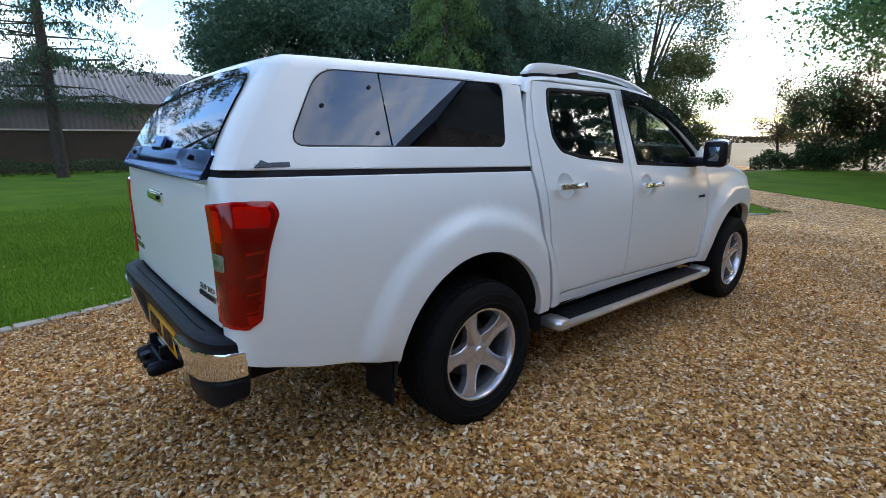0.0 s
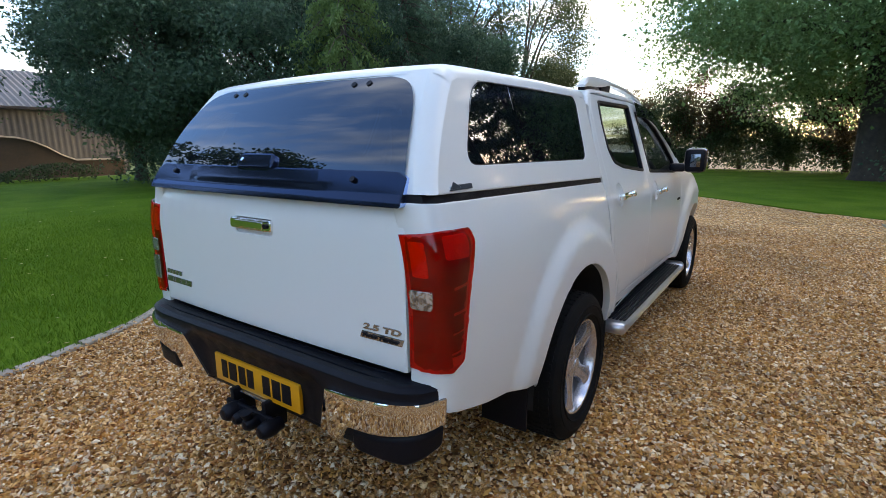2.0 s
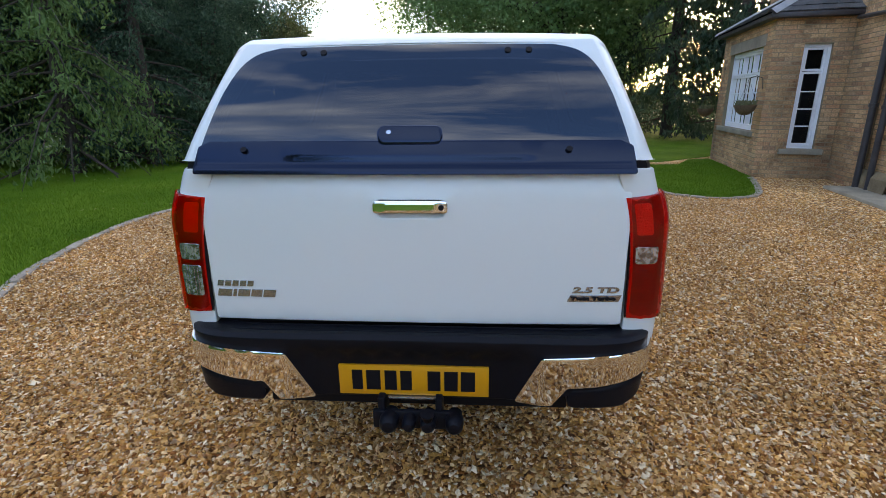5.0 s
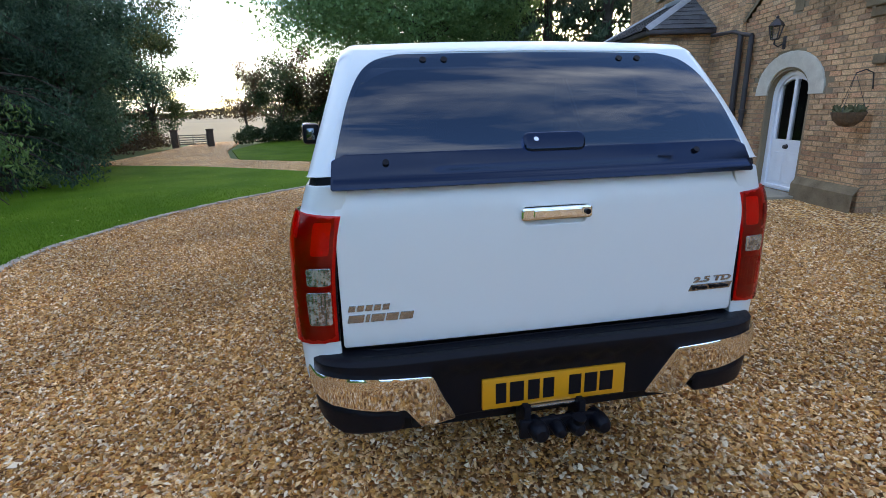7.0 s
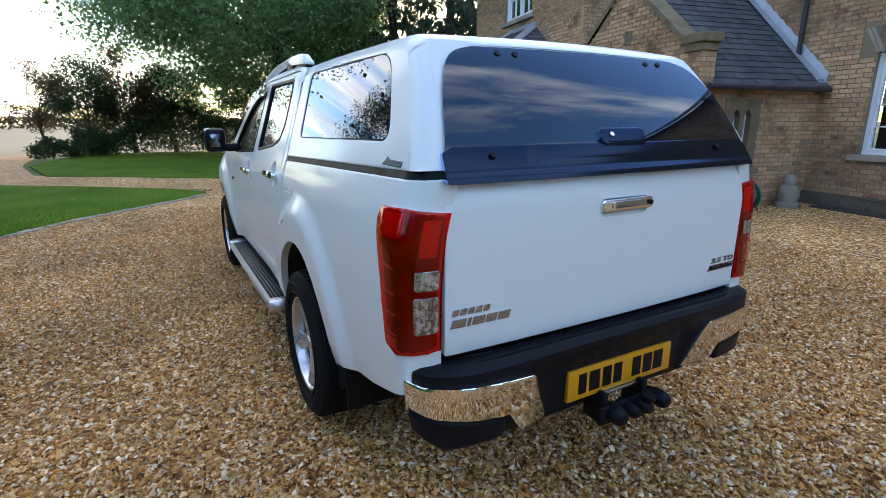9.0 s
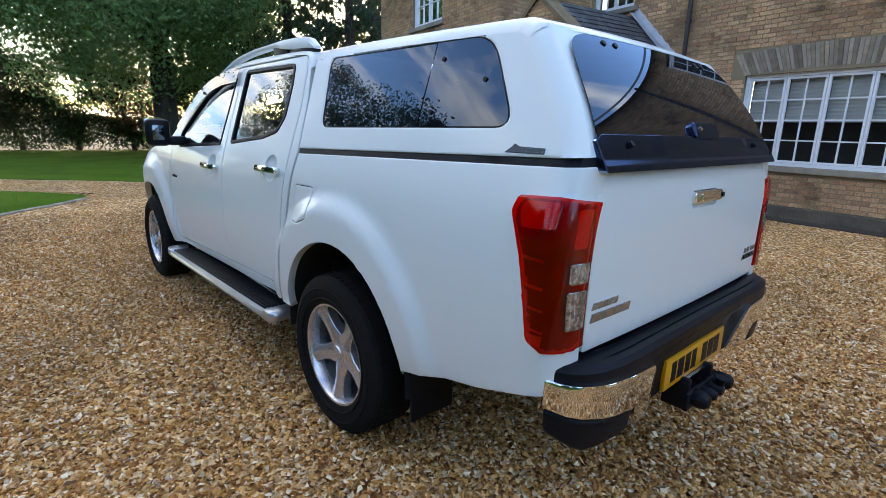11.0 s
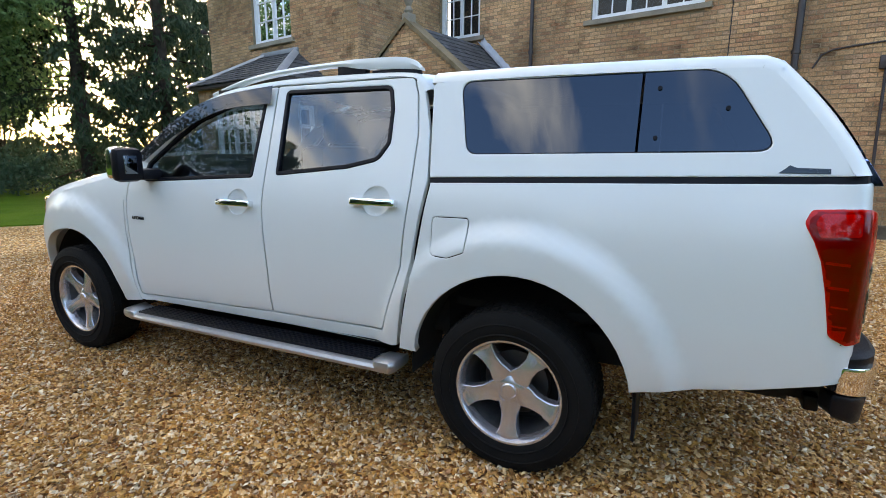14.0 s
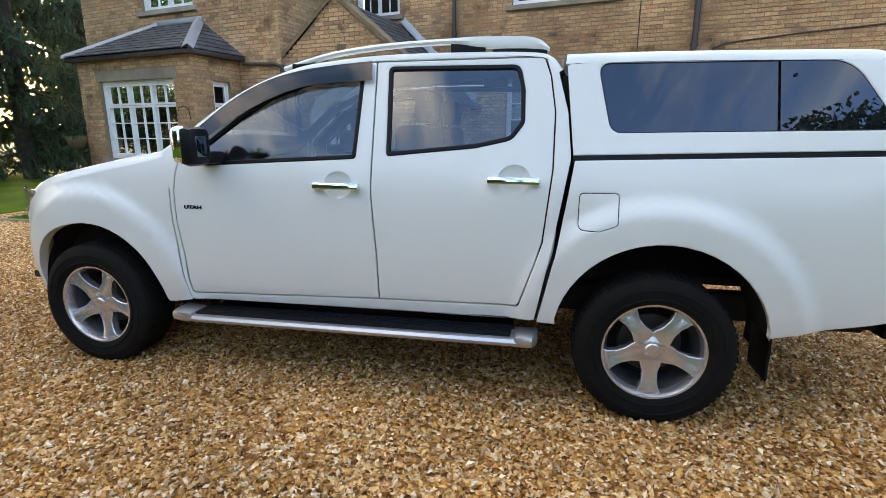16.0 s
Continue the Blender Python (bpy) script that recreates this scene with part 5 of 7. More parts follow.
def sash(surf, a0, a1, z0, z1, lights, cols, rows, transom=None, blind=0.0, sill=True, depth=0.10):
    """A white timber window set back in its opening: outer frame, one casement for each light, glazing bars, panes,
    stone sill, and a sheet coloured dark for the unlit room.
    """
    bm = bmesh.new()
    fr = 0.055
    panel(bm, [Vector(p) for p in rect(a0, a1, z0, z1)], lambda a, z, d: surf(a, z, d + depth - 0.03), [[Vector(p) for p in rect(a0 + fr, a1 - fr, z0 + fr, z1 - fr)]], depth=0.07, step=9, edge=0, drop=0)
    win = part("window", bm, WHITE_WOOD, house, "white painted timber window", smooth=0)
    w = (a1 - a0 - 2 * fr) / lights
    for k in range(lights):
        c0, c1 = a0 + fr + k * w, a0 + fr + (k + 1) * w
        spans = [(z0 + fr, z1 - fr, rows)] if transom is None else [(z0 + fr, transom, rows), (transom, z1 - fr, 1)]
        for s0, s1, rr in spans:
            bm = bmesh.new()
            st = 0.042
            panel(bm, [Vector(p) for p in rect(c0 + 0.004, c1 - 0.004, s0 + 0.004, s1 - 0.004)], lambda a, z, d: surf(a, z, d + depth - 0.018), [[Vector(p) for p in rect(c0 + st, c1 - st, s0 + st, s1 - st)]], depth=0.05, step=9, edge=0, drop=0)
            part("casement", bm, WHITE_WOOD, win, smooth=0)
            bm = bmesh.new()
            for i in range(1, cols):
                x = c0 + st + (c1 - c0 - 2 * st) * i / cols
                panel(bm, [Vector(p) for p in rect(x - 0.011, x + 0.011, s0 + st, s1 - st)], lambda a, z, d: surf(a, z, d + depth), depth=0.03, step=9, edge=0, drop=0)
            for i in range(1, rr):
                zz = s0 + st + (s1 - s0 - 2 * st) * i / rr
                panel(bm, [Vector(p) for p in rect(c0 + st, c1 - st, zz - 0.011, zz + 0.011)], lambda a, z, d: surf(a, z, d + depth + 0.002), depth=0.03, step=9, edge=0, drop=0)
            if bm.verts:
                pieces("glazing_bar", bm, WHITE_WOOD, win, smooth=0)
            else:
                bm.free()
            bm = bmesh.new()
            grid_mesh(bm, [[surf(x, z, depth + 0.022) for x in (c0 + st, c1 - st)] for z in (s0 + st, s1 - st)])
            part("pane", bm, PANE, win, smooth=0).visible_shadow = False
        if blind:
            bm = bmesh.new()
            zb = z1 - blind * (z1 - z0)
            rws = []
            nn = max(4, int((z1 - zb) / 0.03))
            for i in range(nn + 1):
                zz = zb + (z1 - zb) * i / nn
                rws.append([surf(x, zz, depth + 0.10 + (0.008 if i % 2 else 0)) for x in (c0 + 0.02, c1 - 0.02)])
            grid_mesh(bm, rws)
            part("blind", bm, BLIND, win, "cream pleated blind, half lowered", smooth=0)
    # flat sheet behind the panes, the room's shade put into its colour
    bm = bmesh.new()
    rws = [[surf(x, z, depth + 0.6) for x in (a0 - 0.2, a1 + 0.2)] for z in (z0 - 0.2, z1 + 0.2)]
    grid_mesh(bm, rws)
    part("room_dark", bm, UNLIT_ROOM, win, smooth=0)
    if sill:
        bm = bmesh.new()
        panel(bm, [Vector(p) for p in rect(a0 - 0.13, a1 + 0.13, z0 - 0.10, z0 - 0.002)], lambda a, z, d: surf(a, z, d - 0.07), depth=0.16, step=9, edge=0.006, drop=0.004)
        part("sill", bm, STONE, win, "worn stone window sill", smooth=0)
    return win


# --- main front
MAIN_HOLES = [rect(0.60, 3.20, 0.90, 2.46), rect(0.98, 3.12, 4.05, 5.6), rect(5.86, 7.04, 4.10, 5.6)]
fm = front(-8.1)
w_main = wall("wall_main", rect(-6.0, 7.1, 0, 6.0), fm, MAIN_HOLES)
lay_bricks(w_main, fm, -5.2, 7.1, 0.0, 5.98, lambda a, z: not (4.1 < a < 7.1 and z < 2.0), [(0.60, 3.20, 0.80, 2.46), (0.45, 3.45, 2.46, 2.86), (0.98, 3.12, 3.96, 5.6), (5.86, 7.04, 4.0, 5.6)])
sash(fm, 0.60, 3.20, 0.90, 2.46, 4, 2, 4, blind=0.52)
sash(fm, 0.98, 3.12, 4.05, 5.55, 3, 2, 4)
sash(fm, 5.86, 7.04, 4.10, 5.55, 2, 2, 3)
VOUSSOIR = mat("weathered_rubbed_brick", (0.30, 0.24, 0.17), 0.9, col2=(0.16, 0.13, 0.10), random_col=0.4, scale=8, bump=0.3)
for k in range(44):                                 # flat arch of long voussoirs over the wide window
    f0, f1 = k / 44, (k + 1) / 44
    b0, b1, t0, t1 = 0.58 + 2.64 * f0, 0.58 + 2.64 * f1, 0.46 + 2.98 * f0, 0.46 + 2.98 * f1
    bow = lambda f: 0.06 * (1 - (2 * f - 1) ** 2)
    bm = bmesh.new()
    panel(bm, [Vector(p) for p in ((b0 + 0.005, 2.46 + bow(f0)), (b1 - 0.005, 2.46 + bow(f1)), (t1 - 0.005, 2.84 + bow(f1)), (t0 + 0.005, 2.84 + bow(f0)))], lambda a, z, d, j=random.uniform(0, 0.005): fm(a, z, d - j), depth=0.02, step=9, edge=0, drop=0)
    part("voussoir", bm, WHITE_STONE if k < 4 else STONE if k % 3 == 0 else VOUSSOIR, w_main, smooth=0)
bm = bmesh.new()
panel(bm, [Vector(p) for p in rect(-6.0, 7.1, -0.02, 0.22)], lambda a, z, d: fm(a, z, d - 0.05 + 0.02 * noise.noise((a * 3, z * 8, 0))), depth=0.06, step=0.12, edge=0.01, drop=0.02)
part("plinth", bm, mat("grey_render", (0.17, 0.135, 0.095), 0.95, col2=(0.09, 0.075, 0.055), scale=2, fine=30, bump=0.6, bump_scale=40), house, "weathered rendered plinth")


def downpipe(name, pts, r=0.042):
    bm = bmesh.new()
    tube(bm, pts, r, 12)
    ob = part(name, bm, IRON, house, "dark cast-iron downpipe")
    for p, q in zip(pts, pts[1:]):
        p, q = Vector(p), Vector(q)
        n = int((p - q).length / 1.6)
        for k in range(1, n + 1):
            c = p.lerp(q, k / (n + 1))
            bm = bmesh.new()
            lathe(bm, [(r, -0.03), (r + 0.014, -0.028), (r + 0.014, 0.028), (r, 0.03)], 14, "z", c)
            part("pipe_collar", bm, IRON, ob)


downpipe("downpipe", [(4.44, -8.02, 6.0), (4.44, -8.02, 2.35), (4.52, -8.0, 2.2), (4.62, -7.95, 2.1), (4.58, -8.02, 1.9), (4.55, -8.02, 0.05)])
downpipe("downpipe", [(-0.50, -8.02, 6.0), (-0.50, -8.02, 0.05)], 0.055)
bm = bmesh.new()
tube(bm, [(0.52, -8.085, 5.9), (0.52, -8.085, 2.9)], 0.008, 6)
tube(bm, [(-0.75, -8.085, 2.75), (-0.85, -8.085, 2.95), (-1.0, -8.085, 3.02), (-1.3, -8.085, 3.05), (-2.2, -8.085, 3.12), (-5.5, -8.085, 3.3)], 0.014, 8)
part("wall_cable", bm, IRON, house, "dark cable clipped to the brickwork")
bm = bmesh.new()
box(bm, -1.78, -1.60, -8.10, -7.98, 2.66, 2.86, 0.02)
tube(bm, [(-1.69, -8.03, 2.68), (-1.71, -8.04, 1.6), (-1.75, -8.04, 0.1)], 0.022, 10)
part("wall_outlet", bm, IRON, house, "dark outlet box with pipe")
bm = bmesh.new()
box(bm, 4.10, 4.26, -8.10, -8.02, 2.10, 2.22, 0.012)
part("alarm_box", bm, WHITE_WOOD, house, "small white wall box")

# --- front wing with upper window
ff = front(-5.3)
w_wing = wall("wall_wing", rect(7.1, 13.0, 0, 6.0), ff, [rect(9.36, 10.92, 4.02, 5.6)])
lay_bricks(w_wing, ff, 7.1, 13.0, 0.0, 5.98, lambda a, z: not (8.3 < a < 11.4 and z < 2.8), [(9.36, 10.92, 3.92, 5.6)])
sash(ff, 9.36, 10.92, 4.02, 5.55, 2, 2, 3, blind=0.9)
fs = flank(7.1)
w_ws = wall("wall_wing_flank", rect(5.3, 8.1, 0, 6.0), fs, [])
lay_bricks(w_ws, fs, 5.3, 8.1, 2.2, 5.98, lambda a, z: True, [])
wall("wall_wing_end", rect(-12.0, -5.3, 0, 6.0), lambda a, z, d: Vector((13.0 - d, a, z)), [])
bm = bmesh.new()
tube(bm, [(12.85, -5.29, 4.62), (12.85, -5.12, 4.66), (12.85, -5.05, 4.60)], 0.012, 8)
box(bm, 12.81, 12.89, -5.14, -4.98, 4.50, 4.60, 0.012)
part("security_lamp", bm, IRON, house)

# --- bay
fb, fbs = front(-4.05), flank(8.2)
w_bay = wall("wall_bay", rect(8.2, 11.5, 0, 2.9), fb, [rect(8.68, 10.86, 0.84, 2.40)], 0.25)
lay_bricks(w_bay, fb, 8.2, 11.5, 0.0, 2.88, lambda a, z: True, [(8.68, 10.86, 0.74, 2.40), (8.58, 10.96, 2.40, 2.62)])
bm = bmesh.new()
panel(bm, [Vector(p) for p in rect(8.58, 10.96, 2.41, 2.61)], lambda a, z, d: fb(a, z, d - 0.004), depth=0.02, step=9, edge=0.004, drop=0.003)
part("lintel", bm, STONE, house, "stained stone lintel", smooth=0)
sash(fb, 8.68, 10.86, 0.84, 2.40, 3, 2, 3, transom=1.92)
w_bs = wall("wall_bay_flank", rect(4.05, 5.3, 0, 2.9), fbs, [rect(4.55, 5.0, 0.55, 2.38)], 0.25)
lay_bricks(w_bs, fbs, 4.05, 5.3, 0.0, 2.88, lambda a, z: True, [(4.55, 5.0, 0.45, 2.38)])
sash(fbs, 4.55, 5.0, 0.55, 2.38, 1, 1, 4, transom=1.92)
wall("wall_bay_end", rect(-5.3, -4.05, 0, 2.9), lambda a, z, d: Vector((11.5 - d, a, z)), [], 0.25)


def slates(name, quad, label, rows, cols):
    """A slate slope: quad is eave start, eave end, top end, top start; every slate a thin piece that laps the one below."""
    e0, e1, t1, t0 = (Vector(p) for p in quad)
    nn = (e1 - e0).cross(t0 - e0).normalized()
    if nn.z < 0:
        nn = -nn
    bm = bmesh.new()
    grid_mesh(bm, [[e0, e1], [t0, t1]])
    base = part(name, bm, SLATE, house, label, smooth=0)
    verts, faces = [], []
    rng = random.Random(11)
    for r in range(rows):
        f0, f1 = r / rows, (r + 1.25) / rows
        a, b, c, d = e0.lerp(t0, f0), e1.lerp(t1, f0), e1.lerp(t1, min(f1, 1)), e0.lerp(t0, min(f1, 1))
        n = max(1, round(cols * (b - a).length / (e1 - e0).length))
        for k in range(-1, n + 1):
            u0, u1 = (k + (0.5 if r % 2 else 0)) / n, (k + 1 + (0.5 if r % 2 else 0)) / n
            u0, u1 = max(u0, 0), min(u1, 1)
            if u1 - u0 < 0.1 / n:
                continue
            u1 -= 0.012 / max(0.2, (b - a).length)
            lo = 0.016 + rng.uniform(0, 0.008)
            p = [a.lerp(b, u0) + nn * lo, a.lerp(b, u1) + nn * (lo + rng.uniform(-0.003, 0.003)), d.lerp(c, u1) + nn * 0.005, d.lerp(c, u0) + nn * 0.005]
            s = len(verts)
            verts += p + [p[0] - nn * 0.012, p[1] - nn * 0.012]
            faces += [(s, s + 1, s + 2, s + 3), (s, s + 4, s + 5, s + 1)]
    m2 = bpy.data.materials.get("slate")
    for k in range(len(verts) // 6):
        me = bpy.data.meshes.new("slate")
        me.from_pydata(verts[6 * k:6 * k + 6], [], [(0, 1, 2, 3), (0, 4, 5, 1)])
        me.materials.append(m2)
        new("slate", me).parent = base
    return base


EV = 2.90
slates("bay_roof", [(8.02, -3.87, EV), (11.68, -3.87, EV), (10.45, -5.29, 3.70), (9.20, -5.29, 3.70)], "grey slate roof of the bay", 10, 19)
slates("bay_roof", [(8.02, -5.29, EV), (8.02, -3.87, EV), (9.20, -5.29, 3.70), (9.19, -5.29, 3.70)], "grey slate hip of the bay", 8, 6)
slates("bay_roof", [(11.68, -3.87, EV), (11.68, -5.29, EV), (10.46, -5.29, 3.70), (10.45, -5.29, 3.70)], "grey slate hip of the bay", 8, 6)
bm = bmesh.new()
for p, q in (((8.02, -3.87, EV + 0.02), (9.20, -5.27, 3.73)), ((11.68, -3.87, EV + 0.02), (10.45, -5.27, 3.73))):
    p, q = Vector(p), Vector(q)
    d = (q - p).normalized()
    s = d.cross(Vector((0, 0, 1))).normalized()
    rows = [[c + s * w + Vector((0, 0, h)) for w, h in ((-0.11, -0.05), (-0.03, 0.02), (0, 0.035), (0.03, 0.02), (0.11, -0.05))] for c in (p, p.lerp(q, 0.5), q)]
    grid_mesh(bm, rows)
pieces("hip_lead", bm, LEAD, house, "pale lead hip flashing")
bm = bmesh.new()
box(bm, 9.1, 10.55, -5.30, -5.24, 3.68, 3.78, 0.01)
part("wall_flashing", bm, LEAD, house)
bm = bmesh.new()
box(bm, 8.02, 11.68, -5.3, -3.90, EV - 0.09, EV - 0.005, 0.01)
part("eave_board", bm, IRON, house, "dark eaves gutter")
bm = bmesh.new()
tube(bm, [(8.02, -5.22, 2.76), (7.2, -5.22, 2.72), (7.02, -5.24, 2.66), (6.74, -5.28, 2.60)], 0.035, 10)
part("gutter_pipe", bm, IRON, house)
downpipe("downpipe", [(7.02, -5.24, 2.66), (7.02, -5.24, 0.03)], 0.05)
downpipe("downpipe", [(6.74, -5.28, 2.60), (6.74, -5.28, 0.03)], 0.045)

# --- gabled porch
GX, GZ, GE0 = 5.80, 3.88, 3.92
PD = 5.36
fg, fgs = front(-PD), flank(4.0)


def under_gable(a, z):
    return z < (2.62 if a < 4.2 else 99) and z < GZ - abs(a - GX) * 0.80


DC, DW, DS = 5.68, 0.49, 1.53      # door centre, half width, springing


def arch_pts(half, spring, rise, n=16):
    return [(DC + half * math.cos(math.pi * k / n), spring + rise * math.sin(math.pi * k / n) ** 0.85) for k in range(n + 1)]


gable = [(GE0, 0), (DC - DW, 0)] + arch_pts(DW, DS, 0.42)[::-1] + [(DC + DW, 0), (7.1, 0), (7.1, GZ - 1.35 * 0.80), (GX, GZ), (4.2, GZ - 1.55 * 0.80), (GE0, 2.62)]
w_porch = wall("wall_porch", gable, fg, [], 0.3)


def porch_keep(a, z):
    if abs(a - DC) < DW + 0.06 and z < DS + 0.1:
        return False
    if z >= DS + 0.03 and ((a - DC) / 0.93) ** 2 + ((z - DS) / 0.72) ** 2 < 1:
        return False
    return under_gable(a, z + 0.03) and not (5.56 < a < 5.80 and 2.80 < z < 3.02)


lay_bricks(w_porch, fg, GE0, 7.1, 0.0, 3.95, porch_keep, [(DC - DW - 0.05, DC + DW + 0.05, 0, DS)], single=lambda a, z: True)
w_pf = wall("wall_porch_flank", rect(PD, 8.1, 0, 2.1), fgs, [rect(6.18, 6.66, 0.78, 1.66)], 0.3)
lay_bricks(w_pf, flank(GE0), PD, PD + 0.3, 0.0, 2.6, lambda a, z: True, [])
lay_bricks(w_pf, fgs, PD, 8.1, 0.0, 1.98, lambda a, z: True, [(6.04, 6.80, 0.64, 1.80)])
bm = bmesh.new()                                    # stone surround of the twin lancets
lan = lambda c: rounded([(c - 0.075, 0.80), (c + 0.075, 0.80), (c + 0.075, 1.52), (c, 1.64, 0.04), (c - 0.075, 1.52)], 0.1)
panel(bm, [Vector(p) for p in rect(6.05, 6.79, 0.66, 1.79)], lambda a, z, d: fgs(a, z, d - 0.012), [lan(6.30), lan(6.54)], depth=0.14, step=0.4, edge=0.006, drop=0.004)
lw = part("lancet_window", bm, STONE, house, "stone twin lancet window", smooth=0)
lw.data.materials[0] = WEATHERED
for c in (6.30, 6.54):
    bm = bmesh.new()
    o = inset(lan(c), -0.004)
    panel(bm, o, lambda a, z, d: fgs(a, z, d + 0.09), [inset(o, 0.022)], depth=0.04, step=0.4, edge=0, drop=0)
    part("lancet_frame", bm, WHITE_WOOD, lw, smooth=0)
    bm = bmesh.new()
    panel(bm, o, lambda a, z, d: fgs(a, z, d + 0.11), depth=0, step=0.4, edge=0, drop=0)
    part("pane", bm, PANE, lw, smooth=0)
# dark sheet in place of the unlit space behind the lancets
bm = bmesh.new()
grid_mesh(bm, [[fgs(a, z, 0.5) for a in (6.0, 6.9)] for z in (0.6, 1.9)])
part("room_dark", bm, UNLIT_ROOM, lw)
bm = bmesh.new()
panel(bm, [Vector(p) for p in rect(5.98, 6.86, 0.56, 0.66)], lambda a, z, d: fgs(a, z, d - 0.06), depth=0.12, step=9, edge=0.006)
part("sill", bm, WEATHERED, lw, smooth=0)
bm = bmesh.new()                                    # slit in the gable
box(bm, 5.58, 5.78, -PD + 0.0, -PD + 0.014, 2.80, 3.02, 0.004)
part("blocked_slit", bm, WEATHERED, house, smooth=0)
# door, ring of limewashed stone, lantern
bm = bmesh.new()
ring_o, ring_i = arch_pts(0.82, DS + 0.04, 0.66, 24), arch_pts(DW + 0.01, DS + 0.04, 0.42, 24)
panel(bm, [Vector(p) for p in ring_o + ring_i[::-1]], lambda a, z, d: fg(a, z, d - 0.022), depth=0.14, step=0.1, edge=0.01, drop=0.006)
part("door_arch", bm, WHITE_STONE, house, "limewashed stone arch over the door")
dp = [(DC - DW, 0.04)] + arch_pts(DW, DS, 0.42, 18)[::-1] + [(DC + DW, 0.04)]
dpv = [Vector(p) for p in dp]
bm = bmesh.new()
panel(bm, dpv, lambda a, z, d: fg(a, z, d + 0.09), [[Vector((DC + (p.x - DC) * 0.80, 0.05 + (p.y - 0.04) * 0.955)) for p in dpv]], depth=0.08, step=0.3, edge=0.006)
door1 = part("front_door", bm, WHITE_WOOD, house, "white arched panelled door with two tall panes")
leaf = [Vector((DC + (p.x - DC) * 0.81, 0.045 + (p.y - 0.04) * 0.957)) for p in dpv]


def tall_pane(s):
    x0, x1 = DC + s * 0.035, DC + s * 0.325
    top = lambda x: 0.045 + (DS + 0.42 * max(0.0, 1 - ((x - DC) / DW) ** 2) ** 0.45) * 0.957 - 0.10
    xs = np.linspace(x0, x1, 6)
    return [Vector((x, 0.86)) for x in xs] + [Vector((x, top(x))) for x in xs[::-1]]


bm = bmesh.new()
panel(bm, leaf, lambda a, z, d: fg(a, z, d + 0.125), [tall_pane(1), tall_pane(-1)], depth=0.05, step=0.2, edge=0.004)
part("door_leaf", bm, WHITE_WOOD, door1, smooth=0)
for s in (1, -1):
    bm = bmesh.new()
    panel(bm, tall_pane(s), lambda a, z, d: fg(a, z, d + 0.15), depth=0, step=0.5, edge=0, drop=0)
    part("pane", bm, PANE, door1, smooth=0)
bm = bmesh.new()
for z0, z1 in ((0.16, 0.66),):
    for s in (1, -1):
        panel(bm, [Vector(p) for p in rect(min(DC + s * 0.04, DC + s * 0.33), max(DC + s * 0.04, DC + s * 0.33), z0, z1)], lambda a, z, d: fg(a, z, d + 0.115), depth=0.012, step=9, edge=0.02, drop=0.008)
panel(bm, [Vector(p) for p in rect(DC - 0.37, DC + 0.37, 0.055, 0.11)], lambda a, z, d: fg(a, z, d + 0.085), depth=0.04, step=9, edge=0.01, drop=0.01)
pieces("door_panel", bm, WHITE_WOOD, door1)
bm = bmesh.new()
lathe(bm, [(0.0, 0.06), (0.025, 0.055), (0.034, 0.035), (0.02, 0.012), (0.04, 0.005), (0.04, 0.0)], 18, "y", (DC, -PD - 0.125, 0.75))
part("door_knob", bm, IRON, door1, "dark round door knob")
# dark sheet painted as the hall's shade behind the door panes
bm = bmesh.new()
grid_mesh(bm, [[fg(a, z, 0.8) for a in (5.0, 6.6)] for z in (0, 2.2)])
part("room_dark", bm, UNLIT_ROOM, door1)
bm = bmesh.new()
box(bm, 5.0, 7.1, -PD - 0.05, -PD + 0.55, -0.02, 0.045, 0.015)
part("door_step", bm, STONE, house, "worn stone door step")
bm = bmesh.new()                                    # gable coping, kneeler, finial
for s, a_end in ((-1, 4.15), (1, 7.1)):
    z_end = GZ - abs(a_end - GX) * 0.80
    rows = [[Vector((GX + (a_end - GX) * f, -PD + y, GZ + (z_end - GZ) * f + h)) for y, h in ((0.05, -0.02), (0.05, 0.075), (-0.30, 0.075), (-0.30, -0.02))] for f in np.linspace(0, 1, 9)]
    vs = grid_mesh(bm, rows)
bmesh.ops.recalc_face_normals(bm, faces=bm.faces)
part("gable_coping", bm, WEATHERED, house, "weathered stone gable coping", smooth=0)
bm = bmesh.new()
box(bm, 3.82, 4.32, -PD - 0.32, -PD + 0.06, 2.60, 2.74, 0.02)
box(bm, 3.88, 4.24, -PD - 0.30, -PD + 0.03, 2.48, 2.60, 0.015)
box(bm, 3.86, 4.06, -PD - 0.30, -PD + 0.05, 1.90, 2.02, 0.02)
pieces("kneeler", bm, WEATHERED, house, "stone kneeler block", smooth=0)
bm = bmesh.new()
box(bm, GX - 0.09, GX + 0.09, -PD - 0.2, -PD + 0.03, GZ, GZ + 0.16, 0.015)
lathe(bm, [(0.07, 0.16), (0.09, 0.22), (0.05, 0.30), (0.10, 0.42), (0.08, 0.60), (0.0, 0.70)], 10, "z", (GX, -PD - 0.08, GZ))
part("finial", bm, STONE, house)
bm = bmesh.new()
for a0, a1 in ((3.88, DC - DW - 0.08), (DC + DW + 0.08, 7.1)):
    rows = [[Vector((a, -PD + y + 0.012 * noise.noise((a * 4, z * 6, 2)), z)) for a in np.linspace(a0, a1, 14)] for y, z in ((-0.05, 0.36), (0.03, 0.33), (0.09, 0.24), (0.10, 0.0))]
    grid_mesh(bm, rows)
part("plinth", bm, WEATHERED, house, "worn sloped brick plinth", smooth=0)
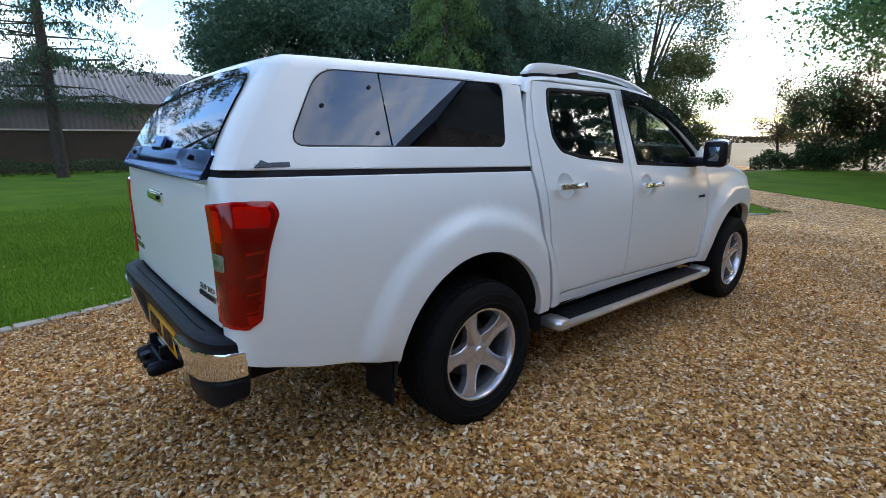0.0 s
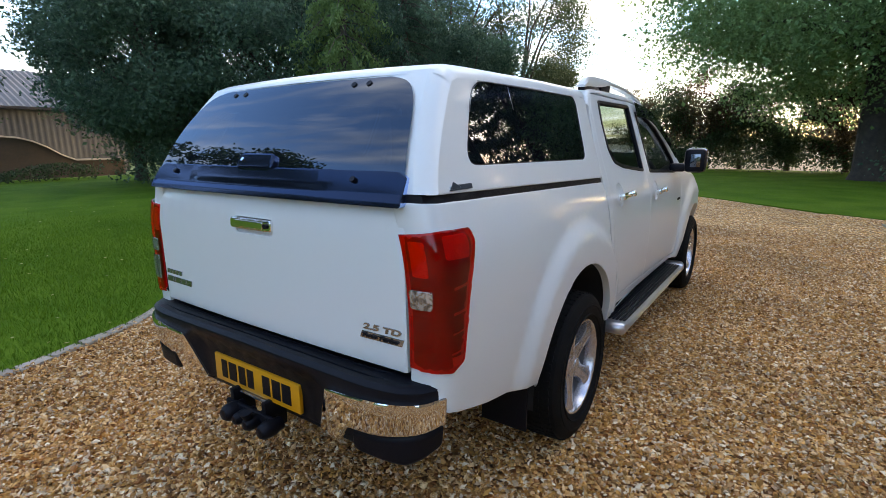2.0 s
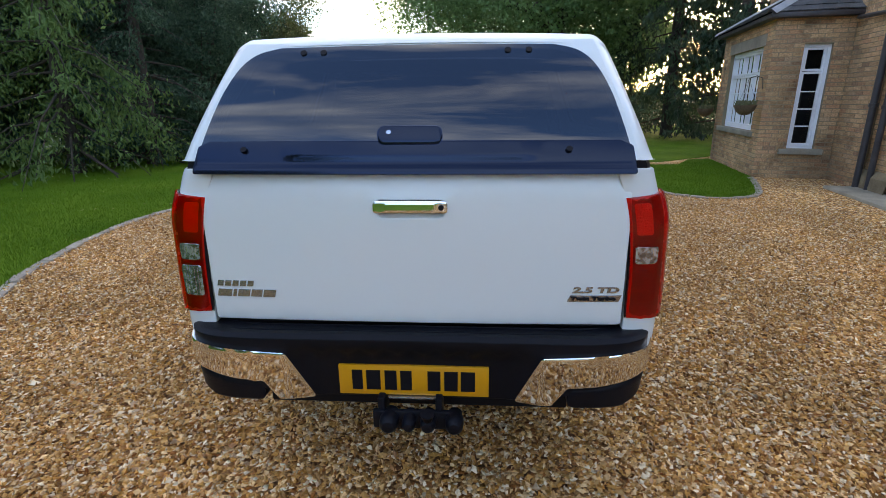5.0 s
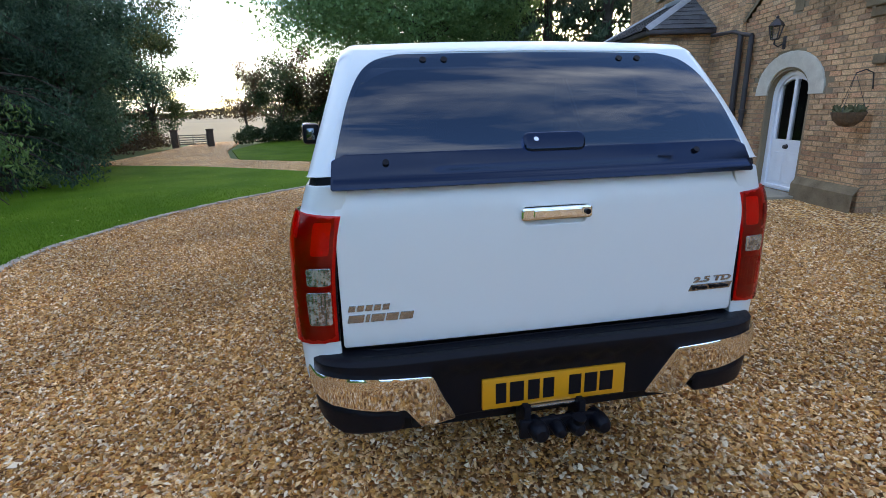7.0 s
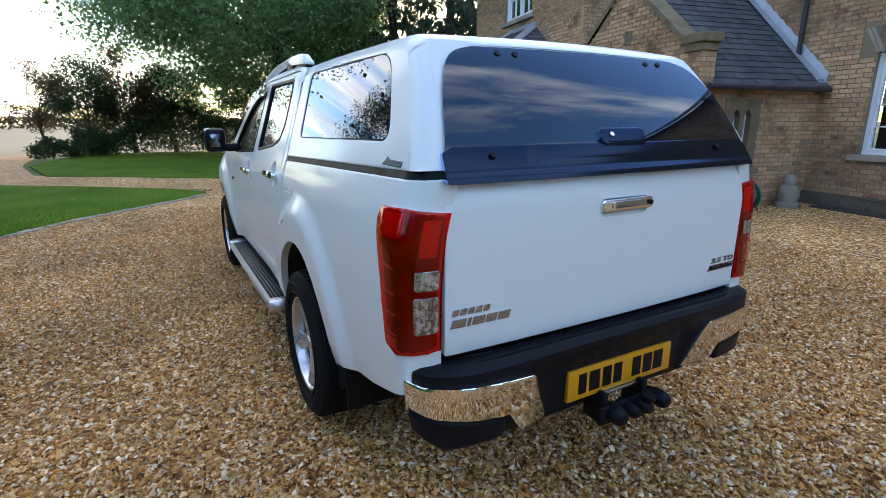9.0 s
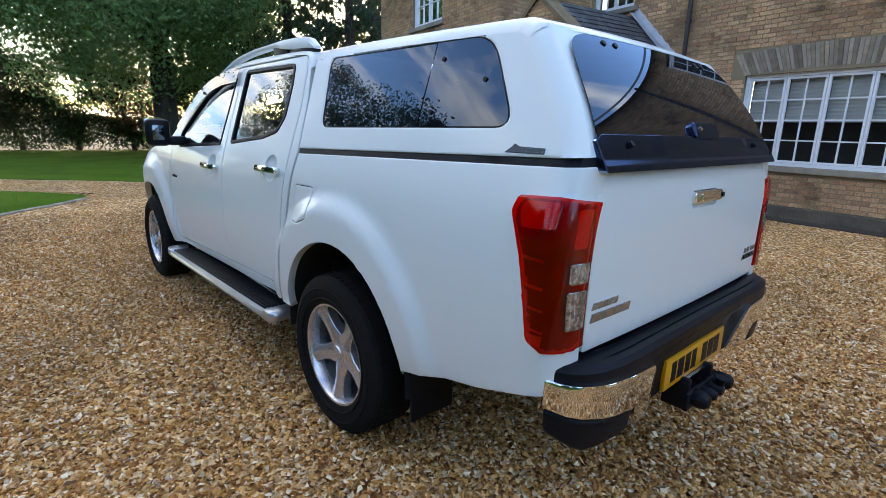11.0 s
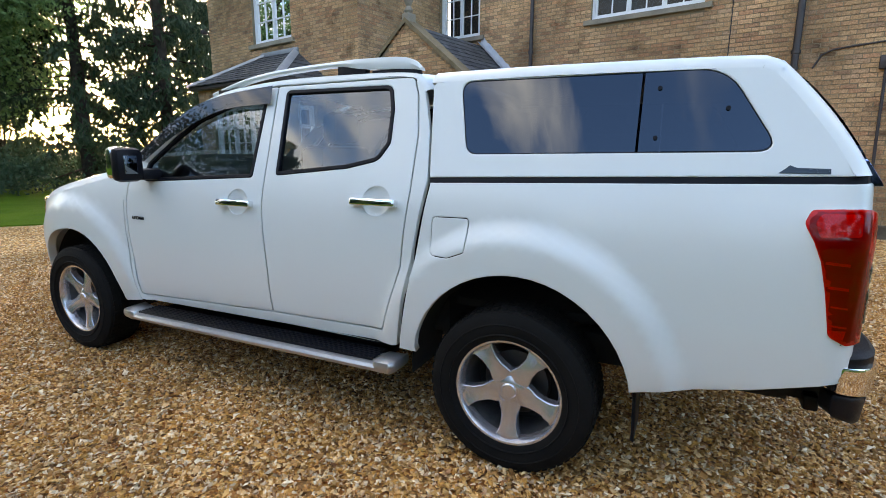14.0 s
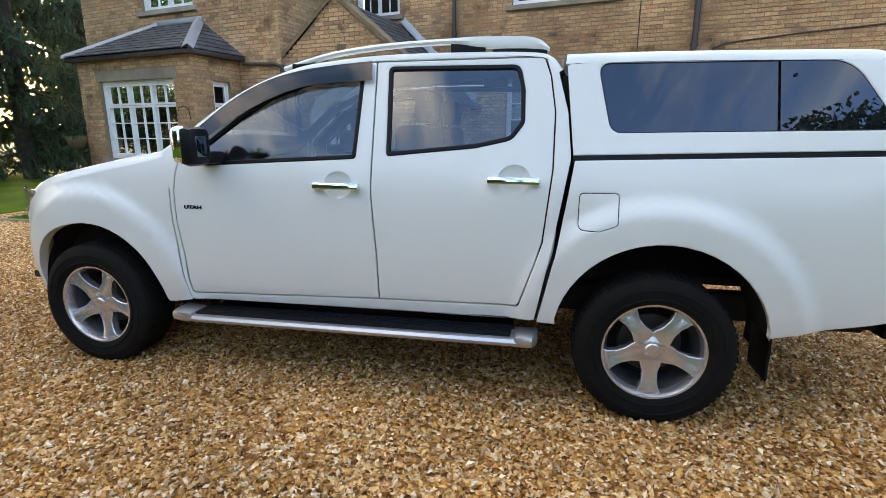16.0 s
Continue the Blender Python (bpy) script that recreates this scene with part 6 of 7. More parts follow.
slates("porch_roof", [(3.84, -8.1, 1.98), (3.84, -PD - 0.28, 1.98), (GX, -PD - 0.28, 3.86), (GX, -8.1, 3.86)], "dark slate porch roof", 18, 16)
slates("porch_roof", [(7.1, -PD - 0.28, 2.53), (7.1, -8.1, 2.53), (GX, -8.1, 3.86), (GX, -PD - 0.28, 3.86)], "dark slate porch roof", 12, 16)
bm = bmesh.new()
rows = [[Vector((3.90 + (GX - 3.90) * f, y, 2.04 + (3.92 - 2.04) * f + h)) for y, h in ((-8.10, 0.20), (-8.085, 0.18), (-8.07, 0.02), (-7.90, 0.02))] for f in np.linspace(0, 1, 24)]
for k, r in enumerate(rows):
    if k % 2:
        r[0].z -= 0.03; r[1].z -= 0.03
grid_mesh(bm, rows)
part("wall_flashing", bm, LEAD, house, "stepped lead flashing")
bm = bmesh.new()
tube(bm, [(3.80, -8.05, 1.94), (3.80, -PD - 0.1, 1.96)], 0.045, 10)
tube(bm, [(3.86, -8.0, 1.94), (4.2, -8.0, 1.9), (4.55, -8.0, 1.85)], 0.04, 10)
part("porch_gutter", bm, IRON, house, "dark porch gutter")

# main roofs above the view close the house
bm = bmesh.new()
grid_mesh(bm, [[Vector((-6.4, -7.8, 5.95)), Vector((7.1, -7.8, 5.95))], [Vector((-6.4, -11.5, 8.1)), Vector((7.1, -11.5, 8.1))]])
grid_mesh(bm, [[Vector((6.8, -5.0, 5.85)), Vector((10.05, -5.0, 8.3)), Vector((13.3, -5.0, 5.85))], [Vector((6.8, -12, 5.85)), Vector((10.05, -12, 8.3)), Vector((13.3, -12, 5.85))]])
part("main_roof", bm, SLATE, house, "slate main roof", smooth=0)
bm = bmesh.new()
panel(bm, [Vector(p) for p in ((7.1, 6.0), (13.0, 6.0), (10.05, 8.15))], ff, depth=0.3, step=9, edge=0, drop=0)
part("wall_gable", bm, MORTAR, house, smooth=0)
bm = bmesh.new()
box(bm, -6.0, -5.7, -12, -8.1, 0, 6.0)
part("wall_end", bm, MORTAR, house, smooth=0)

# --- things by the house
lantern = thing("wall_lantern", "black iron coach lantern on the porch gable", "lantern", m=HOUSE @ pose(5.93, -PD, 2.48))
bm = bmesh.new()
tube(bm, [(0, 0.0, -0.10), (0, 0.10, -0.16), (0, 0.17, -0.12), (0, 0.17, -0.06)], 0.012, 8)
box(bm, -0.04, 0.04, -0.005, 0.015, -0.20, 0.0, 0.01)
part("bracket", bm, IRON, lantern)
bm = bmesh.new()
lathe(bm, [(0.045, -0.06), (0.06, -0.05), (0.06, -0.04)], 6, "z", (0, 0.17, 0))
lathe(bm, [(0.115, 0.15), (0.10, 0.18), (0.05, 0.24), (0.02, 0.26), (0.025, 0.29), (0.0, 0.31)], 6, "z", (0, 0.17, 0))
for k in range(6):
    a = 2 * math.pi * k / 6
    tube(bm, [(0.058 * math.cos(a), 0.17 + 0.058 * math.sin(a), -0.045), (0.10 * math.cos(a), 0.17 + 0.10 * math.sin(a), 0.155)], 0.007, 6)
part("lantern_cage", bm, IRON, lantern, smooth=0)
bm = bmesh.new()
lathe(bm, [(0.055, -0.04), (0.095, 0.15)], 6, "z", (0, 0.17, 0))
part("lantern_glass", bm, PANE, lantern, smooth=0)

WICKER = mat("brown_coir", (0.16, 0.10, 0.055), 0.9, col2=(0.09, 0.055, 0.03), scale=30, fine=200, bump=0.8, bump_scale=150)
DRY = mat("withered_leaves", (0.14, 0.12, 0.05), 0.8, col2=(0.07, 0.08, 0.03), scale=20)


def hanging_basket(a, y, z):
    ob = thing("hanging_basket", "brown coir hanging basket with withered plants", "hanging basket", "hanging baskets", HOUSE @ pose(a, y, z))
    bm = bmesh.new()
    lathe(bm, [(0.0, -0.17), (0.09, -0.15), (0.16, -0.08), (0.19, 0.0), (0.195, 0.02), (0.17, 0.02)], 20, "z")
    part("bowl", bm, WICKER, ob)
    for k in range(3):
        t = 2 * math.pi * k / 3
        bm = bmesh.new()
        tube(bm, [(0.18 * math.cos(t), 0.18 * math.sin(t), 0.02), (0, 0, 0.50)], 0.003, 5)
        part("chain", bm, IRON, ob)
    bm = bmesh.new()
    rng = random.Random(int(a * 100))
    for _ in range(90):
        r, t = 0.17 * math.sqrt(rng.random()), rng.uniform(0, 6.28)
        c = Vector((r * math.cos(t), r * math.sin(t), 0.02))
        d = Vector((rng.uniform(-0.5, 0.5), rng.uniform(-0.5, 0.5), rng.uniform(0.2, 0.8))) * 0.10
        s = d.orthogonal().normalized() * 0.014
        vs = [bm.verts.new(p) for p in (c - s, c + s, c + d * 1.2 + s * 0.5, c + d * 1.3 - s * 0.5)]
        bm.faces.new(vs)
    part("plants", bm, DRY, ob, "withered plants", smooth=0)
    bm = bmesh.new()
    tube(bm, [(0, 0, 0.50), (0, -0.12, 0.54), (0, -0.22, 0.50), (0, -0.25, 0.30)], 0.008, 6)
    part("bracket", bm, IRON, ob)
    return ob


hanging_basket(4.0, -PD + 0.26, 1.30)
hanging_basket(8.30, -4.05 + 0.27, 1.32)
hanging_basket(11.45, -4.05 + 0.27, 1.20)

reel = thing("hose_reel", "green garden hose on a reel by the porch wall", "hose reel", m=HOUSE @ pose(3.70, -6.35, 0))
HOSE = mat("green_hose", (0.05, 0.14, 0.07), 0.4, col2=(0.03, 0.09, 0.05))
bm = bmesh.new()
for k in range(9):
    pts = [((0.17 + 0.012 * (k % 3)) * math.cos(t), -0.09 + 0.022 * k, 0.235 + (0.17 + 0.012 * (k % 3)) * math.sin(t)) for t in np.linspace(0, 2 * math.pi, 22)]
    tube(bm, pts, 0.012, 6, False)
part("hose", bm, HOSE, reel)
for y in (-0.12, 0.12):
    bm = bmesh.new()
    lathe(bm, [(0.03, y), (0.21, y), (0.225, y + 0.008), (0.235, y)], 28, "y", (0, 0, 0.235))
    part("reel_side", bm, mat("green_plastic", (0.04, 0.16, 0.09), 0.4) if "green_plastic" not in bpy.data.materials else bpy.data.materials["green_plastic"], reel)
bm = bmesh.new()
for y in (-0.15, 0.15):
    tube(bm, [(-0.18, y, 0.012), (0.0, y, 0.24), (0.18, y, 0.012)], 0.012, 8)
part("stand", bm, IRON, reel)
bm = bmesh.new()
lathe(bm, [(0.0, 0.0), (0.19, 0.0), (0.19, 0.07), (0.14, 0.09), (0.15, 0.14), (0.17, 0.24), (0.14, 0.33), (0.09, 0.38), (0.10, 0.44), (0.085, 0.51), (0.04, 0.55), (0.0, 0.56)], 20, "z")
for v in bm.verts:
    v.co += v.co.normalized() * 0.02 * noise.noise(v.co * 9) if v.co.length > 0.01 else Vector()
    v.co.z = max(v.co.z, 0)
statue = link("garden_statue", bm, STONE)
statue.matrix_world = HOUSE @ pose(3.70, -7.35, 0)
tagged(statue, "small weathered grey stone garden ornament", "statue")
SOIL = mat("damp_soil", (0.055, 0.040, 0.028), 0.95, col2=(0.03, 0.022, 0.016), scale=5, fine=60, bump=0.9, bump_scale=50)
bm = bmesh.new()
panel(bm, rounded([(-0.3, -8.06), (3.6, -8.06), (3.62, -7.72, 0.1), (1.8, -7.66), (-0.3, -7.74, 0.1)], 0.15), lambda a, y, d: Vector((a, y, 0.022 + 0.014 * noise.noise((a * 5, y * 5, 0)) - d)), depth=0.05, step=0.12, edge=0.03, drop=0.018)
soil_bed = tagged(link("soil_bed", bm, SOIL), "narrow bed of dark soil along the house wall", kind="structure")
soil_bed.matrix_world = HOUSE
planter = thing("planter_box", "dark grey planter box by the house wall", "planter", m=HOUSE @ pose(-0.95, -7.35, 0))
SLATEGREY = mat("dark_grey_plastic", (0.03, 0.035, 0.04), 0.6, col2=(0.05, 0.055, 0.06))
bm = bmesh.new()
box(bm, -0.62, 0.62, -0.22, 0.22, 0.0, 0.42, 0.02)
part("box_body", bm, SLATEGREY, planter)
bm = bmesh.new()
box(bm, -0.66, 0.66, -0.26, 0.26, 0.42, 0.46, 0.012)
part("box_rim", bm, SLATEGREY, planter)
# ---------------------------------------------------------------- ground, drive, lawns
def stone_colours(name, per_island):
    """Buff, brown, orange and pale flint colours, one for each stone."""
    m = bpy.data.materials.new(name)
    m.use_nodes = True
    n, l = m.node_tree.nodes, m.node_tree.links
    b = n["Principled BSDF"]
    b.inputs["Roughness"].default_value = 0.7
    b.inputs["Specular IOR Level"].default_value = 0.3
    geo = n.new("ShaderNodeNewGeometry")
    r = n.new("ShaderNodeValToRGB")
    r.color_ramp.interpolation = "CONSTANT" if not per_island else "LINEAR"
    el = r.color_ramp.elements
    cols = ((0.0, (0.12, 0.060, 0.025)), (0.12, (0.50, 0.29, 0.11)), (0.26, (0.20, 0.110, 0.048)), (0.40, (0.62, 0.40, 0.18)), (0.54, (0.36, 0.20, 0.085)), (0.66, (0.74, 0.54, 0.30)), (0.78, (0.24, 0.11, 0.042)), (0.90, (0.80, 0.68, 0.48)), (1.0, (0.30, 0.21, 0.125)))
    el[0].position, el[0].color = 0.0, (*cols[0][1], 1)
    el[1].position, el[1].color = 1.0, (*cols[-1][1], 1)
    for p, c in cols[1:-1]:
        el.new(p).color = (*c, 1)
    tone = n.new("ShaderNodeTexNoise"); tone.inputs["Scale"].default_value = 0.7; tone.inputs["Detail"].default_value = 5
    l.new(geo.outputs["Position"], tone.inputs["Vector"])
    mr = n.new("ShaderNodeMapRange"); mr.inputs[1].default_value, mr.inputs[2].default_value, mr.inputs[3].default_value, mr.inputs[4].default_value = 0.35, 0.65, 1.02, 1.42
    l.new(tone.outputs["Fac"], mr.inputs[0])
    hs = n.new("ShaderNodeHueSaturation"); hs.inputs["Saturation"].default_value, hs.inputs["Hue"].default_value = 1.14, 0.492
    if per_island:
        l.new(geo.outputs["Random Per Island"], r.inputs[0])
        fine = n.new("ShaderNodeTexNoise"); fine.inputs["Scale"].default_value = 220
        l.new(geo.outputs["Position"], fine.inputs["Vector"])
        bp = n.new("ShaderNodeBump"); bp.inputs["Strength"].default_value = 0.4; bp.inputs["Distance"].default_value = 0.002
        l.new(fine.outputs["Fac"], bp.inputs["Height"])
    else:
        vo = n.new("ShaderNodeTexVoronoi"); vo.inputs["Scale"].default_value = 44
        l.new(geo.outputs["Position"], vo.inputs["Vector"])
        sp = n.new("ShaderNodeSeparateColor")
        l.new(vo.outputs["Color"], sp.inputs[0]); l.new(sp.outputs[0], r.inputs[0])
        bp = n.new("ShaderNodeBump"); bp.inputs["Strength"].default_value = 1.0; bp.inputs["Distance"].default_value = 0.022; bp.invert = True
        l.new(vo.outputs["Distance"], bp.inputs["Height"])
    l.new(r.outputs[0], hs.inputs["Color"]); l.new(mr.outputs[0], hs.inputs["Value"])
    l.new(hs.outputs[0], b.inputs["Base Color"]); l.new(bp.outputs[0], b.inputs["Normal"])
    return m


GRAVEL = stone_colours("gravel_bed", False)
STONES = stone_colours("gravel_stones", True)
LAWN = mat("mown_lawn", (0.052, 0.122, 0.006), 0.9, col2=(0.092, 0.17, 0.012), scale=0.9, fine=60, amount=0.8, bump=0.8, bump_scale=180, spec=0.08)
FIELD = mat("stubble_field", (0.24, 0.185, 0.10), 0.95, col2=(0.18, 0.145, 0.08), scale=0.05, fine=2)
ROUGH_GRASS = mat("rough_grass", (0.05, 0.10, 0.016), 0.9, col2=(0.09, 0.13, 0.03), scale=0.4, fine=12, bump=0.6, bump_scale=30)
SETT = mat("grey_sett", (0.38, 0.33, 0.26), 0.85, col2=(0.24, 0.20, 0.155), scale=8, fine=80, bump=0.4, bump_scale=90, random_col=0.18)


def sheet(name, pts, z, material, label, thick=0.05, step=1.2):
    bm = bmesh.new()
    panel(bm, [Vector(p) for p in pts], lambda a, b, d: Vector((a, b, z - d)), depth=thick, step=step, edge=0, drop=0)
    ob = link(name, bm, material, smooth=0)
    return tagged(ob, label, kind="structure")


bm = bmesh.new()
lathe(bm, [(0.0, -0.06), (30, -0.06), (120, -0.06), (900, -0.06)], 64, "z")
for v in bm.verts:
    v.co.z = -0.06
tagged(link("ground", bm, ROUGH_GRASS, smooth=0), "rough grass ground reaching the horizon", kind="structure")
FIELD_EDGE = [(27, -90), (27.5, -14), (27.5, 9.3), (29, 30), (36, 90), (700, 400), (700, -400)]
sheet("field", FIELD_EDGE, -0.03, FIELD, "pale stubble field beyond the garden", 0.02, 60)

KERB_A = [tuple(p) for p in spline([(-9.0, 0.6), (-5.0, 1.45), (-1.9, 2.27), (-1.2, 2.44), (-0.57, 2.66), (-0.1, 2.98), (0.3, 3.32), (0.84, 3.66), (1.6, 3.96), (2.6, 4.18), (3.5, 4.24), (4.2, 4.08), (4.95, 3.78), (5.85, 3.32), (6.85, 2.62), (7.8, 1.72), (8.6, 0.95), (9.1, 0.62)], 6)]
LAWN_A = KERB_A + [(9.6, 0.70), (10.3, 1.25), (11.3, 2.3), (12.2, 3.4), (13.3, 4.9), (14.2, 6.6), (14.8, 9.0), (14.5, 14), (12, 24), (-16, 24.2), (-16, 0.2)]
sheet("lawn", LAWN_A, 0.012, LAWN, "wide mown lawn edged with grey setts")
KERB_C = [tuple(p) for p in spline([(9.0, -3.05), (8.3, -3.08), (7.4, -3.02), (6.5, -2.98), (5.75, -3.12), (5.2, -3.55), (5.05, -4.1), (5.3, -4.6), (6.0, -5.0), (7.1, -5.45)], 5)]
LAWN_C = KERB_C + [(7.25, -5.52), (10.4, -6.1), (10.2, -5.5), (9.2, -4.9), (9.15, -3.2)]
sheet("lawn_island", LAWN_C, 0.012, LAWN, "small lawn before the bay window")
LAWN_B = [(15.2, 4.2), (14.0, 2.4), (12.7, 0.7), (11.4, -1.0), (10.3, -2.3), (9.75, -3.2), (9.7, -4.6), (10.9, -6.3), (12.8, -9.0), (27.4, -14), (27.4, 4.6), (20, 5.4)]
sheet("lawn_far", LAWN_B, 0.010, LAWN, "far lawn under the trees")
DRIVE = [(-14, 0.4), (-14, -12), (5, -12), (9.6, -6.3), (10.6, -6.2), (11.2, -7.2), (10.2, -2.2), (12.0, -0.2), (14.2, 2.6), (15.8, 4.6), (20, 5.6), (25.5, 6.2), (27.4, 6.6), (27.4, 8.6), (23.5, 8.4), (18.5, 8.6), (15.5, 8.8), (14.0, 6.2), (12, 3.0), (9.8, 0.4), (8.6, 1.2), (6.0, 3.4), (3.6, 4.4), (1.4, 4.0), (-0.3, 3.0), (-1.8, 2.4)]
sheet("drive", DRIVE, 0.0, GRAVEL, "buff gravel drive")


def lay_kerb(pts, name, step=0.215):
    pts = [Vector(p) for p in pts]
    bm = bmesh.new()
    rows = [[Vector((p.x, p.y, -0.04)) for p in pts], [Vector((p.x, p.y + 0.001, -0.035)) for p in pts]]
    grid_mesh(bm, rows)
    base = tagged(link(name, bm, SETT, smooth=0), "row of weathered grey setts", kind="structure")
    me = []
    rng = random.Random(3)
    for k in range(4):
        bm = bmesh.new()
        box(bm, -0.1, 0.1, -0.05, 0.05, -0.06, 0.02, 0.007)
        for v in bm.verts:
            v.co += Vector((rng.uniform(-1, 1), rng.uniform(-1, 1), rng.uniform(-1, 1))) * 0.004
        m = bpy.data.meshes.new("sett"); bm.to_mesh(m); bm.free(); m.materials.append(SETT); me.append(m)
    carry, k = 0.0, 0
    for a, b in zip(pts, pts[1:]):
        L = (b - a).length
        s = carry
        while s < L:
            p = a.lerp(b, s / L)
            ob = new("sett", me[k % 4])
            ob.parent = base
            ob.matrix_world = pose(p.x + rng.uniform(-0.008, 0.008), p.y + rng.uniform(-0.008, 0.008), rng.uniform(-0.002, 0.006), rng.uniform(-2, 2), rng.uniform(-2, 2), math.degrees(math.atan2(b.y - a.y, b.x - a.x)) + rng.uniform(-2, 2))
            s += step
            k += 1
        carry = s - L
    return base


# ---------------------------------------------------------------- loose stones
def scatter_mesh(name, verts, tris, material, smooth=False):
    me = bpy.data.meshes.new(name)
    me.vertices.add(len(verts)); me.vertices.foreach_set("co", verts.astype(np.float32).ravel())
    me.loops.add(tris.size); me.loops.foreach_set("vertex_index", tris.astype(np.int32).ravel())
    k = tris.shape[1]
    me.polygons.add(len(tris)); me.polygons.foreach_set("loop_start", np.arange(0, tris.size, k, dtype=np.int32))
    me.update(calc_edges=True)
    me.materials.append(material)
    if not smooth:
        me.polygons.foreach_set("use_smooth", np.zeros(len(tris), bool))
    return me


def gravel_stones(count, spread, seed):
    rg = np.random.default_rng(seed)
    x, y = rg.uniform(-4.6, 7.5, count * 3), rg.uniform(-5.0, 4.6, count * 3)
    d = np.hypot(np.maximum(np.abs(x - 0.6) - 2.0, 0), np.maximum(np.abs(y) - 1.2, 0))
    keep = in_poly(x, y, DRIVE) & ~in_poly(x, y, LAWN_A) & ~in_poly(x, y, LAWN_C) & (rg.random(len(x)) < np.clip(1.25 - d / spread, 0.05, 1))
    x, y = x[keep][:count], y[keep][:count]
    n = len(x)
    base = np.array([[1, 0, 0], [-1, 0, 0], [0, 1, 0], [0, -1, 0], [0, 0, 1], [0, 0, -1]], float)
    tri = np.array([[0, 2, 4], [2, 1, 4], [1, 3, 4], [3, 0, 4]])
    base = base[:5]
    size = 0.006 + 0.0098 * rg.random(n) ** 1.8
    v = base[None] * (1 + rg.uniform(-0.35, 0.25, (n, 5, 1)))
    v = v + rg.uniform(-0.3, 0.3, (n, 5, 3))
    v *= np.stack([size * rg.uniform(1.0, 1.6, n), size * rg.uniform(0.7, 1.1, n), size * rg.uniform(0.55, 1.0, n)], 1)[:, None]
    q = rg.normal(size=(n, 4)); q[:, 1:3] *= 0.35; q /= np.linalg.norm(q, axis=1)[:, None]
    w, a, b, c = q.T
    R = np.stack([np.stack([1 - 2 * (b * b + c * c), 2 * (a * b - w * c), 2 * (a * c + w * b)], 1), np.stack([2 * (a * b + w * c), 1 - 2 * (a * a + c * c), 2 * (b * c - w * a)], 1), np.stack([2 * (a * c - w * b), 2 * (b * c + w * a), 1 - 2 * (a * a + b * b)], 1)], 1)
    v = np.einsum("nij,nkj->nki", R, v)
    v[:, :, 0] += x[:, None]; v[:, :, 1] += y[:, None]; v[:, :, 2] += (0.001 + rg.random(n) ** 1.4 * 0.020)[:, None]
    t = tri[None] + (np.arange(n) * 5)[:, None, None]
    return scatter_mesh("gravel_stones", v.reshape(-1, 3), t.reshape(-1, 3), STONES)


tagged(new("gravel_stones", gravel_stones(275000, 4.2, 4)), "loose buff and brown gravel stones on the drive", kind="stuff")


# ---------------------------------------------------------------- grass and leaves
def leaf_mat(name, col, col2, rough=0.55):
    m = bpy.data.materials.new(name)
    m.use_nodes = True
    n, l = m.node_tree.nodes, m.node_tree.links
    b = n["Principled BSDF"]
    b.inputs["Roughness"].default_value = rough
    b.inputs["Specular IOR Level"].default_value = 0.2
    geo = n.new("ShaderNodeNewGeometry")
    mix = n.new("ShaderNodeMix"); mix.data_type = "RGBA"
    mix.inputs[6].default_value, mix.inputs[7].default_value = (*col, 1), (*col2, 1)
    tn = n.new("ShaderNodeTexNoise"); tn.inputs["Scale"].default_value = 0.8; tn.inputs["Detail"].default_value = 3
    l.new(geo.outputs["Position"], tn.inputs["Vector"])
    ad = n.new("ShaderNodeMath"); ad.operation = "MULTIPLY_ADD"; ad.inputs[1].default_value = 0.7
    l.new(geo.outputs["Random Per Island"], ad.inputs[0])
    sb = n.new("ShaderNodeMath"); sb.operation = "MULTIPLY_ADD"; sb.inputs[1].default_value = 1.4; sb.inputs[2].default_value = -0.55
    l.new(tn.outputs["Fac"], sb.inputs[0]); l.new(sb.outputs[0], ad.inputs[2])
    l.new(ad.outputs[0], mix.inputs["Factor"])
    l.new(mix.outputs[2], b.inputs["Base Color"])
    tl = n.new("ShaderNodeBsdfTranslucent")
    l.new(mix.outputs[2], tl.inputs[0])
    ms = n.new("ShaderNodeMixShader"); ms.inputs[0].default_value = 0.4
    l.new(b.outputs[0], ms.inputs[1]); l.new(tl.outputs[0], ms.inputs[2])
    l.new(ms.outputs[0], n["Material Output"].inputs[0])
    return m


BLADE = leaf_mat("grass_blades", (0.052, 0.122, 0.006), (0.105, 0.195, 0.014), 0.8)
BARK = mat("bark", (0.07, 0.055, 0.042), 0.95, col2=(0.035, 0.028, 0.022), scale=6, fine=40, bump=0.9, bump_scale=25)
LEAF_DARK = leaf_mat("dark_evergreen", (0.026, 0.062, 0.040), (0.092, 0.165, 0.100), 0.5)
LEAF_OAK = leaf_mat("oak_leaves", (0.095, 0.185, 0.066), (0.185, 0.30, 0.12))
LEAF_CEDAR = leaf_mat("cedar_sprays", (0.085, 0.16, 0.05), (0.17, 0.26, 0.085))
LEAF_CONIFER = leaf_mat("conifer_needles", (0.036, 0.068, 0.042), (0.085, 0.125, 0.072))
LEAF_FAR = leaf_mat("hedge_leaves", (0.030, 0.058, 0.026), (0.07, 0.10, 0.045))
LEAF_BROWN = leaf_mat("copper_leaves", (0.05, 0.035, 0.022), (0.09, 0.07, 0.035))


